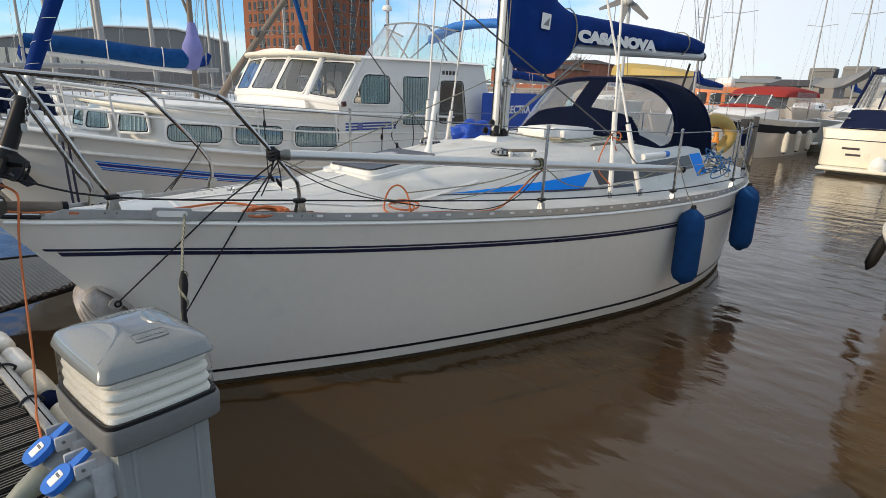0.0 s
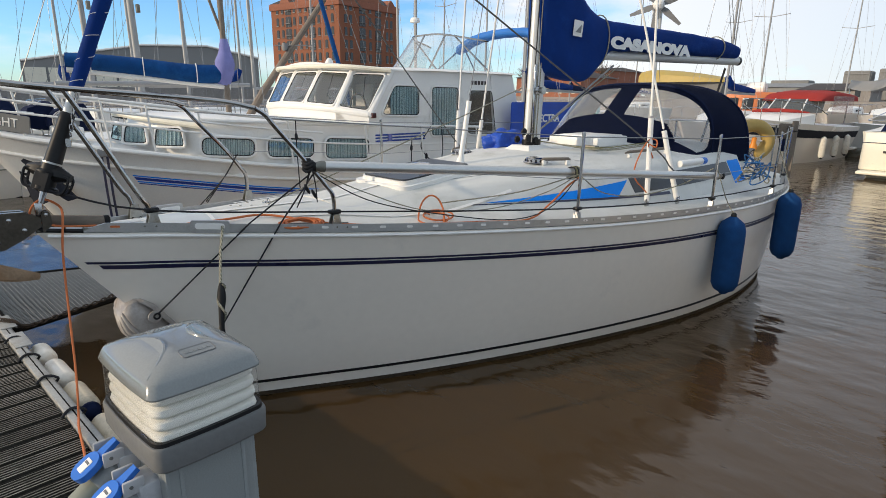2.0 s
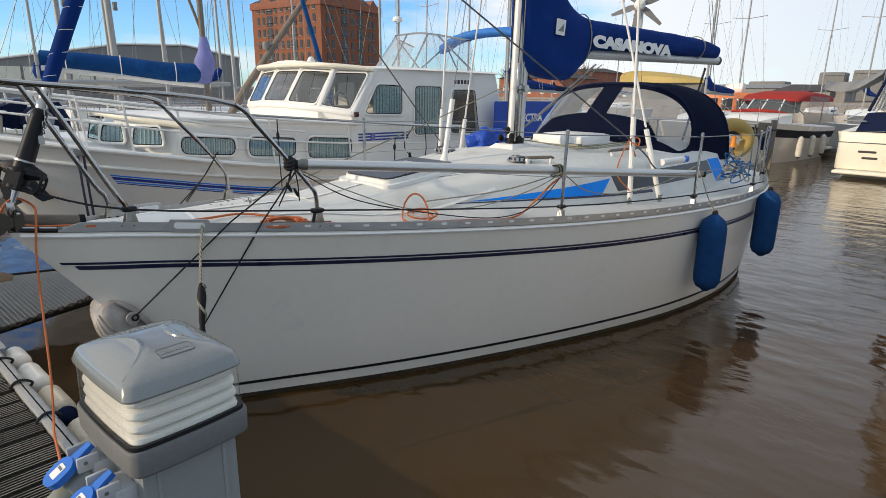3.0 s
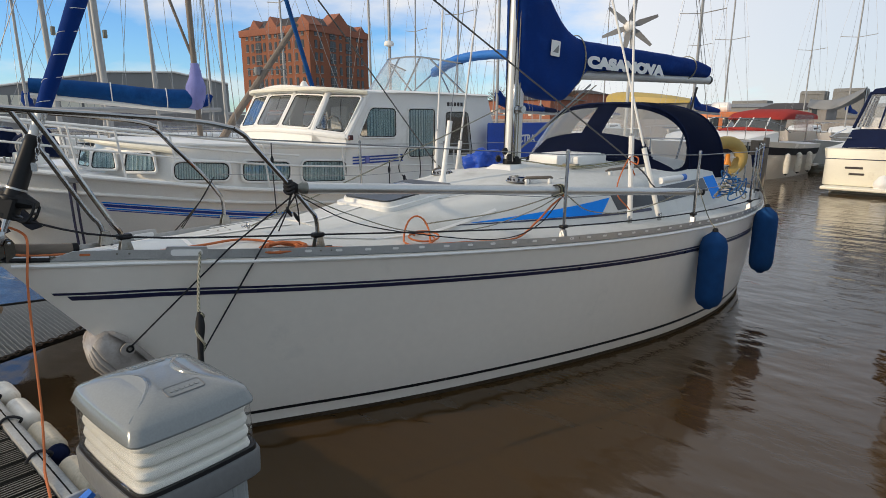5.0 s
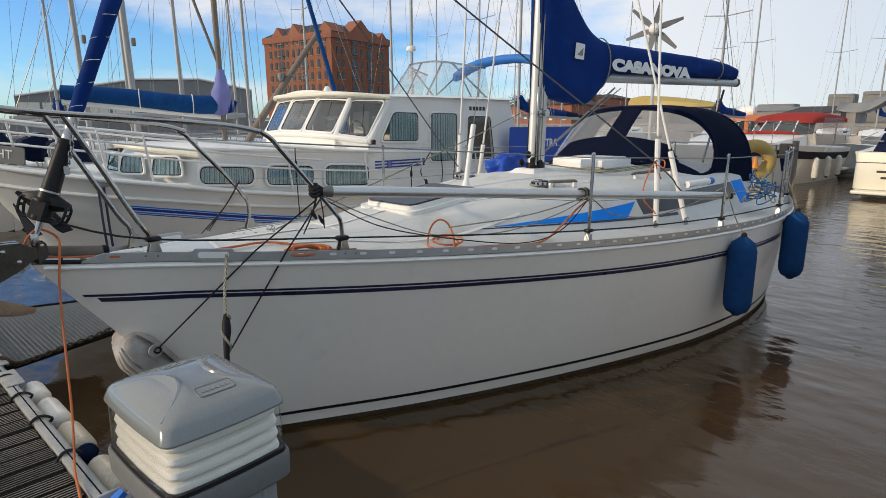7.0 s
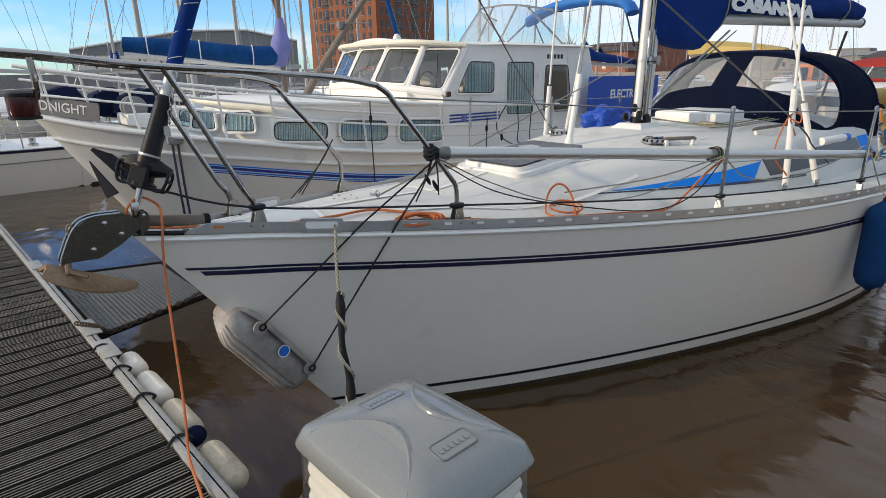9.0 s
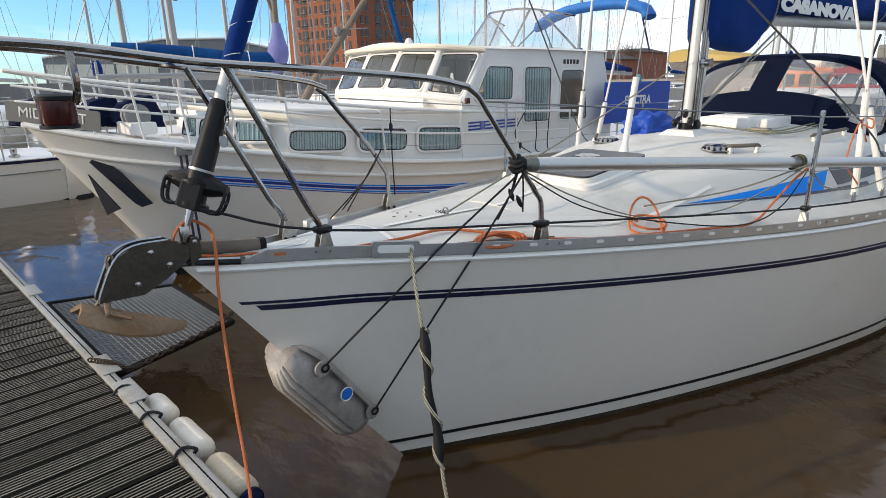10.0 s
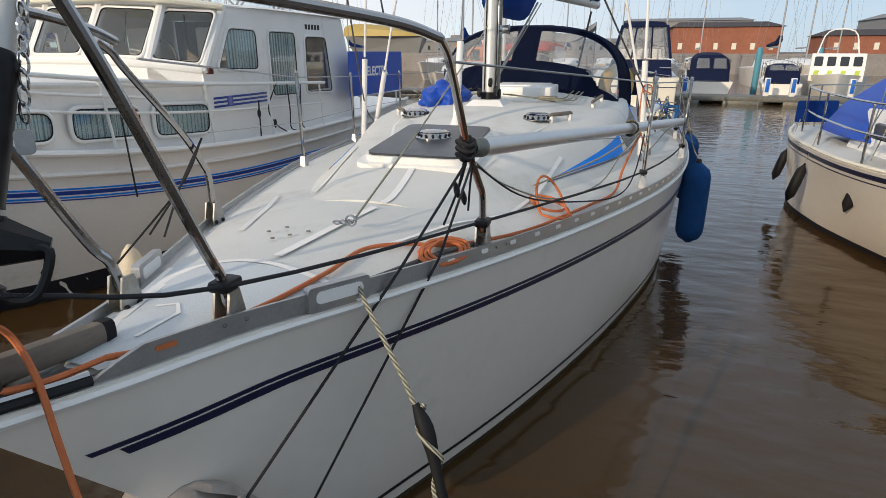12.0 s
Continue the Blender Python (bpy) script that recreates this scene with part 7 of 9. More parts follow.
    # bimini cloth gathered in a band along its front hoop
    hoop = cat([(CX + 0.0, 7.60, 2.87), (CX + 0.14, 7.60, 2.96), (CX + 0.38, 7.60, 3.06), (CX + 0.72, 7.60, 3.13), (CX + 1.15, 7.60, 3.155), (CX + 1.6, 7.62, 3.14), (CX + 1.95, 7.64, 3.05), (CX + 2.05, 7.66, 2.92)], 5)
    rings = []
    for i, p in enumerate(hoop):
        d = (hoop[min(i + 1, len(hoop) - 1)] - hoop[max(i - 1, 0)]).normalized()
        up = Vector((0, 1, 0)).cross(d) * -1
        g = (1 + 0.04 * math.sin(i * 1.9)) * min(1.0, 0.45 + 0.14 * i)
        rings.append([p + up * 0.078 * g * math.sin(a) + Vector((0, 1, 0)) * 0.16 * g * math.cos(a) for a in np.linspace(0, 2 * math.pi, 13)[:-1]])
    bim = part("bimini", loft(rings), PALE_TARP, c, "bright blue canvas bimini gathered on its hoop", 60)
    for x, yy in ((CX + 0.02, 7.0), (CX + 0.14, 8.1), (CX + 1.95, 8.1)):
        part("bimini_leg", rod((x, 7.62, 2.94), (x - 0.1, yy, 2.46), 0.014, 6), STEEL, bim)
    # stub mast with aerials
    mst = part("signal_mast", rod((-5.4, 7.45, 2.5), (-5.4, 7.45, 5.2), 0.03, 8), FARMAST, c)
    part("radar_dome", lathe([(0.02, 0), (0.09, 0.015), (0.10, 0.05), (0.08, 0.10), (0, 0.12)], 16, Matrix.Translation((-5.36, 7.40, 3.45))), WHITE, mst)
    part("roof_lamp", lathe([(0.06, 0), (0.06, 0.04), (0.03, 0.09), (0, 0.1)], 12, Matrix.Translation((CX + 0.2, 4.6, 2.54))), WHITE, H)
    # stern quarter rails
    for z in (1.35, 1.62, 1.95):
        part("stern_rail", tube(cat([(CX + 1.45, 7.9, z), (CX + 1.50, 8.6, z), (CX + 1.4, 9.8, z), (CX, 10.1, z)], 5), 0.014, 6), WHITE, c)
    for y in (7.9, 8.6, 9.4):
        part("stern_post", rod((CX + 1.5, y, 1.1), (CX + 1.48, y, 1.95), 0.014, 6), WHITE, c)
    # the blue dodger with its boat name, laced to the stern rails
    d = thing("dodger", (-2.70, 8.32, 1.3), "blue canvas dodger with white letters laced to the rails", "dodger")
    cl = part("cloth", slab(rounded(1.95, 0.62, 0.03), 0.012, axes((-2.70, 8.22, 1.70), (0.03, 1, 0.0), (0, 0, 1))), TARP, d)
    letters("ELECTRA", axes((-2.70, 8.32, 1.70), (0.03, 1, 0.0), (0, 0, 1)) @ Matrix.Translation((-0.12, 0.02, 0.014)), 0.19, WHITE, d, "lettering", bold=0.006)


WH_BASE = [(-1.40, 4.42, 1.84), (-0.98, 4.16, 1.90), (-0.34, 4.05, 1.93), (0.34, 4.05, 1.93), (0.98, 4.16, 1.90), (1.40, 4.42, 1.84)]
WH_HEAD = [(-1.38, 4.84, 2.39), (-0.98, 4.48, 2.43), (-0.34, 4.38, 2.45), (0.34, 4.38, 2.45), (0.98, 4.48, 2.43), (1.38, 4.84, 2.39)]


def wheelhouse_shell():
    """The lower walls up to the windscreen's foot."""
    base = [(x, y) for x, y, z in WH_BASE] + [(1.40, 7.85), (-1.40, 7.85)]
    zb = [z for x, y, z in WH_BASE]
    ring = lambda f, zz: [(CX + x * f, y + (0.04 if f < 1 else 0), z) for (x, y), z in zip(base, zz)]
    return loft([ring(1, [1.0] * 8), ring(1, zb[:5] + [1.47, 1.47, 1.47]), ring(0.97, zb[:5] + [1.47, 1.47, 1.47]), ring(0.97, [1.40] * 8)])


def wheelhouse_upper(H):
    """Windscreen posts and head, side walls with their window openings, and what stands inside."""
    for (x, y, z), (u, v, w) in zip(WH_BASE, WH_HEAD):
        a, b = Vector((CX + x, y + 0.01, z - 0.03)), Vector((CX + u, v + 0.01, w + 0.03))
        part("windscreen_post", tube([a, b], 0.052, 10), WHITE, H, "white windscreen post")
    for i, k in ((4, 5), (0, 1)):
        a, b = WH_BASE[i], WH_BASE[k]
        part("corner_panel", loft([[(CX + a[0], a[1], 1.38), (CX + b[0], b[1], 1.38), (CX + b[0] * 0.97, b[1] + 0.04, 1.38), (CX + a[0] * 0.97, a[1] + 0.04, 1.38)], [(CX + a[0], a[1], a[2]), (CX + b[0], b[1], b[2]), (CX + b[0] * 0.97, b[1] + 0.04, b[2]), (CX + a[0] * 0.97, a[1] + 0.04, a[2])]]), WHITE, H)
    for P, dz in ((WH_BASE, 0.0), (WH_HEAD, 0.03)):
        part("windscreen_rail", tube([Vector((CX + x, y + 0.01, z + dz)) for x, y, z in P], 0.045, 10), WHITE, H)
    for sg in (1, -1):
        lift = []

        def wall(pts, name="side_wall"):
            lift.append(0.0022)
            m = axes((CX + sg * (1.383 + sum(lift)), 0, 0), (0, 1, 0), (0, 0, 1))
            part(name, slab(pts, 0.03, m @ Matrix.Translation((0, 0, -0.005 if sg > 0 else -0.03))), WHITE, H)
        wall([(4.40, 1.40), (5.60, 1.40), (5.60, 1.83), (4.42, 1.85)])
        wall([(5.55, 1.40), (7.85, 1.40), (7.80, 1.52), (5.55, 1.52)])
        wall([(4.40, 1.82), (4.64, 1.82), (4.90, 2.26), (4.86, 2.42), (4.80, 2.42)])
        wall([(4.80, 2.23), (7.50, 2.19), (7.48, 2.46), (4.80, 2.46)])
        wall([(5.32, 1.80), (5.60, 1.80), (5.60, 2.28), (5.32, 2.28)])
        wall([(6.15, 1.48), (6.42, 1.48), (6.42, 2.26), (6.15, 2.26)])
        wall([(7.06, 1.46), (7.85, 1.46), (7.48, 2.44), (6.92, 2.44)])
        if sg < 0:
            m = axes((CX - 1.412, 0, 0), (0, -1, 0), (0, 0, 1))
            for pts, cur in (([(-5.34, 1.81), (-4.62, 1.83), (-4.86, 2.25), (-5.34, 2.24)], False), ([(-6.17, 1.49), (-5.58, 1.50), (-5.58, 2.24), (-6.17, 2.24)], False)):
                pane_on(round_poly(pts, 0.07), 0.01, m, WHITE, H, curtain=False, glass=CURTAINGLASS, lab="rounded wheelhouse side window")
    part("aft_bulkhead", slab([(-1.36, 1.4), (1.36, 1.4), (1.36, 2.44), (-1.36, 2.44)], 0.03, axes((CX, 7.40, 0), (1, 0, 0), (0, 0, 1))), WOOD, H, "brown panelled bulkhead")
    part("cabin_sole", box((CX, 5.8, 1.42), (2.7, 3.2, 0.04)), WOOD, H)
    part("dashboard", box((CX + 0.1, 4.55, 1.80), (2.3, 0.45, 0.16), 0.03), SLATE, H, "dark helm dashboard")
    part("helm_wheel", tube([Vector((CX + 0.55 + 0.2 * math.cos(a), 4.86, 1.92 + 0.2 * math.sin(a))) for a in np.linspace(0, 2 * math.pi, 25)[:-1]], 0.014, 8, closed=True), WOOD, H, "wooden steering wheel")
    for x in (0.55, -0.5):
        st = part("helm_seat", box((CX + x, 5.55, 1.85), (0.50, 0.45, 0.12), 0.04), WHITE, H, "white helm seat")
        part("seat_back", box((CX + x, 5.78, 2.08), (0.48, 0.10, 0.42), 0.04), WHITE, st)


def flybridge_screen():
    lo = cat([(CX - 0.75, 7.4, 2.5), (CX - 0.55, 6.40, 2.5), (CX + 0.15, 6.22, 2.52), (CX + 0.80, 6.36, 2.5), (CX + 1.05, 7.4, 2.48)], 5)
    hi = cat([(CX - 0.55, 7.4, 2.98), (CX - 0.30, 6.72, 3.09), (CX + 0.15, 6.60, 3.11), (CX + 0.67, 6.60, 3.09), (CX + 0.92, 7.4, 3.02)], 5)
    return loft([lo, hi], caps=False, close=False)


# ---- other boats ----
def simple_hull(L, B, F, mt, parent, M, flare=0.8, stern=0.8, boot=None, z_bow=0.25):
    """A boat's hull and deck, bow at y = 0 and stern at y = L, put in place by M."""
    rings, deck = [], []
    for i in range(31):
        s = (i / 30) ** 1.2
        w = B / 2 * min(1, math.sin(math.pi * min(0.5, 0.5 * s / 0.55)) ** 0.8) * (1 - (1 - stern) * max(0, (s - 0.6) / 0.4) ** 2)
        zs = F + z_bow * (1 - s) ** 2
        half = []
        for k in (1, 0.75, 0.5, 0.25, 0.0):
            y0 = (1 - k) * 0.11 * L * (1 - s)
            half.append(Vector((w * (flare + (1 - flare) * k), s * L + y0, zs * k)))
        half.append(Vector((half[-1].x * 0.9, half[-1].y, -0.3)))
        rings.append([M @ p for p in half + [mirror(p) for p in half[::-1]]])
        deck.append([M @ Vector((w * (2 * j / 8 - 1), s * L, zs - 0.01 + 0.05 * (1 - (2 * j / 8 - 1) ** 2))) for j in range(9)])
    part("hull", loft(rings, close=False), mt, parent, "", 50)
    part("deck", loft(deck, caps=False, close=False), WHITE, parent)
    if boot:
        for sg in (1, -1):
            r = []
            for i in range(31):
                s = (i / 30) ** 1.2
                w = B / 2 * min(1, math.sin(math.pi * min(0.5, 0.5 * s / 0.55)) ** 0.8) * (1 - (1 - stern) * max(0, (s - 0.6) / 0.4) ** 2)
                zs = F + z_bow * (1 - s) ** 2
                q = []
                for k, o in ((boot[0], 0.01), (boot[1], 0.01), (boot[1], -0.02), (boot[0], -0.02)):
                    q.append(M @ Vector((sg * (w * (flare + (1 - flare) * k) + o), s * L + (1 - k) * 0.11 * L * (1 - s), zs * k)))
                r.append(q)
            part("hull_band", loft(r), boot[2], parent)


def mast_rig(parent, M, y, h, mt=FARMAST, boom=0.0, cover=None, L=9.0, z0=1.2, stay_cover=None, r=0.05, spread=0.9):
    P = lambda x, yy, z: M @ Vector((x, yy, z))
    m = part("mast", tube([P(0, y, z0), P(0, y + 0.1, h)], [r, r * 0.7], 10), mt, parent, "tall alloy mast")
    part("forestay", tube([P(0, 0.1, z0), P(0, y + 0.05, h * 0.97)], 0.055 if stay_cover else 0.006, 8), stay_cover or WIRE, m)
    part("backstay", tube([P(0, L - 0.1, z0), P(0, y + 0.1, h)], 0.006, 5), WIRE, m)
    for sg in (1, -1):
        part("shroud", tube([P(sg * 1.3, y + 0.2, z0), P(sg * spread, y + 0.1, h * 0.55), P(0, y + 0.1, h * 0.98)], 0.006, 5), WIRE, m)
        part("lower_shroud", tube([P(sg * 1.25, y + 0.5, z0), P(0, y + 0.1, h * 0.54)], 0.006, 5), WIRE, m)
        part("spreader", tube([P(0, y + 0.05, h * 0.55), P(sg * spread, y + 0.15, h * 0.56)], 0.02, 6), mt, m)
    if boom:
        b = part("boom", tube([P(0, y + 0.15, z0 + 1.0), P(0, y + boom, z0 + 0.95)], 0.055, 8), mt, m)
        if cover:
            part("sail_cover", tube([P(0, y + 0.05, z0 + 1.6), P(0, y + 0.2, z0 + 1.35), P(0, y + 0.7, z0 + 1.22), P(0, y + boom * 0.6, z0 + 1.15), P(0, y + boom - 0.1, z0 + 1.08)], [0.10, 0.17, 0.15, 0.13, 0.09], 12), cover, b, "canvas sail cover")
    return m


def far_yacht(x, y, heading, L=9.0, h=12.0, cover=BLUE_CLOTH, hull=GELCOAT, boot=None, boom=3.4, lab="white sailing yacht on a far berth", stay=None, group="far sailing yachts"):
    t = thing("far_yacht", (x, y, 0), lab, "sailing yacht", group)
    M = Matrix.Translation((x, y, 0)) @ Matrix.Rotation(radians(heading), 4, "Z") @ Matrix.Translation((0, -L / 2, 0))
    simple_hull(L, L * 0.32, 1.05, hull, t, M, boot=boot)
    b = bmesh.new()
    rings = []
    for yy, w, z in ((L * 0.25, 0.3, 1.15), (L * 0.32, 0.6, 1.42), (L * 0.45, 0.8, 1.5), (L * 0.62, 0.85, 1.52)):
        rings.append([M @ Vector(p) for p in ((w + 0.12, yy, 1.0), (w, yy, z), (w * 0.5, yy, z + 0.07), (-w * 0.5, yy, z + 0.07), (-w, yy, z), (-w - 0.12, yy, 1.0))])
    part("coachroof", loft(rings, close=False), WHITE, t)
    for sg in (1, -1):
        part("cabin_window", box(M @ Vector((sg * 0.83, L * 0.5, 1.33)), (0.08, 1.5, 0.13), 0.02, M.to_3x3().to_4x4()), TINT, t)
    mast_rig(t, M, L * 0.42, h, boom=boom, cover=cover, L=L, z0=1.3, stay_cover=stay)
    for sg in (1, -1):
        part("guard_rail", tube([M @ Vector((sg * L * 0.155 * f, yy, 1.75)) for yy, f in ((0.2, 0.25), (L * 0.3, 0.85), (L * 0.55, 1), (L * 0.97, 0.8))], 0.012, 5), STEEL, t)
        for yy, f in ((L * 0.3, 0.85), (L * 0.55, 1), (L * 0.78, 0.95), (L * 0.97, 0.8)):
            part("rail_post", rod(M @ Vector((sg * L * 0.155 * f, yy, 1.0)), M @ Vector((sg * L * 0.155 * f, yy, 1.75)), 0.012, 5), STEEL, t)
    return t


def far_cruiser(x, y, heading, L, B, canopy, hull=GELCOAT, band=None, lab="", cabin_h=0.6, canopy_h=1.0, group="far motor boats", fend=(), open_sides=False, F=1.15):
    """A sports cruiser: hull, fore cabin, raked screen, canvas canopy aft with clear windows."""
    t = thing("motor_boat", (x, y, 0), lab, "motor boat", group)
    M = Matrix.Translation((x, y, 0)) @ Matrix.Rotation(radians(heading), 4, "Z") @ Matrix.Translation((0, -L / 2, 0))
    simple_hull(L, B, F, hull, t, M, flare=0.75, stern=0.95, boot=band, z_bow=0.35)
    P = lambda a, b, c_: M @ Vector((a, b, c_))
    w = B / 2 * 0.78
    rings = []
    for yy, ww, z in ((L * 0.14, w * 0.3, F + 0.22), (L * 0.25, w * 0.75, F + 0.38), (L * 0.42, w, F + cabin_h)):
        rings.append([P(ww * 1.08, yy, F - 0.1), P(ww, yy, z - 0.06), P(ww * 0.6, yy, z), P(-ww * 0.6, yy, z), P(-ww, yy, z - 0.06), P(-ww * 1.08, yy, F - 0.1)])
    part("fore_cabin", loft(rings, close=False), WHITE, t)
    # screen: glass panes between white posts
    sb = [(-w, L * 0.50), (-w * 0.55, L * 0.42), (0, L * 0.40), (w * 0.55, L * 0.42), (w, L * 0.50)]
    sh = [(-w * 0.92, L * 0.56), (-w * 0.5, L * 0.50), (0, L * 0.485), (w * 0.5, L * 0.50), (w * 0.92, L * 0.56)]
    zb, zh = F + cabin_h - 0.02, F + cabin_h + 0.42
    for a, b, c_, d in zip(sb, sb[1:], sh[1:], sh):
        pn = part("screen_pane", loft([[P(*a, zb), P(*b, zb)], [P(*d, zh), P(*c_, zh)]], caps=False, close=False), DARKGLASS, t)
        part("screen_post", tube([P(*a, zb), P(*d, zh)], 0.025, 6), WHITE, pn)
    # canopy: an arched loft over the cockpit
    rings = []
    foot = zh - 0.06 if open_sides else F - 0.05
    for yy, z, ww in ((L * 0.50, zh - 0.02, w * 0.95), (L * 0.56, zh + canopy_h * 0.35, w * 1.0), (L * 0.72, zh + canopy_h * 0.5, w * 1.04), (L * 0.93, zh + canopy_h * 0.36, w * 1.04), (L * 0.985, zh + canopy_h * 0.3 if open_sides else F + 0.2, w * 1.02)):
        rings.append([P(ww * math.copysign(abs(math.cos(a)) ** 0.5, math.cos(a)), yy, foot + (z - foot) * max(0.0, math.sin(a)) ** 0.45) for a in np.linspace(0.0, math.pi, 19)])
    cn = part("canopy", loft(rings, close=False), canopy, t, "canvas cockpit canopy", 60)
    for u in (-0.45, 0.45):
        part("canopy_window", loft([[P(u * w - 0.24, L * 0.955, zh + canopy_h * 0.17), P(u * w + 0.24, L * 0.955, zh + canopy_h * 0.17)], [P(u * w - 0.27, L * 0.985, F + 0.55), P(u * w + 0.27, L * 0.985, F + 0.55)]], caps=False, close=False), CLEAR, cn)
    for sg in (1, -1):
        part("side_window", loft([[P(sg * w * 1.06, L * 0.60, F + 0.45), P(sg * w * 1.09, L * 0.9, F + 0.45)], [P(sg * w * 1.03, L * 0.62, zh + 0.12), P(sg * w * 1.06, L * 0.9, zh + 0.10)]], caps=False, close=False), CLEAR, cn)
        part("bow_rail", tube(cat([P(0, 0.1, F + 0.95), P(sg * w * 0.6, L * 0.16, F + 0.9), P(sg * w * 1.1, L * 0.34, F + 0.75), P(sg * w * 1.18, L * 0.5, F + 0.45)], 4), 0.014, 6), STEEL, t)
        for yy, f in ((0.06, 0.3), (0.16, 0.6), (0.27, 0.95), (0.38, 1.12)):
            part("rail_post", rod(P(sg * w * f, L * yy, F + 0.1), P(sg * w * f, L * yy, F + 0.88), 0.012, 5), STEEL, t)
    part("bathing_platform", box(P(0, L + 0.25, 0.28 * F), (B * 0.85, 0.6, 0.10), 0.03, M.to_3x3().to_4x4()), hull, t)
    for sg, f in fend:
        p = P(sg * (B / 2 + 0.03), L * f, 0.55)
        fe = part("side_fender", lathe([(0.02, 0.36), (0.09, 0.3), (0.1, 0.1), (0.1, -0.25), (0.08, -0.33), (0.02, -0.36)], 12, Matrix.Translation(p)), OFFWHITE, t, "cream hanging fender")
        part("fender_end", lathe([(0.085, 0), (0.04, -0.05), (0.01, -0.07)], 10, Matrix.Translation(p + Vector((0, 0, -0.32)))), BLACK, fe)
    return t


def build_right_yacht():
    """The white yacht in the next berth, its bow towards the pontoon."""
    t = thing("berthed_yacht", (4.45, 5.5, 0), "white yacht with navy bands and a blue cockpit cover", "sailing yacht")
    S = [(2.1, 0.02, 1.12), (2.6, 0.45, 1.08), (3.2, 0.85, 1.05), (4.5, 1.36, 1.0), (6.0, 1.48, 0.97), (7.5, 1.36, 0.97), (8.3, 1.12, 0.98)]
    W = [(2.9, 0.0), (4.0, 0.5), (5.2, 0.90), (6.3, 1.19), (7.9, 1.10), (8.2, 0.95)]

    def pt(s, k, out=0.0, sg=-1):
        ys, yw = 2.1 + 6.2 * s, 2.9 + 5.3 * s
        e = k ** 0.8 if k > 0 else 0
        x = (1 - e) * smooth_table(W, yw) + e * smooth_table([(r[0], r[1]) for r in S], ys)
        return Vector((4.45 + sg * (max(0, x) + out), (1 - k) * yw + k * ys, k * smooth_table([(r[0], r[2]) for r in S], ys)))
    rings, deck = [], []
    for i in range(37):
        s = i / 36
        half = [pt(s, k) for k in (1, 0.8, 0.55, 0.3, 0.1, 0)]
        half.append(Vector((half[-1].x, half[-1].y, -0.25)))
        rings.append(half + [Vector((8.9 - p.x, p.y, p.z)) for p in half[::-1]])
        w = 4.45 - half[0].x
        deck.append([(4.45 + w * (2 * j / 8 - 1), half[0].y, half[0].z + 0.06 * (1 - (2 * j / 8 - 1) ** 2)) for j in range(9)])
    part("hull", loft(rings, close=False), GELCOAT, t, "", 50)
    part("deck", loft(deck, caps=False, close=False), DECK, t)
    for k0, k1, mt in ((0.965, 0.915, NAVY), (0.88, 0.868, NAVY), (0.08, 0.0, ANTIFOUL)):
        for sg in (-1, 1):
            part("hull_band", loft([[pt(i / 40, k0, 0.004, sg), pt(i / 40, k1, 0.004, sg), pt(i / 40, k1, -0.01, sg), pt(i / 40, k0, -0.01, sg)] for i in range(41)]), mt, t)
    for sg in (-1, 1):
        part("toe_rail", tube([pt(i / 40, 1.0, -0.02, sg) + Vector((0, 0, 0.02)) for i in range(41)], 0.022, 6), CREAM, t)
    rings = []
    for y, w, z in ((3.5, 0.35, 1.12), (4.1, 0.7, 1.32), (5.0, 0.88, 1.40), (6.2, 0.92, 1.42)):
        rings.append([(4.45 - w - 0.15, y, 0.98), (4.45 - w, y, z), (4.45 - w * 0.5, y, z + 0.06), (4.45 + w * 0.5, y, z + 0.06), (4.45 + w, y, z), (4.45 + w + 0.15, y, 0.98)])
    part("coachroof", loft(rings, close=False), WHITE, t)
    part("roof_hatch", slab(rounded(0.6, 0.6, 0.05), 0.03, Matrix.Translation((4.25, 4.55, 1.40)) @ Matrix.Rotation(0.06, 4, "X")), TINT, t, "smoked roof hatch")
    part("cabin_window", box((3.48, 5.3, 1.24), (0.06, 0.9, 0.15), 0.03), TINT, t)
    # blue cover over boom and cockpit
    rings = []
    for y, z, w in ((5.3, 1.50, 0.50), (5.7, 1.74, 1.02), (6.3, 1.88, 1.14), (7.0, 1.88, 1.14)):
        rings.append([(4.45 - w, y, 1.10), (4.45 - w * 0.82, y, 1.10 + (z - 1.10) * 0.40), (4.45 - w * 0.5, y, 1.10 + (z - 1.10) * 0.78), (4.45, y, z + 0.08), (4.45 + w * 0.5, y, 1.10 + (z - 1.10) * 0.78), (4.45 + w, y, 1.10)])
    part("cockpit_cover", loft(rings, close=False), TARP, t, "bright blue cockpit cover", 60)
    part("stern_cloth", slab(rounded(0.58, 0.29, 0.03), 0.012, axes((3.46, 7.8, 1.24), (1, 0.35, 0), (0, 0, 1))), BLUE_CLOTH, t, "blue canvas dodger laced to the stern rail")
    for k in range(2):
        part("solar_panel", slab(rounded(0.40, 0.28, 0.02), 0.02, Matrix.Translation((3.36 + 0.10 * k, 4.95 - 0.34 * k, 1.20 + 0.02 * k)) @ Matrix.Rotation(0.25, 4, "Y")), TINT, t, "slate blue panel on the side deck")
    for z in (1.30, 1.58):
        part("guard_rail", tube(cat([(4.45, 8.3, z), (3.55, 8.1, z), (3.25, 7.5, z), (3.08, 6.0, z), (3.15, 4.5, z), (3.7, 3.1, z + 0.05), (4.45, 2.2, z + 0.1)], 5), 0.011, 6), STEEL, t)
    for x, y in ((3.55, 8.1), (3.25, 7.5), (3.10, 6.2), (3.12, 4.9), (3.5, 3.5)):
        part("rail_post", rod((x, y, 1.0), (x, y, 1.58), 0.012, 6), STEEL, t)
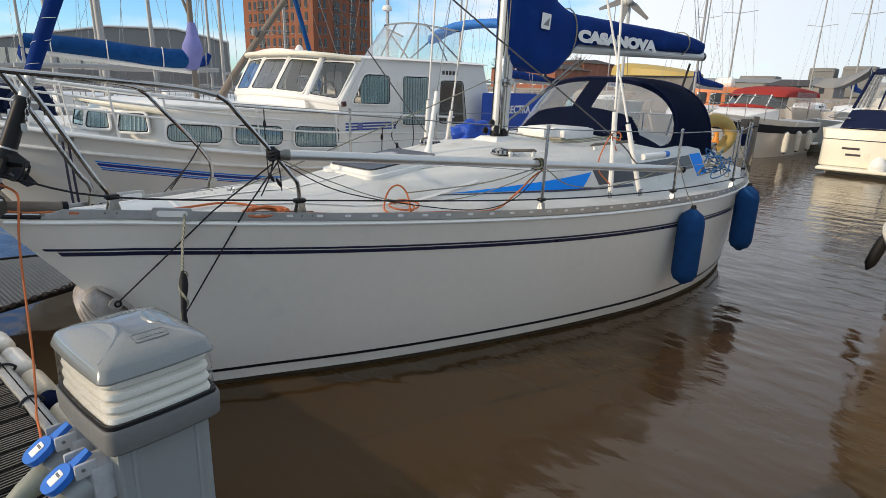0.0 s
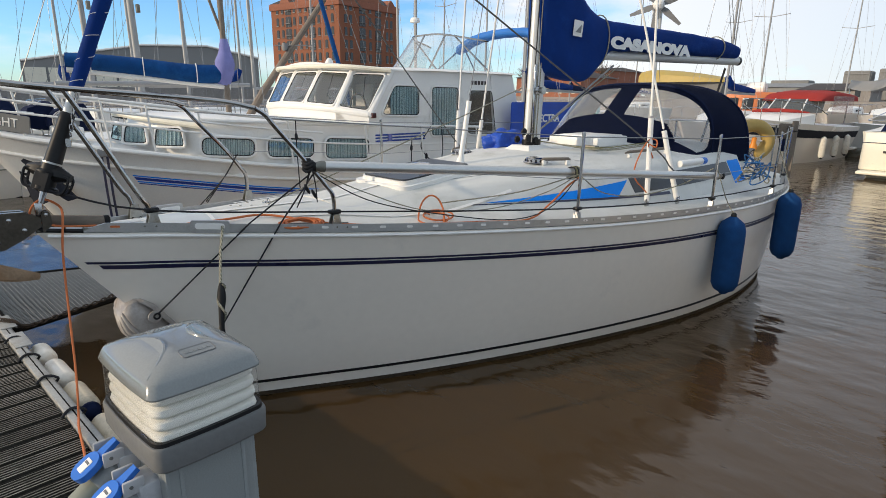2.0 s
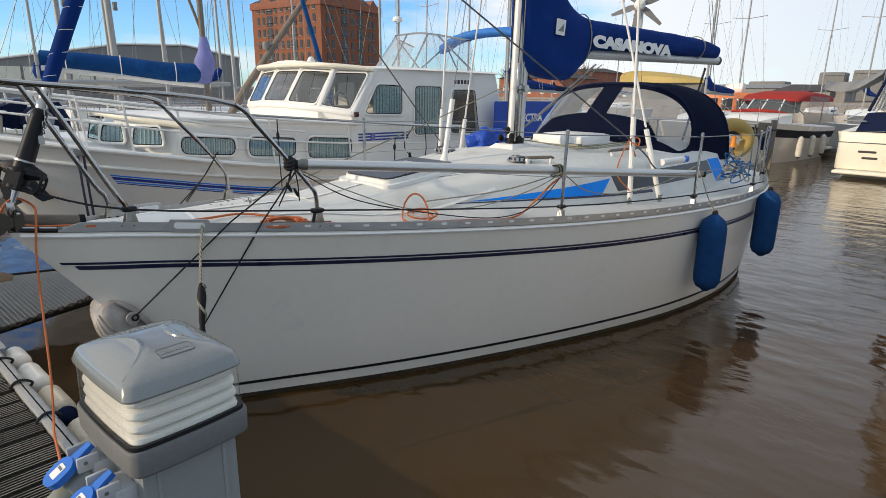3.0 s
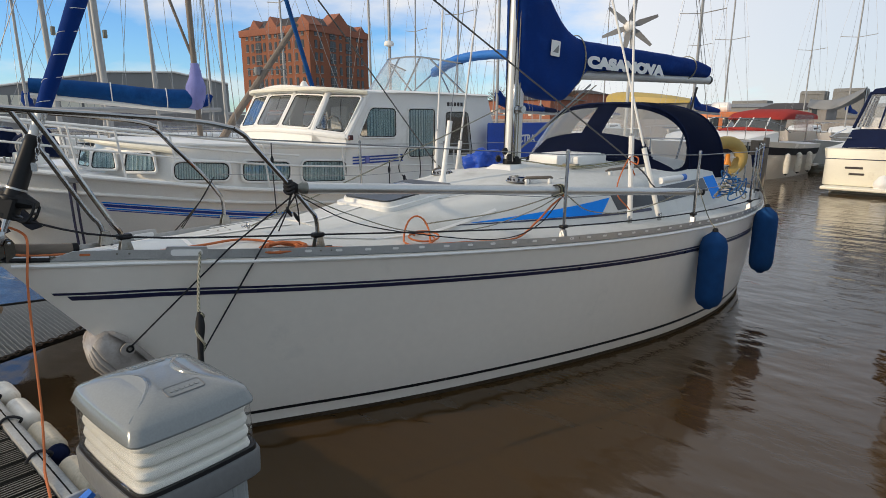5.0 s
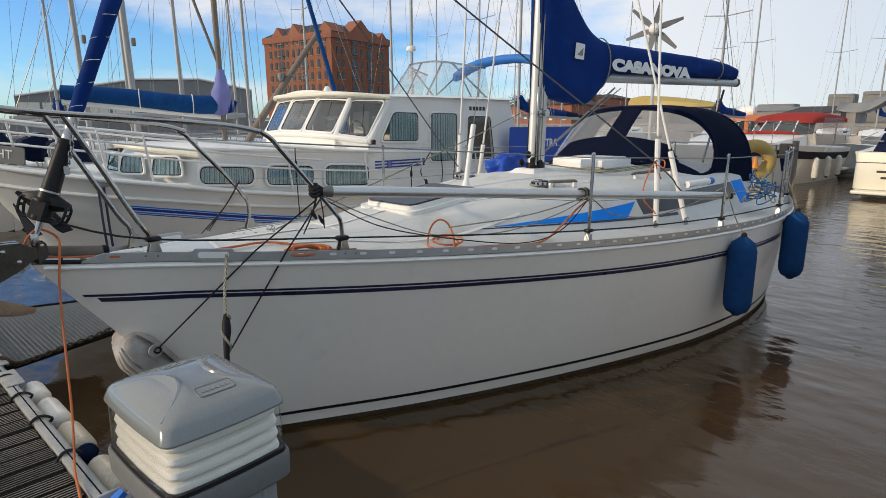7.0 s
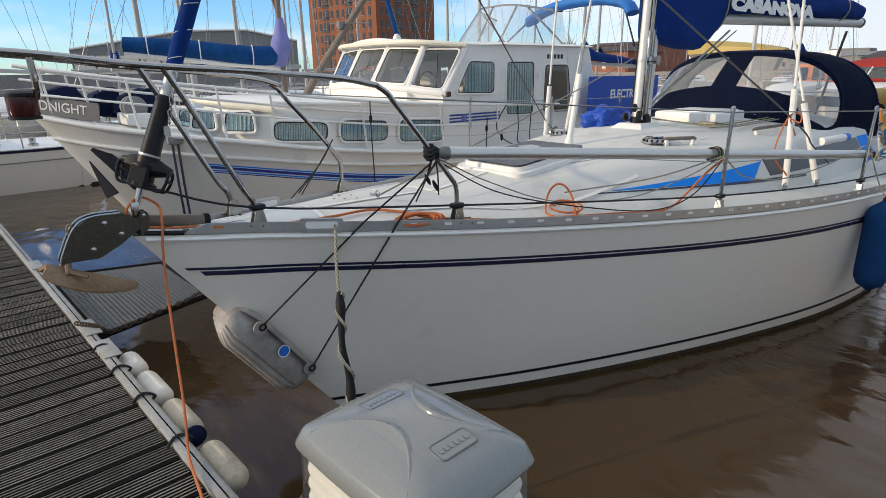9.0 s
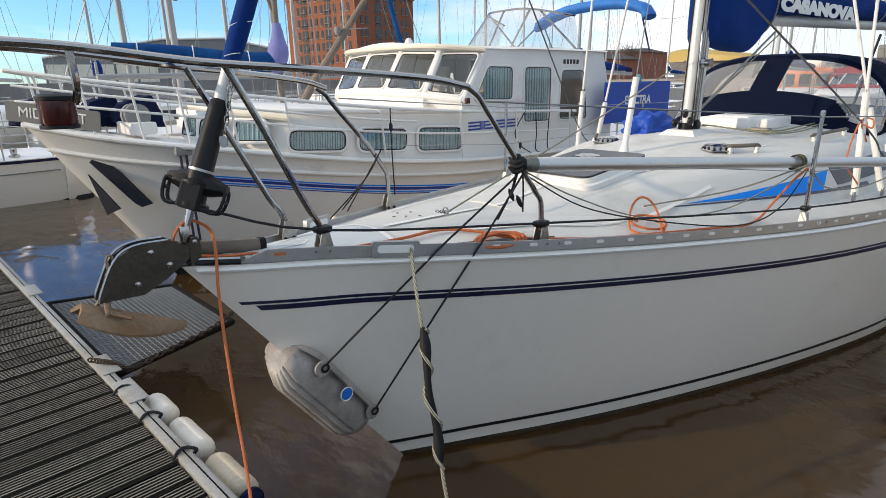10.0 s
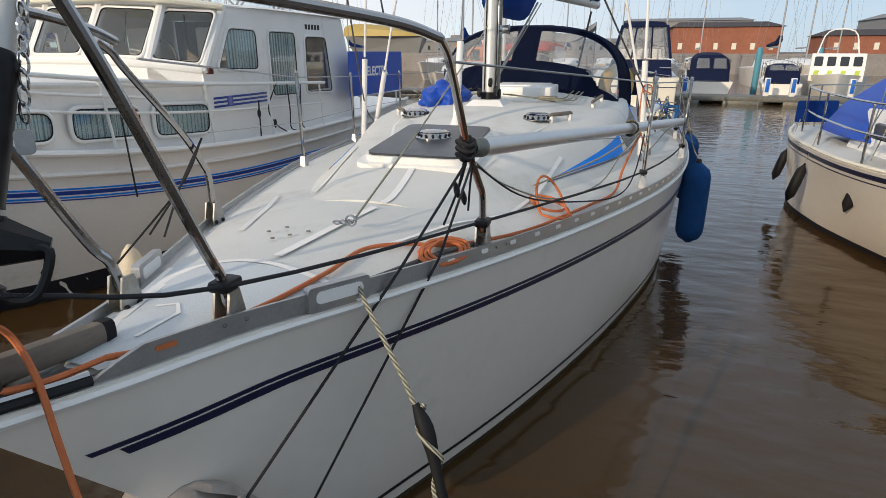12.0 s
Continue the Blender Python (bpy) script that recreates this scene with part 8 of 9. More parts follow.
    mast_rig(t, Matrix.Translation((4.45, 2.2, 0)), 2.6, 9.5, L=6.0, z0=1.1, boom=2.6, cover=None)
    t.location.x += 0.17
    t.location.y += 0.90
    for x, y, z in ((3.08, 6.95, 0.57), (3.25, 8.45, 0.53), (3.37, 6.02, 0.70)):
        f = thing("dark_fender", (x, y, z - 0.22), "dark grey pointed fender hanging on the berthed yacht", "fender", "dark fenders")
        tl = Matrix.Translation((x, y, z)) @ Matrix.Rotation(radians(14), 4, "Y")
        part("body", lathe([(0.008, 0.24), (0.022, 0.20), (0.055, 0.15), (0.060, 0.0), (0.055, -0.15), (0.025, -0.20), (0.008, -0.23)], 14, tl), RUBBER, f)
        part("lanyard", rod((x + 0.05, y, z + 0.22), (x + 0.14, y, z + 0.62), 0.006, 5), GREYROPE, f)


def build_cream_yacht():
    """A cream motor yacht seen from its transom, with a tall canopy of clear panels."""
    t = thing("motor_yacht", (1.15, 23.3, 0), "cream motor yacht with a tall navy canopy of clear panels", "motor yacht")
    M = Matrix.Translation((1.15, 27.3, 0)) @ Matrix.Rotation(radians(180), 4, "Z")
    simple_hull(8.0, 2.7, 1.25, CREAM, t, M, flare=0.8, stern=0.97, z_bow=0.4)
    x0, x1, y0 = -0.12, 2.42, 19.3
    part("transom", box((1.15, y0 - 0.02, 0.72), (2.5, 0.12, 1.04), 0.05), CREAM, t, "cream transom")
    part("transom_line", box((1.15, y0 - 0.083, 0.96), (2.5, 0.012, 0.025), 0.003), NAVY, t)
    part("bathing_platform", box((1.15, y0 - 0.30, 0.16), (2.4, 0.55, 0.09), 0.03), CREAM, t)
    for k, (x, z, w) in enumerate(((0.62, 0.72, 0.42), (0.70, 0.55, 0.36))):
        part("name_bar", box((x, y0 - 0.085, z), (w, 0.012, 0.06), 0.004), SLATE, t, "dark script reduced to a bar")
    ld = part("boarding_ladder", rod((1.55, y0 - 0.13, 0.2), (1.55, y0 - 0.11, 1.05), 0.018, 6), STEEL, t, "steel boarding ladder")
    part("ladder_rail", rod((1.85, y0 - 0.13, 0.2), (1.85, y0 - 0.11, 1.05), 0.018, 6), STEEL, ld)
    for z in (0.35, 0.55, 0.75, 0.95):
        part("rung", rod((1.55, y0 - 0.13, z), (1.85, y0 - 0.13, z), 0.014, 6), STEEL, ld)
    part("round_fender", lathe([(0.02, 0.26), (0.10, 0.22), (0.20, 0.08), (0.22, -0.03), (0.17, -0.16), (0.05, -0.22)], 18, Matrix.Translation((1.35, y0 - 0.32, 0.32))), WHITE, t, "round white fender")
    part("lower_canvas", loft([[(0.22, y0 + 0.05, 1.22), (2.25, y0 + 0.05, 1.22), (2.25, 21.6, 1.22), (0.22, 21.6, 1.22)], [(0.38, y0 + 0.40, 1.76), (2.18, y0 + 0.40, 1.76), (2.18, 21.6, 1.76), (0.38, 21.6, 1.76)]]), NAVY_CLOTH, t, "navy canvas lower panels")
    corners = [(0.40, y0 + 0.42), (2.16, y0 + 0.42), (2.14, 21.8), (0.42, 21.8)]
    top = [(0.62, y0 + 0.95), (2.0, y0 + 0.95), (1.98, 21.7), (0.64, 21.7)]
    roof = part("canopy_roof", loft([[(x, y, 2.80) for x, y in top], [(1.15 + (x - 1.15) * 0.9, 20.9 + (y - 20.9) * 0.9, 2.90) for x, y in top], [(1.15 + (x - 1.15) * 0.4, 20.9 + (y - 20.9) * 0.6, 2.95) for x, y in top]]), NAVY_CLOTH, t, "navy canvas canopy roof", 60)
    for (ax_, ay), (bx, by), (cx_, cy_), (dx, dy) in zip(corners, corners[1:] + corners[:1], top[1:] + top[:1], top):
        pn = part("clear_panel", loft([[(ax_, ay, 1.82), (bx, by, 1.82)], [(dx, dy, 2.80), (cx_, cy_, 2.80)]], caps=False, close=False), CLEAR, roof, "clear vinyl panel")
        pn.visible_shadow = False
        for f in (0.0, 0.33, 0.67):
            a, b = Vector((ax_, ay, 1.82)).lerp(Vector((bx, by, 1.82)), f), Vector((dx, dy, 2.80)).lerp(Vector((cx_, cy_, 2.80)), f)
            part("panel_seam", tube([a, b], 0.045 if f == 0 else 0.025, 6), NAVY_CLOTH, pn)
        part("panel_seam", tube([(dx, dy, 2.78), (cx_, cy_, 2.78)], 0.05, 6), NAVY_CLOTH, pn)
    part("fore_house", loft([[(0.2, 21.7, 1.2), (2.1, 21.7, 1.2), (1.9, 24.5, 1.2), (0.4, 24.5, 1.2)], [(0.35, 21.9, 2.1), (1.95, 21.9, 2.1), (1.7, 23.6, 2.0), (0.6, 23.6, 2.0)]]), WHITE, t, "white forward saloon")
    for sg in (1, -1):
        part("stern_rail", tube(cat([(1.15 + sg * 1.2, 21.5, 1.75), (1.15 + sg * 1.25, 19.9, 1.6), (1.15 + sg * 1.2, y0 + 0.05, 1.55), (1.15 + sg * 0.7, y0 + 0.03, 1.55)], 5), 0.016, 6), STEEL, t)
    t.location.x += 0.20


def build_other_boats():
    # behind the cruiser: boats whose covers, masts and spars show over its roof
    far_yacht(-12.2, 6.6, 178, 9.5, 12.5, cover=None, boom=3.2, lab="white yacht behind the cruiser with bare boom")
    y2 = thing("covered_boom_yacht", (-8.9, 3.6, 0), "sailing yacht with a long blue boom cover and lilac mast cover", "sailing yacht")
    M = Matrix.Translation((-8.95, 6.7, 0)) @ Matrix.Rotation(radians(190), 4, "Z") @ Matrix.Translation((0, -4.5, 0))
    simple_hull(9, 2.9, 1.1, WHITE, y2, M, boot=(0.35, 0.2, NAVY))
    part("coachroof", loft([[M @ Vector(p) for p in ((w, yy, 1.0), (w * 0.9, yy, z), (-w * 0.9, yy, z), (-w, yy, 1.0))] for yy, w, z in ((2.2, 0.5, 1.2), (3.2, 0.85, 1.5), (6.2, 0.9, 1.55))], close=False), WHITE, y2)
    a, b = Vector((-8.32, 4.9, 2.40)), Vector((-9.25, 2.2, 2.66))
    ms = part("mast", tube([(-8.32, 4.83, 1.2), (-8.28, 4.80, 11.5)], 0.056, 12), WOOD, y2, "varnished wooden mast")
    part("boom", tube([a - Vector((0, 0, 0.19)), b - Vector((0, 0, 0.17))], 0.055, 8), WHITE, ms)
    part("boom_cover", tube(cat([a + Vector((0, 0.05, 0.06)), a.lerp(b, 0.25), a.lerp(b, 0.6) + Vector((0, 0, 0.02)), b], 6), [0.12, 0.16, 0.18, 0.19, 0.19, 0.185, 0.18, 0.18, 0.175, 0.17, 0.17, 0.165, 0.165, 0.16, 0.16, 0.155, 0.15, 0.14, 0.13], 14), BOOM_CLOTH, ms, "royal blue boom cover")
    part("mast_cover", tube(cat([(-8.32, 4.84, 3.15), (-8.32, 4.84, 2.84), (-8.34, 4.82, 2.58), (-8.38, 4.78, 2.26)], 5), [0.075, 0.08, 0.10, 0.11, 0.12, 0.14, 0.16, 0.18, 0.19, 0.19, 0.19, 0.19, 0.18, 0.17, 0.15, 0.12], 14), LILAC, ms, "faded lilac mast cover")
    for f in (0.22, 0.55, 0.86):
        o = a.lerp(b, f) + Vector((0, 0, 0.01))
        part("cover_tie", tube([o + Vector((0.185 * math.cos(q) * 0.95, -0.185 * math.cos(q) * 0.30, 0.19 * math.sin(q))) for q in np.linspace(0, 2 * math.pi, 21)[:-1]], 0.010, 5, closed=True), WHITE, ms, "white cover tie")
    part("gaff", tube([(-8.30, 4.82, 3.2), (-8.9, 4.0, 6.5)], 0.030, 8), WOOD, ms)
    for p, q in (((-8.2, 5.0, 11.3), (-9.2, 1.0, 1.2)), ((-8.2, 5.0, 11.3), (-7.4, 5.2, 1.2)), ((-8.2, 5.0, 11.3), (-9.0, 5.4, 1.2)), ((-8.2, 5.0, 10.3), (-7.6, 8.5, 1.2))):
        part("stay", rod(p, q, 0.008, 5), WIRE, ms)
    for x, y, r in ((-14.92, 4.0, 0.075), (-14.6, 5.14, 0.095)):
        tm = thing("tall_mast", (x, y, 0.6), "stout pale grey mast standing behind the boom cover", "mast", "stout masts")
        part("spar", tube([(x, y, 0.6), (x - 0.12, y - 0.15, 13.0)], [r, r * 0.8], 12), FARMAST, tm)
        part("fitting", box((x + 0.10, y + 0.10, 4.3), (0.10, 0.10, 0.22), 0.02), GALV, tm)
        part("hull_step", box((x, y, 0.45), (1.6, 5.0, 1.0), 0.15), GREYWHITE, tm, "grey deck house under the mast")
    # brown raking derrick and its lamp
    dk = thing("wooden_derrick", (-8.95, 5.9, 0.5), "brown raking wooden spar on a moored barge", "derrick")
    part("spar", tube([(-9.3, 5.35, 1.0), (-8.93, 5.93, 2.11), (-8.19, 7.18, 4.14)], [0.09, 0.085, 0.06], 10), WOOD, dk)
    part("deck_lamp", lathe([(0.05, -0.08), (0.08, 0.0), (0.06, 0.08)], 12, Matrix.Translation((-8.62, 6.38, 3.1))), SHED, dk)
    part("cross_arm", rod((-8.75, 6.2, 3.13), (-8.25, 6.9, 3.15), 0.012, 6), WIRE, dk)
    bg = thing("barge", (-10.5, 7.5, 0), "low dark barge hull under the derrick", "barge")
    simple_hull(12, 3.6, 0.9, ANTIFOUL, bg, Matrix.Translation((-11.0, 8.5, 0)) @ Matrix.Rotation(radians(150), 4, "Z") @ Matrix.Translation((0, -6, 0)))
    # blue covered forestay over the wheelhouse
    fs = thing("furled_headsail", (-6.3, 6.4, 1.2), "furled headsail in a blue cover on a stay", "furled sail")
    part("furled_sail", tube([(-6.22, 6.62, 1.3), (-6.42, 6.26, 2.82), (-6.62, 5.95, 4.25), (-7.5, 4.6, 10.5)], [0.04, 0.045, 0.04, 0.025], 10), BOOM_CLOTH, fs)
    # masts further off
    for x, y, hd, L, h, cov in ((-15.9, 4.9, 175, 6, 12.5, None), (-11.9, 5.0, 185, 5.5, 13.5, None), (-18, 9, 170, 9, 12, BLUE_CLOTH), (-13.5, 13, 178, 9, 12, BLUE_CLOTH), (-21, 14, 180, 10, 13, None),
                                (-8.5, 15.5, 5, 9, 12, BLUE_CLOTH), (-11.0, 20, 0, 10, 13, NAVY_CLOTH), (-5.5, 24.5, 0, 9, 11, BLUE_CLOTH), (-16, 22, 2, 9.5, 12.5, None), (-23, 26, 0, 10, 13, BLUE_CLOTH), (-8.0, 36, 0, 9, 11.5, None), (-0.2, 44, 0, 10, 13, None),
                                (-18.5, 33, 0, 9, 12, NAVY_CLOTH), (-3, 42, 0, 9, 12, BLUE_CLOTH), (3.5, 46, 0, 9, 12, None), (9.5, 40, 0, 9, 12, NAVY_CLOTH), (-13, 45, 0, 10, 13, None), (-28, 40, 0, 9, 12, None), (-22, 48, 0, 9, 12, BLUE_CLOTH), (12.5, 46, 0, 9, 12, None), (-17.5, 1.0, 60, 8, 11, None), (-20.5, 4.5, 75, 8, 11, BLUE_CLOTH), (16, 52, 0, 9, 12, None), (20, 44, 0, 9, 12, NAVY_CLOTH), (24, 50, 0, 9, 12, None), (0.5, 50, 0, 9, 13, None), (-6.5, 48, 0, 9, 12, None), (6.5, 52, 0, 9, 12.5, None)):
        far_yacht(x, y, hd, L, h, cover=cov, boom=3.2 if cov else 3.0)
    rc = far_cruiser(-2.75, 22.4, -6, 6.4, 2.6, RED_CLOTH, lab="white sports cruiser with a red canvas hood", band=(0.86, 0.66, ANTIFOUL), fend=((1, 0.45), (1, 0.62), (1, 0.78)), canopy_h=0.62, cabin_h=0.52, open_sides=True)
    RM = Matrix.Translation((-2.75, 22.4, 0)) @ Matrix.Rotation(radians(-6), 4, "Z") @ Matrix.Translation((0, -3.2, 0))
    part("folded_cover", tube([RM @ Vector(p) for p in ((-0.9, 2.45, 1.66), (-0.55, 2.25, 1.70), (0.1, 2.20, 1.72), (0.6, 2.3, 1.70), (0.9, 2.5, 1.66))], [0.03, 0.06, 0.065, 0.05, 0.02], 8), RED_CLOTH, rc, "red cover folded on the foredeck")
    build_cream_yacht()
    # pale awning tented over a boat beyond
    aw = thing("boat_awning", (-1.5, 28.6, 0.3), "pale tented canvas awning over a moored boat", "awning")
    simple_hull(6.5, 2.3, 1.0, GREYWHITE, aw, Matrix.Translation((-1.4, 25.6, 0)) @ Matrix.Rotation(radians(6), 4, "Z"))
    rings = []
    for f in np.linspace(0, 1, 9):
        x = -2.35 + 1.9 * f
        sag = 0.22 * math.sin(math.pi * f)
        rings.append([(x, 28.0 - 0.1 * f, 2.55 + 0.55 * f - sag * 1.6), (x, 28.5, 2.85 + 0.45 * f - sag), (x, 29.2, 2.55 + 0.45 * f - sag * 1.4), (x, 29.2, 2.53 + 0.45 * f - sag * 1.4), (x, 28.5, 2.83 + 0.45 * f - sag), (x, 28.0 - 0.1 * f, 2.53 + 0.55 * f - sag * 1.6)])
    part("awning_cloth", loft(rings), SHED, aw, "pale grey canvas", 60)
    for x, z in ((-2.35, 2.85), (-0.45, 3.3)):
        part("awning_pole", rod((x, 28.5, 0.6), (x, 28.5, z), 0.03, 6), STEEL, aw)
    far_cruiser(4.6, 30.6, 180, 5.6, 1.95, NAVY_CLOTH, lab="small white cabin cruiser with a navy canopy", canopy_h=0.75, cabin_h=0.42, F=0.78)
    far_cruiser(7.75, 30.0, 172, 4.2, 1.6, NAVY_CLOTH, lab="small open motor boat with a folded dark hood", canopy_h=0.2, cabin_h=0.3, F=0.72)
    # work boat with lime flashes
    w = thing("work_boat", (10.25, 31.2, 0), "white work boat with lime flashes and raked windows", "work boat")
    M = Matrix.Translation((10.25, 31.2, 0)) @ Matrix.Rotation(radians(-14), 4, "Z") @ Matrix.Translation((0, -3.5, 0))
    simple_hull(7, 2.8, 0.9, WHITE, w, M)
    part("cabin", loft([[M @ Vector(p) for p in ((-1.0, y0, z), (1.0, y0, z), (1.0, y1, z), (-1.0, y1, z))] for y0, y1, z in ((1.6, 5.0, 0.8), (1.6, 5.0, 1.3), (2.0, 4.9, 1.95))]), WHITE, w, "white cabin")
    for i in range(4):
        part("front_window", slab(rounded(0.32, 0.46, 0.05), 0.015, axes(M @ Vector((-0.72 + 0.48 * i, 1.80, 1.62)), M.to_3x3() @ Vector((1, 0, 0)), M.to_3x3() @ Vector((0, 0.4, 0.65)))), WINDOWDARK, w)
    for i in range(4):
        part("lime_flash", slab([(-0.1, -0.2), (0.08, -0.2), (0.16, 0.2), (-0.02, 0.2)], 0.012, axes(M @ Vector((-0.8 + 0.5 * i, 1.575, 1.05)), M.to_3x3() @ Vector((1, 0, 0)), (0, 0, 1))), LIME, w)
    part("mast_frame", tube(cat([M @ Vector(p) for p in ((-0.8, 3.6, 1.95), (-0.5, 3.9, 2.9), (0.5, 3.9, 2.9), (0.8, 3.6, 1.95))], 4), 0.03, 6), WHITE, w)
    # orange-cabined boat and yellow barge
    o = thing("orange_cabin_boat", (-6.1, 28.5, 0), "work boat with an orange cabin", "work boat")
    M = Matrix.Translation((-6.1, 29, 0)) @ Matrix.Rotation(radians(8), 4, "Z") @ Matrix.Translation((0, -4, 0))
    simple_hull(8, 2.8, 1.0, ANTIFOUL, o, M)
    part("cabin", box(M @ Vector((0, 4, 1.6)), (1.9, 3.0, 1.5), 0.08, M.to_3x3().to_4x4()), ORANGECAB, o, "orange cabin")
    for i in range(3):
        part("window", box(M @ Vector((-0.62 + 0.62 * i, 2.48, 1.85)), (0.44, 0.03, 0.5), 0.02, M.to_3x3().to_4x4()), WINDOWDARK, o)
    for i in range(4):
        part("window", box(M @ Vector((0.96, 3.0 + 0.7 * i, 1.85)), (0.03, 0.5, 0.5), 0.02, M.to_3x3().to_4x4()), WINDOWDARK, o)
    part("life_raft", lathe([(0.2, -0.4), (0.25, -0.35), (0.25, 0.35), (0.2, 0.4)], 14, Matrix.Translation(M @ Vector((0, 4, 2.55))) @ Matrix.Rotation(radians(90), 4, "Y")), WHITE, o)
    yb = thing("covered_boat", (-25.5, 64.5, 1.8), "boat laid up on the quay under a yellow cover", "covered boat")
    rings = []
    for f in np.linspace(0, 1, 13):
        w = 0.35 + 1.35 * math.sin(math.pi * (0.12 + 0.76 * f)) ** 0.6
        top = 4.95 - 1.0 * f * f - 0.25 * (1 - math.sin(math.pi * min(1, f * 6 + 0.1) / 2) if f < 0.15 else 0)
        x = -30.3 + 9.7 * f
        rings.append([(x, 64.5 - w, 3.6), (x, 64.5 - w * 0.95, 3.6 + (top - 3.6) * 0.6), (x, 64.5 - w * 0.5, top - 0.05), (x, 64.5, top + 0.05), (x, 64.5 + w * 0.5, top - 0.05), (x, 64.5 + w * 0.95, 3.6 + (top - 3.6) * 0.6), (x, 64.5 + w, 3.6)])
    part("yellow_cover", loft(rings, close=False), YELLOWPAINT, yb, "faded yellow cover", 50)
    part("hull", loft([[(-29.5, 64.1, 1.8), (-21.5, 64.1, 1.8), (-21.5, 64.9, 1.8), (-29.5, 64.9, 1.8)], [(-30.0, 63.2, 3.6), (-20.8, 63.6, 3.6), (-20.8, 65.4, 3.6), (-30.0, 65.8, 3.6)]]), SHED, yb, "grey laid-up hull")


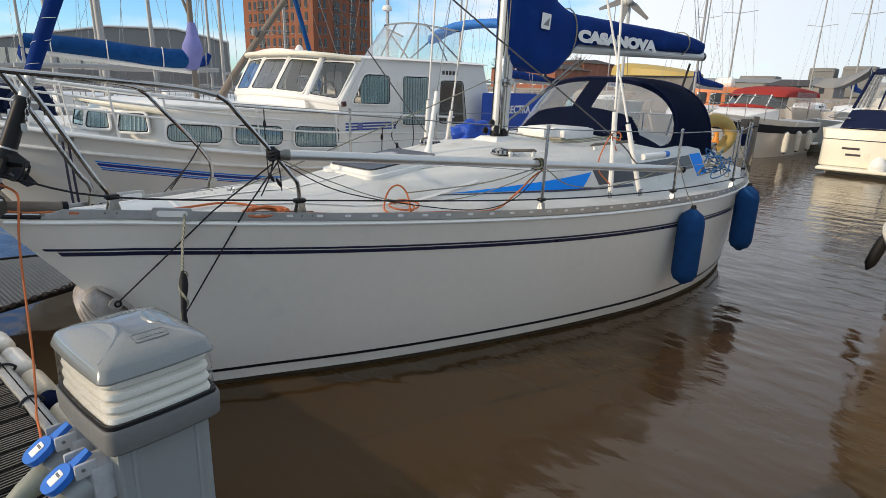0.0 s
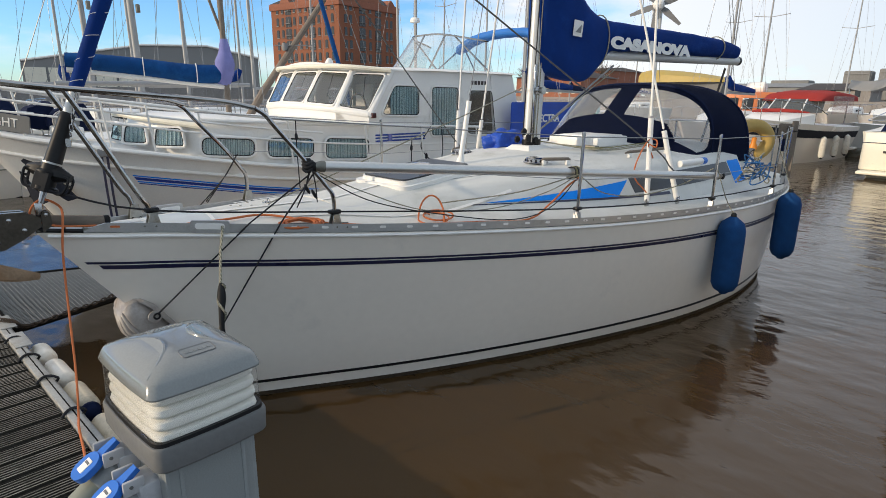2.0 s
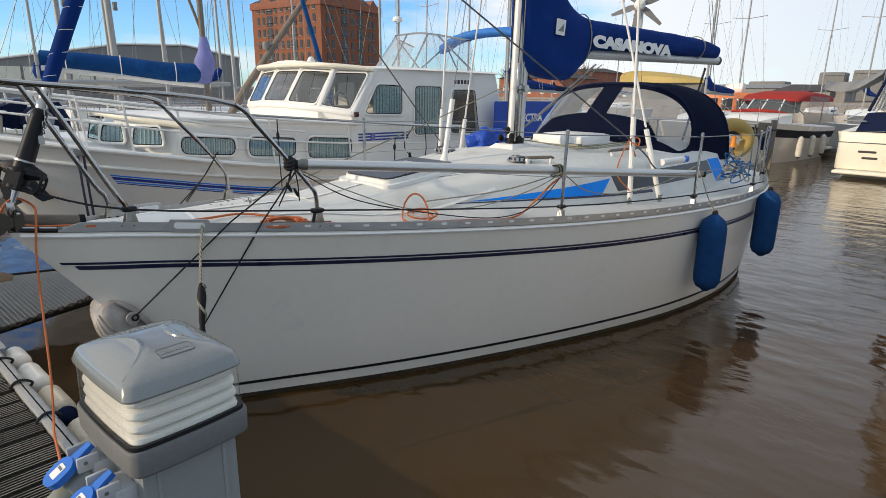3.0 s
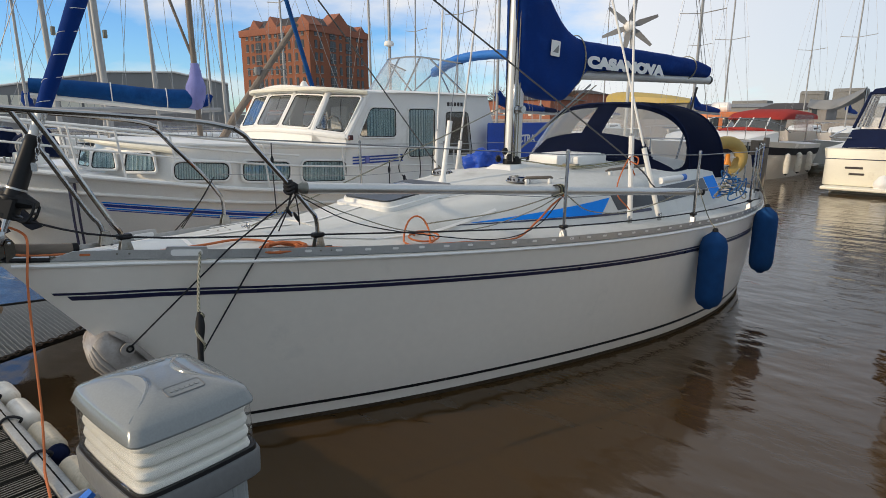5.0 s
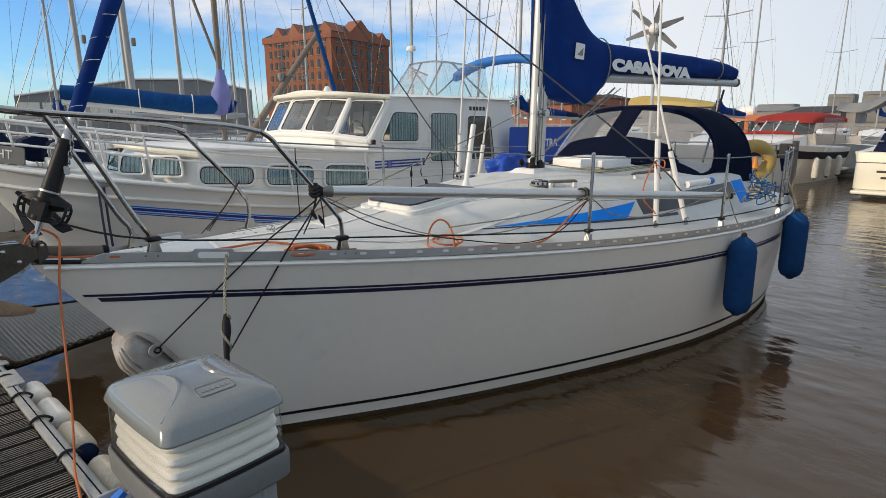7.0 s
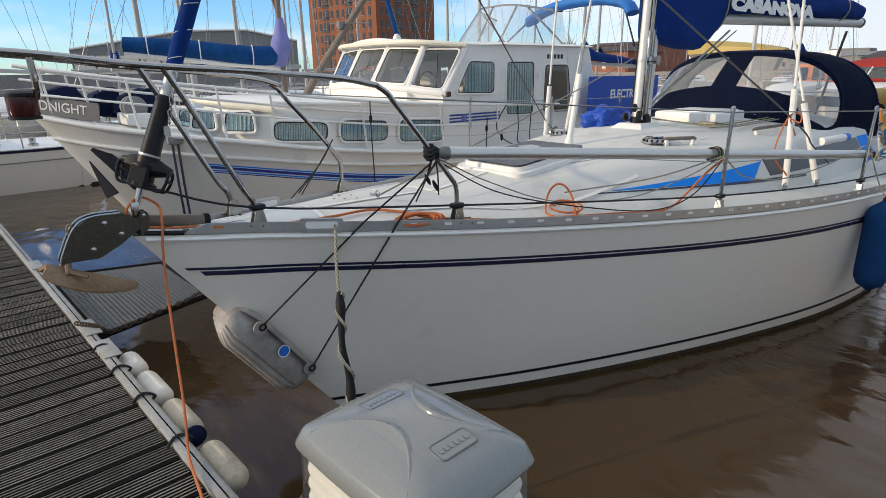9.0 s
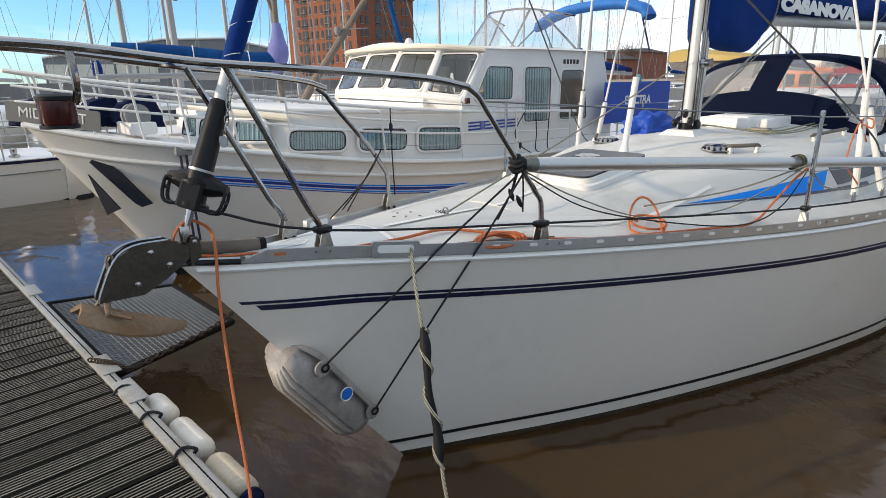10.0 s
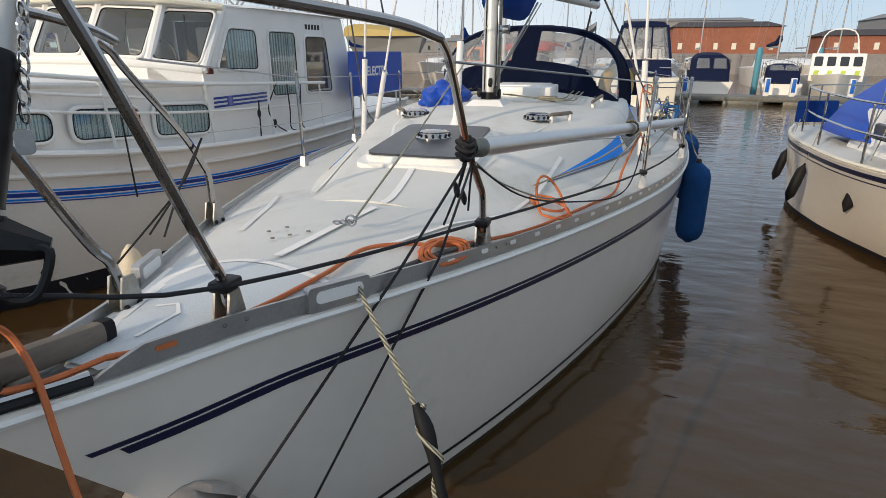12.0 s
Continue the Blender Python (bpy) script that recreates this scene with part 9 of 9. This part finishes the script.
# ---- far bank ----
def build_far_bank():
    # the bank is the ground beyond the basin: land with a stone quay wall
    bm = loft([[(-600, 62, z), (600, 62, z)] for z in (-1, 1.75)] + [[(-600, y, 1.8), (600, y, 1.8)] for y in (63, 120, 700)], caps=False, close=False)
    solo("ground", bm, MUD, "grey-brown ground behind the quay", "ground", kind="structure")
    bm = loft([[(-64, -300, z), (-64, 62, z)] for z in (-1, 2.2)] + [[(x, -300, 2.25), (x, 62, 2.25)] for x in (-66, -120, -650)], caps=False, close=False)
    solo("quay_ground", bm, MUD, "grey-brown ground behind the west quay", "ground", kind="structure")
    bm = box((0, 61.7, 0.45), (1200, 0.8, 2.8))
    solo("quay_wall", bm, STONE, "weathered stone quay wall", "quay wall", kind="structure")
    bm = box((-63.6, -120, 1.0), (0.8, 364, 2.7))
    solo("quay_wall_west", bm, STONE, "weathered stone quay wall", "quay wall", kind="structure")
    # far pontoons with piles
    fp = thing("far_pontoon", (4, 27, 0), "low far pontoon with white fittings", "pontoon", kind="structure")
    part("walkway", box((-10, 26.6, 0.20), (60, 1.6, 0.20), 0.05), GALV, fp)
    for i in range(14):
        part("float", box((-12 + 2.2 * i, 25.9, 0.03), (1.3, 0.2, 0.20), 0.03), GALV, fp)
    for x, y in ((7.35, 33.0), (10.0, 33.0), (-6.0, 28.4), (-14, 28.4)):
        p = thing("mooring_pile", (x, y, 0), "teal painted steel mooring pile", "pile", "mooring piles")
        part("shaft", lathe([(0.15, -1), (0.15, 2.05), (0.11, 2.2), (0, 2.24)], 14, Matrix.Translation((x, y, 0))), TEAL, p)
    for x in (3.5, 6.6, 7.55, 9.6):
        p = thing("power_post", (x, 26.5, 0.30), "white power post with a blue front on the far pontoon", "power post", "power posts")
        part("post", box((x, 26.5, 0.66), (0.2, 0.2, 0.72), 0.03), WHITE, p)
        part("front", box((x, 26.39, 0.72), (0.14, 0.03, 0.52), 0.01), SOCKBLUE, p)
    # seven-storey brick warehouse
    corner, left, right = Vector((-112.09, 78.48, 0)), Vector((-134.9, 74.19, 0)), Vector((-115.87, 98.57, 0))
    back = left + (right - corner)
    wh = thing("brick_warehouse", (-124, 86, 2.25), "seven-storey red brick warehouse with gables and balconies", "warehouse")
    H = 22.5
    part("facade", loft([[tuple(p + Vector((0, 0, z))) for p in (left, corner, right, back)] for z in (1.8, H)]), BRICK, wh, "red brick walls")
    mid = (left + right) / 2
    ring = lambda out, z: [tuple(p + (p - mid).normalized() * out + Vector((0, 0, z))) for p in (left, corner, right, back)]
    part("cornice", loft([ring(0.35, H - 1.5), ring(0.45, H - 1.4), ring(0.45, H)]), BRICK2, wh, "darker brick parapet band")
    part("roof", loft([ring(0.3, H), ring(-5.5, H + 2.4), ring(-8.0, H + 2.6)]), SLATE, wh, "low slate roof")
    for a, b, gables, doors, cols in ((left, corner, ((0.22, 2.0, 2.2), (0.47, 2.2, 2.6), (0.92, 2.4, 2.2)), (0.27, 0.62), (0.10, 0.18, 0.36, 0.45, 0.53, 0.72, 0.82, 0.91)), (corner, right, ((0.50, 4.4, 3.6), (0.88, 1.8, 1.6)), (0.37, 0.64), (0.10, 0.18, 0.50, 0.80, 0.88))):
        d = b - a
        out = Vector((d.y, -d.x, 0)).normalized()
        for f, hw, hh in gables:
            part("gable", slab([(-hw, 0), (hw, 0), (0, hh)], 4.0, axes(a + d * f + Vector((0, 0, H - 0.1)) - out * 3.9, d, (0, 0, 1))), BRICK2, wh, "brick gable")
        for j in range(7):
            for f in cols:
                o = a + d * f + Vector((0, 0, 4.6 + 2.75 * j)) + out * 0.02
                wn = part("window", slab([(-0.42, -0.85), (0.42, -0.85), (0.42, 0.75), (0.2, 0.9), (-0.2, 0.9), (-0.42, 0.75)], 0.06, axes(o, d, (0, 0, 1))), WINDOWDARK, wh)
                part("window_sill", slab([(-0.5, -1.0), (0.5, -1.0), (0.5, -0.86), (-0.5, -0.86)], 0.14, axes(o, d, (0, 0, 1))), STONE, wn)
            for f in doors:
                o = a + d * f + Vector((0, 0, 4.5 + 2.75 * j)) + out * 0.02
                bw = part("balcony_door", slab([(-1.0, -1.2), (1.0, -1.2), (1.0, 1.0), (0.6, 1.2), (-0.6, 1.2), (-1.0, 1.0)], 0.06, axes(o, d, (0, 0, 1))), WINDOWDARK, wh, "dark balcony opening")
                part("railing", slab([(-1.05, -0.45), (1.05, -0.45), (1.05, -0.36), (-1.05, -0.36)], 0.5, axes(o, d, (0, 0, 1))), SHED, bw)
                part("mullion", slab([(-0.06, -1.2), (0.06, -1.2), (0.06, 1.1), (-0.06, 1.1)], 0.10, axes(o, d, (0, 0, 1))), SHED, bw)
    # grey sheds on the west quay
    sh = thing("grey_shed", (-80, 28, 2.25), "long grey clad quayside shed", "shed")
    a, b = Vector((-83.4, 13.2, 0)), Vector((-74.9, 39.4, 0))
    d = b - a
    back = Vector((-d.y, d.x, 0)).normalized()
    front = [(0.0, 2.2), (0.0, 5.3), (0.48, 7.6), (0.76, 7.8), (1.0, 6.5), (1.0, 2.2)]
    part("body", loft([[tuple(a + d * f + back * q + Vector((0, 0, z))) for f, z in front] for q in (0, 30)]), SHED, sh, "grey clad gable wall and sides")
    part("verge", tube([a + d * f - back * 0.1 + Vector((0, 0, z + 0.05)) for f, z in front[1:5]], 0.14, 6), WHITE, sh, "white verge board")
    for k in range(5):
        part("loading_door", slab([(-1.1, 0), (1.1, 0), (1.1, 2.3), (-1.1, 2.3)], 0.08, axes(a + d * (0.05 + 0.09 * k) - back * 0.1 + Vector((0, 0, 2.3)), d, (0, 0, 1))), CREAM, sh, "cream roller door")
    # grey silos and a beige store on the skyline
    for x, w, h, lab in ((-31.6, 6.4, 3.4, "beige grain store behind the quay"), (-21.3, 3.9, 4.9, "grey concrete silo behind the quay"), (-15.8, 4.8, 5.2, "grey concrete silo behind the quay")):
        si = thing("silo", (x, 124.5, 1.8), lab, "silo", "silos")
        part("shell", box((x, 124.5, 1.8 + h / 2), (w, 4, h), 0.25), SILO, si)
        part("top_rail", box((x, 122.4, 1.8 + h - 0.5), (w * 0.9, 0.1, 0.12)), SHED, si)
    # low brick sheds and houses round the basin
    for x, y, w, d, h, mt, lab in ((12.4, 86, 12.4, 9, 3.1, BRICK2, "long low red brick quay building"), (27.0, 84, 8, 8, 2.0, BRICK2, "small red brick quay building"), (-42, 66, 10, 8, 2.4, BRICK2, "red brick quay building"),
                                   (11, 128, 22, 14, 5.6, SHED, "wide pale grey quayside hall"), (-8, 130, 30, 14, 2.0, SHED, "low grey quayside hall"), (-32, 118, 18, 12, 2.0, SHED, "low grey quayside hall"), (48, 110, 22, 14, 5.0, SHED, "grey hall behind the quay"), (-60, 100, 16, 12, 4.5, BRICK2, "red brick quayside hall"), (2.5, 74, 3, 3, 0.8, STONE, "square stone tower house"), (-14, 80, 7, 6, 1.2, STONE, "plain stone building behind the quay")):
        b = thing("quay_building", (x, y, 1.8), lab, "building")
        part("facade", box((x, y, 1.8 + h / 2), (w, d, h)), mt, b)
        part("roof", loft([[(x - w / 2 - 0.3, y - d / 2 - 0.3, 1.8 + h), (x + w / 2 + 0.3, y - d / 2 - 0.3, 1.8 + h), (x + w / 2 + 0.3, y + d / 2 + 0.3, 1.8 + h), (x - w / 2 - 0.3, y + d / 2 + 0.3, 1.8 + h)], [(x - w / 2 + 1, y - 0.2, 1.8 + h + 0.75), (x + w / 2 - 1, y - 0.2, 1.8 + h + 0.75), (x + w / 2 - 1, y + 0.2, 1.8 + h + 0.75), (x - w / 2 + 1, y + 0.2, 1.8 + h + 0.75)]]), SLATE if mt is not SHED else SHED, b)
        n = max(2, int(w / 1.9))
        for i in range(n):
            for j in range(max(1, int(h / 1.6))):
                part("window", box((x - w / 2 + (i + 0.5) * w / n, y - d / 2 - 0.02, 1.8 + 0.85 + 1.4 * j), (0.5, 0.08, 0.75)), CREAM if mt is BRICK2 else WINDOWDARK, b)
    # bare trees on the quay
    rnd = random.Random(11)
    for x, y in ((-95, 66), (-88, 74), (-50, 68), (-40, 72), (-72, 50), (-78, 62)):
        t = thing("bare_tree", (x, y, 2.25), "bare winter tree on the far quay", "tree", "bare trees")
        base = Vector((x, y, 1.8))
        part("trunk", tube([base, base + Vector((0.1, 0, 1.5)), base + Vector((0, 0.2, 3.0))], [0.2, 0.15, 0.09], 7), TWIG, t)
        bm = bmesh.new()
        for i in range(70):
            a, e = rnd.uniform(0, 6.28), rnd.uniform(0.3, 1.4)
            s = base + Vector((0, 0, rnd.uniform(1.2, 3.0)))
            l = rnd.uniform(1.2, 2.6)
            q = s + l * Vector((math.cos(a) * math.cos(e), math.sin(a) * math.cos(e), math.sin(e)))
            mid = s.lerp(q, 0.5) + Vector((rnd.uniform(-0.15, 0.15), rnd.uniform(-0.15, 0.15), rnd.uniform(-0.1, 0.2)))
            tube([s, mid, q], [0.04, 0.025, 0.008], 4, bm)
            for _ in range(3):
                r2 = mid + Vector((rnd.uniform(-0.7, 0.7), rnd.uniform(-0.7, 0.7), rnd.uniform(0.1, 0.8)))
                tube([mid, r2], [0.016, 0.006], 3, bm)
        part("crown", bm, TWIG, t, "bare twigs")


def build_left_boat():
    """The quarter of a small white boat lying beyond the pontoon's end."""
    t = thing("small_yacht", (-11.4, -1.6, 0), "small white boat with a dark sheer line beyond the pontoon", "small boat")
    L, w = 6.0, 1.22
    M = Matrix.Translation((-11.35, 1.35 - L, 0)) @ Matrix.Rotation(radians(2), 4, "Z")
    simple_hull(L, 2.6, 0.84, GELCOAT, t, M, boot=(0.98, 0.92, NAVY), stern=0.93, z_bow=0.1)
    P = lambda x, y, z: M @ Vector((x, y, z))
    half = [(1.0, 0.0, 0.84), (0.97, 0.12, 0.62), (0.92, 0.26, 0.35), (0.84, 0.38, 0.08), (0.80, 0.40, -0.1)]
    part("transom", loft([[P(sg * w * f, L - 0.02, z) if k else P(sg * w * f * 0.9, L + d, z) for sg, k in ((-1, 1), (-1, 0), (1, 0), (1, 1))] for f, d, z in half]), GELCOAT, t, "white sloping counter stern")
    part("dark_boot", loft([[P(sg * w * 0.80, L + y, z) for sg in (-1, 1) for y in (-0.5, 0.41)][::1] for z in (0.0, 0.05)]), ANTIFOUL, t)
    part("cabin", loft([[P(-u, y, 0.78), P(-u * 0.9, y, z), P(u * 0.9, y, z), P(u, y, 0.78)] for y, u, z in ((1.6, 0.4, 0.98), (2.3, 0.75, 1.15), (4.2, 0.85, 1.18))], close=False), GREYWHITE, t, "low white cabin")
    part("side_line", tube([P(1.30 * f, y, 0.60) for y, f in ((L - 2.6, 1.0), (L - 1.2, 0.99), (L - 0.1, 0.93))], 0.012, 6), GALV, t)
    for y, x in ((L - 0.15, 1.05), (L - 0.9, 1.14), (L - 1.8, 1.2), (L - 2.8, 1.24)):
        for sg in (1, -1):
            part("rail_post", rod(P(sg * x, y, 0.84), P(sg * x, y, 1.40), 0.013, 6), STEEL, t)
    for sg in (1, -1):
        for z in (1.12, 1.40):
            part("rail", tube([P(sg * x, y, z) for y, x in ((L - 0.15, 1.05), (L - 0.9, 1.14), (L - 1.8, 1.2), (L - 2.8, 1.24))], 0.011, 6), STEEL, t)
    part("stern_rail", tube([P(x, L - 0.15, 1.40) for x in (-1.05, 1.05)], 0.011, 6), STEEL, t)
    part("deck_winch", lathe([(0.09, 0), (0.09, 0.03), (0.05, 0.05), (0.06, 0.14), (0.03, 0.16)], 14, Matrix.Translation(P(0.85, L - 0.7, 0.86))), STEEL, t)
    part("rope_heap", tube([P(0.75 + 0.14 * math.cos(a), L - 1.4 + 0.2 * math.sin(a), 0.90 + 0.006 * a) for a in np.linspace(0, 25, 90)], 0.012, 5), BLUEROPE, t, "coiled blue rope")


build_water()
PONTOON = build_pontoon()
build_cruiser()
build_right_yacht()
build_left_boat()
build_other_boats()
build_far_bank()
build_pedestal()
build_fenders()
build_bow_fender()
build_pole()
build_anchor()
build_stern_things()
build_ropes()
build_edge_fenders()
build_grating(PONTOON)
build_planks(PONTOON)
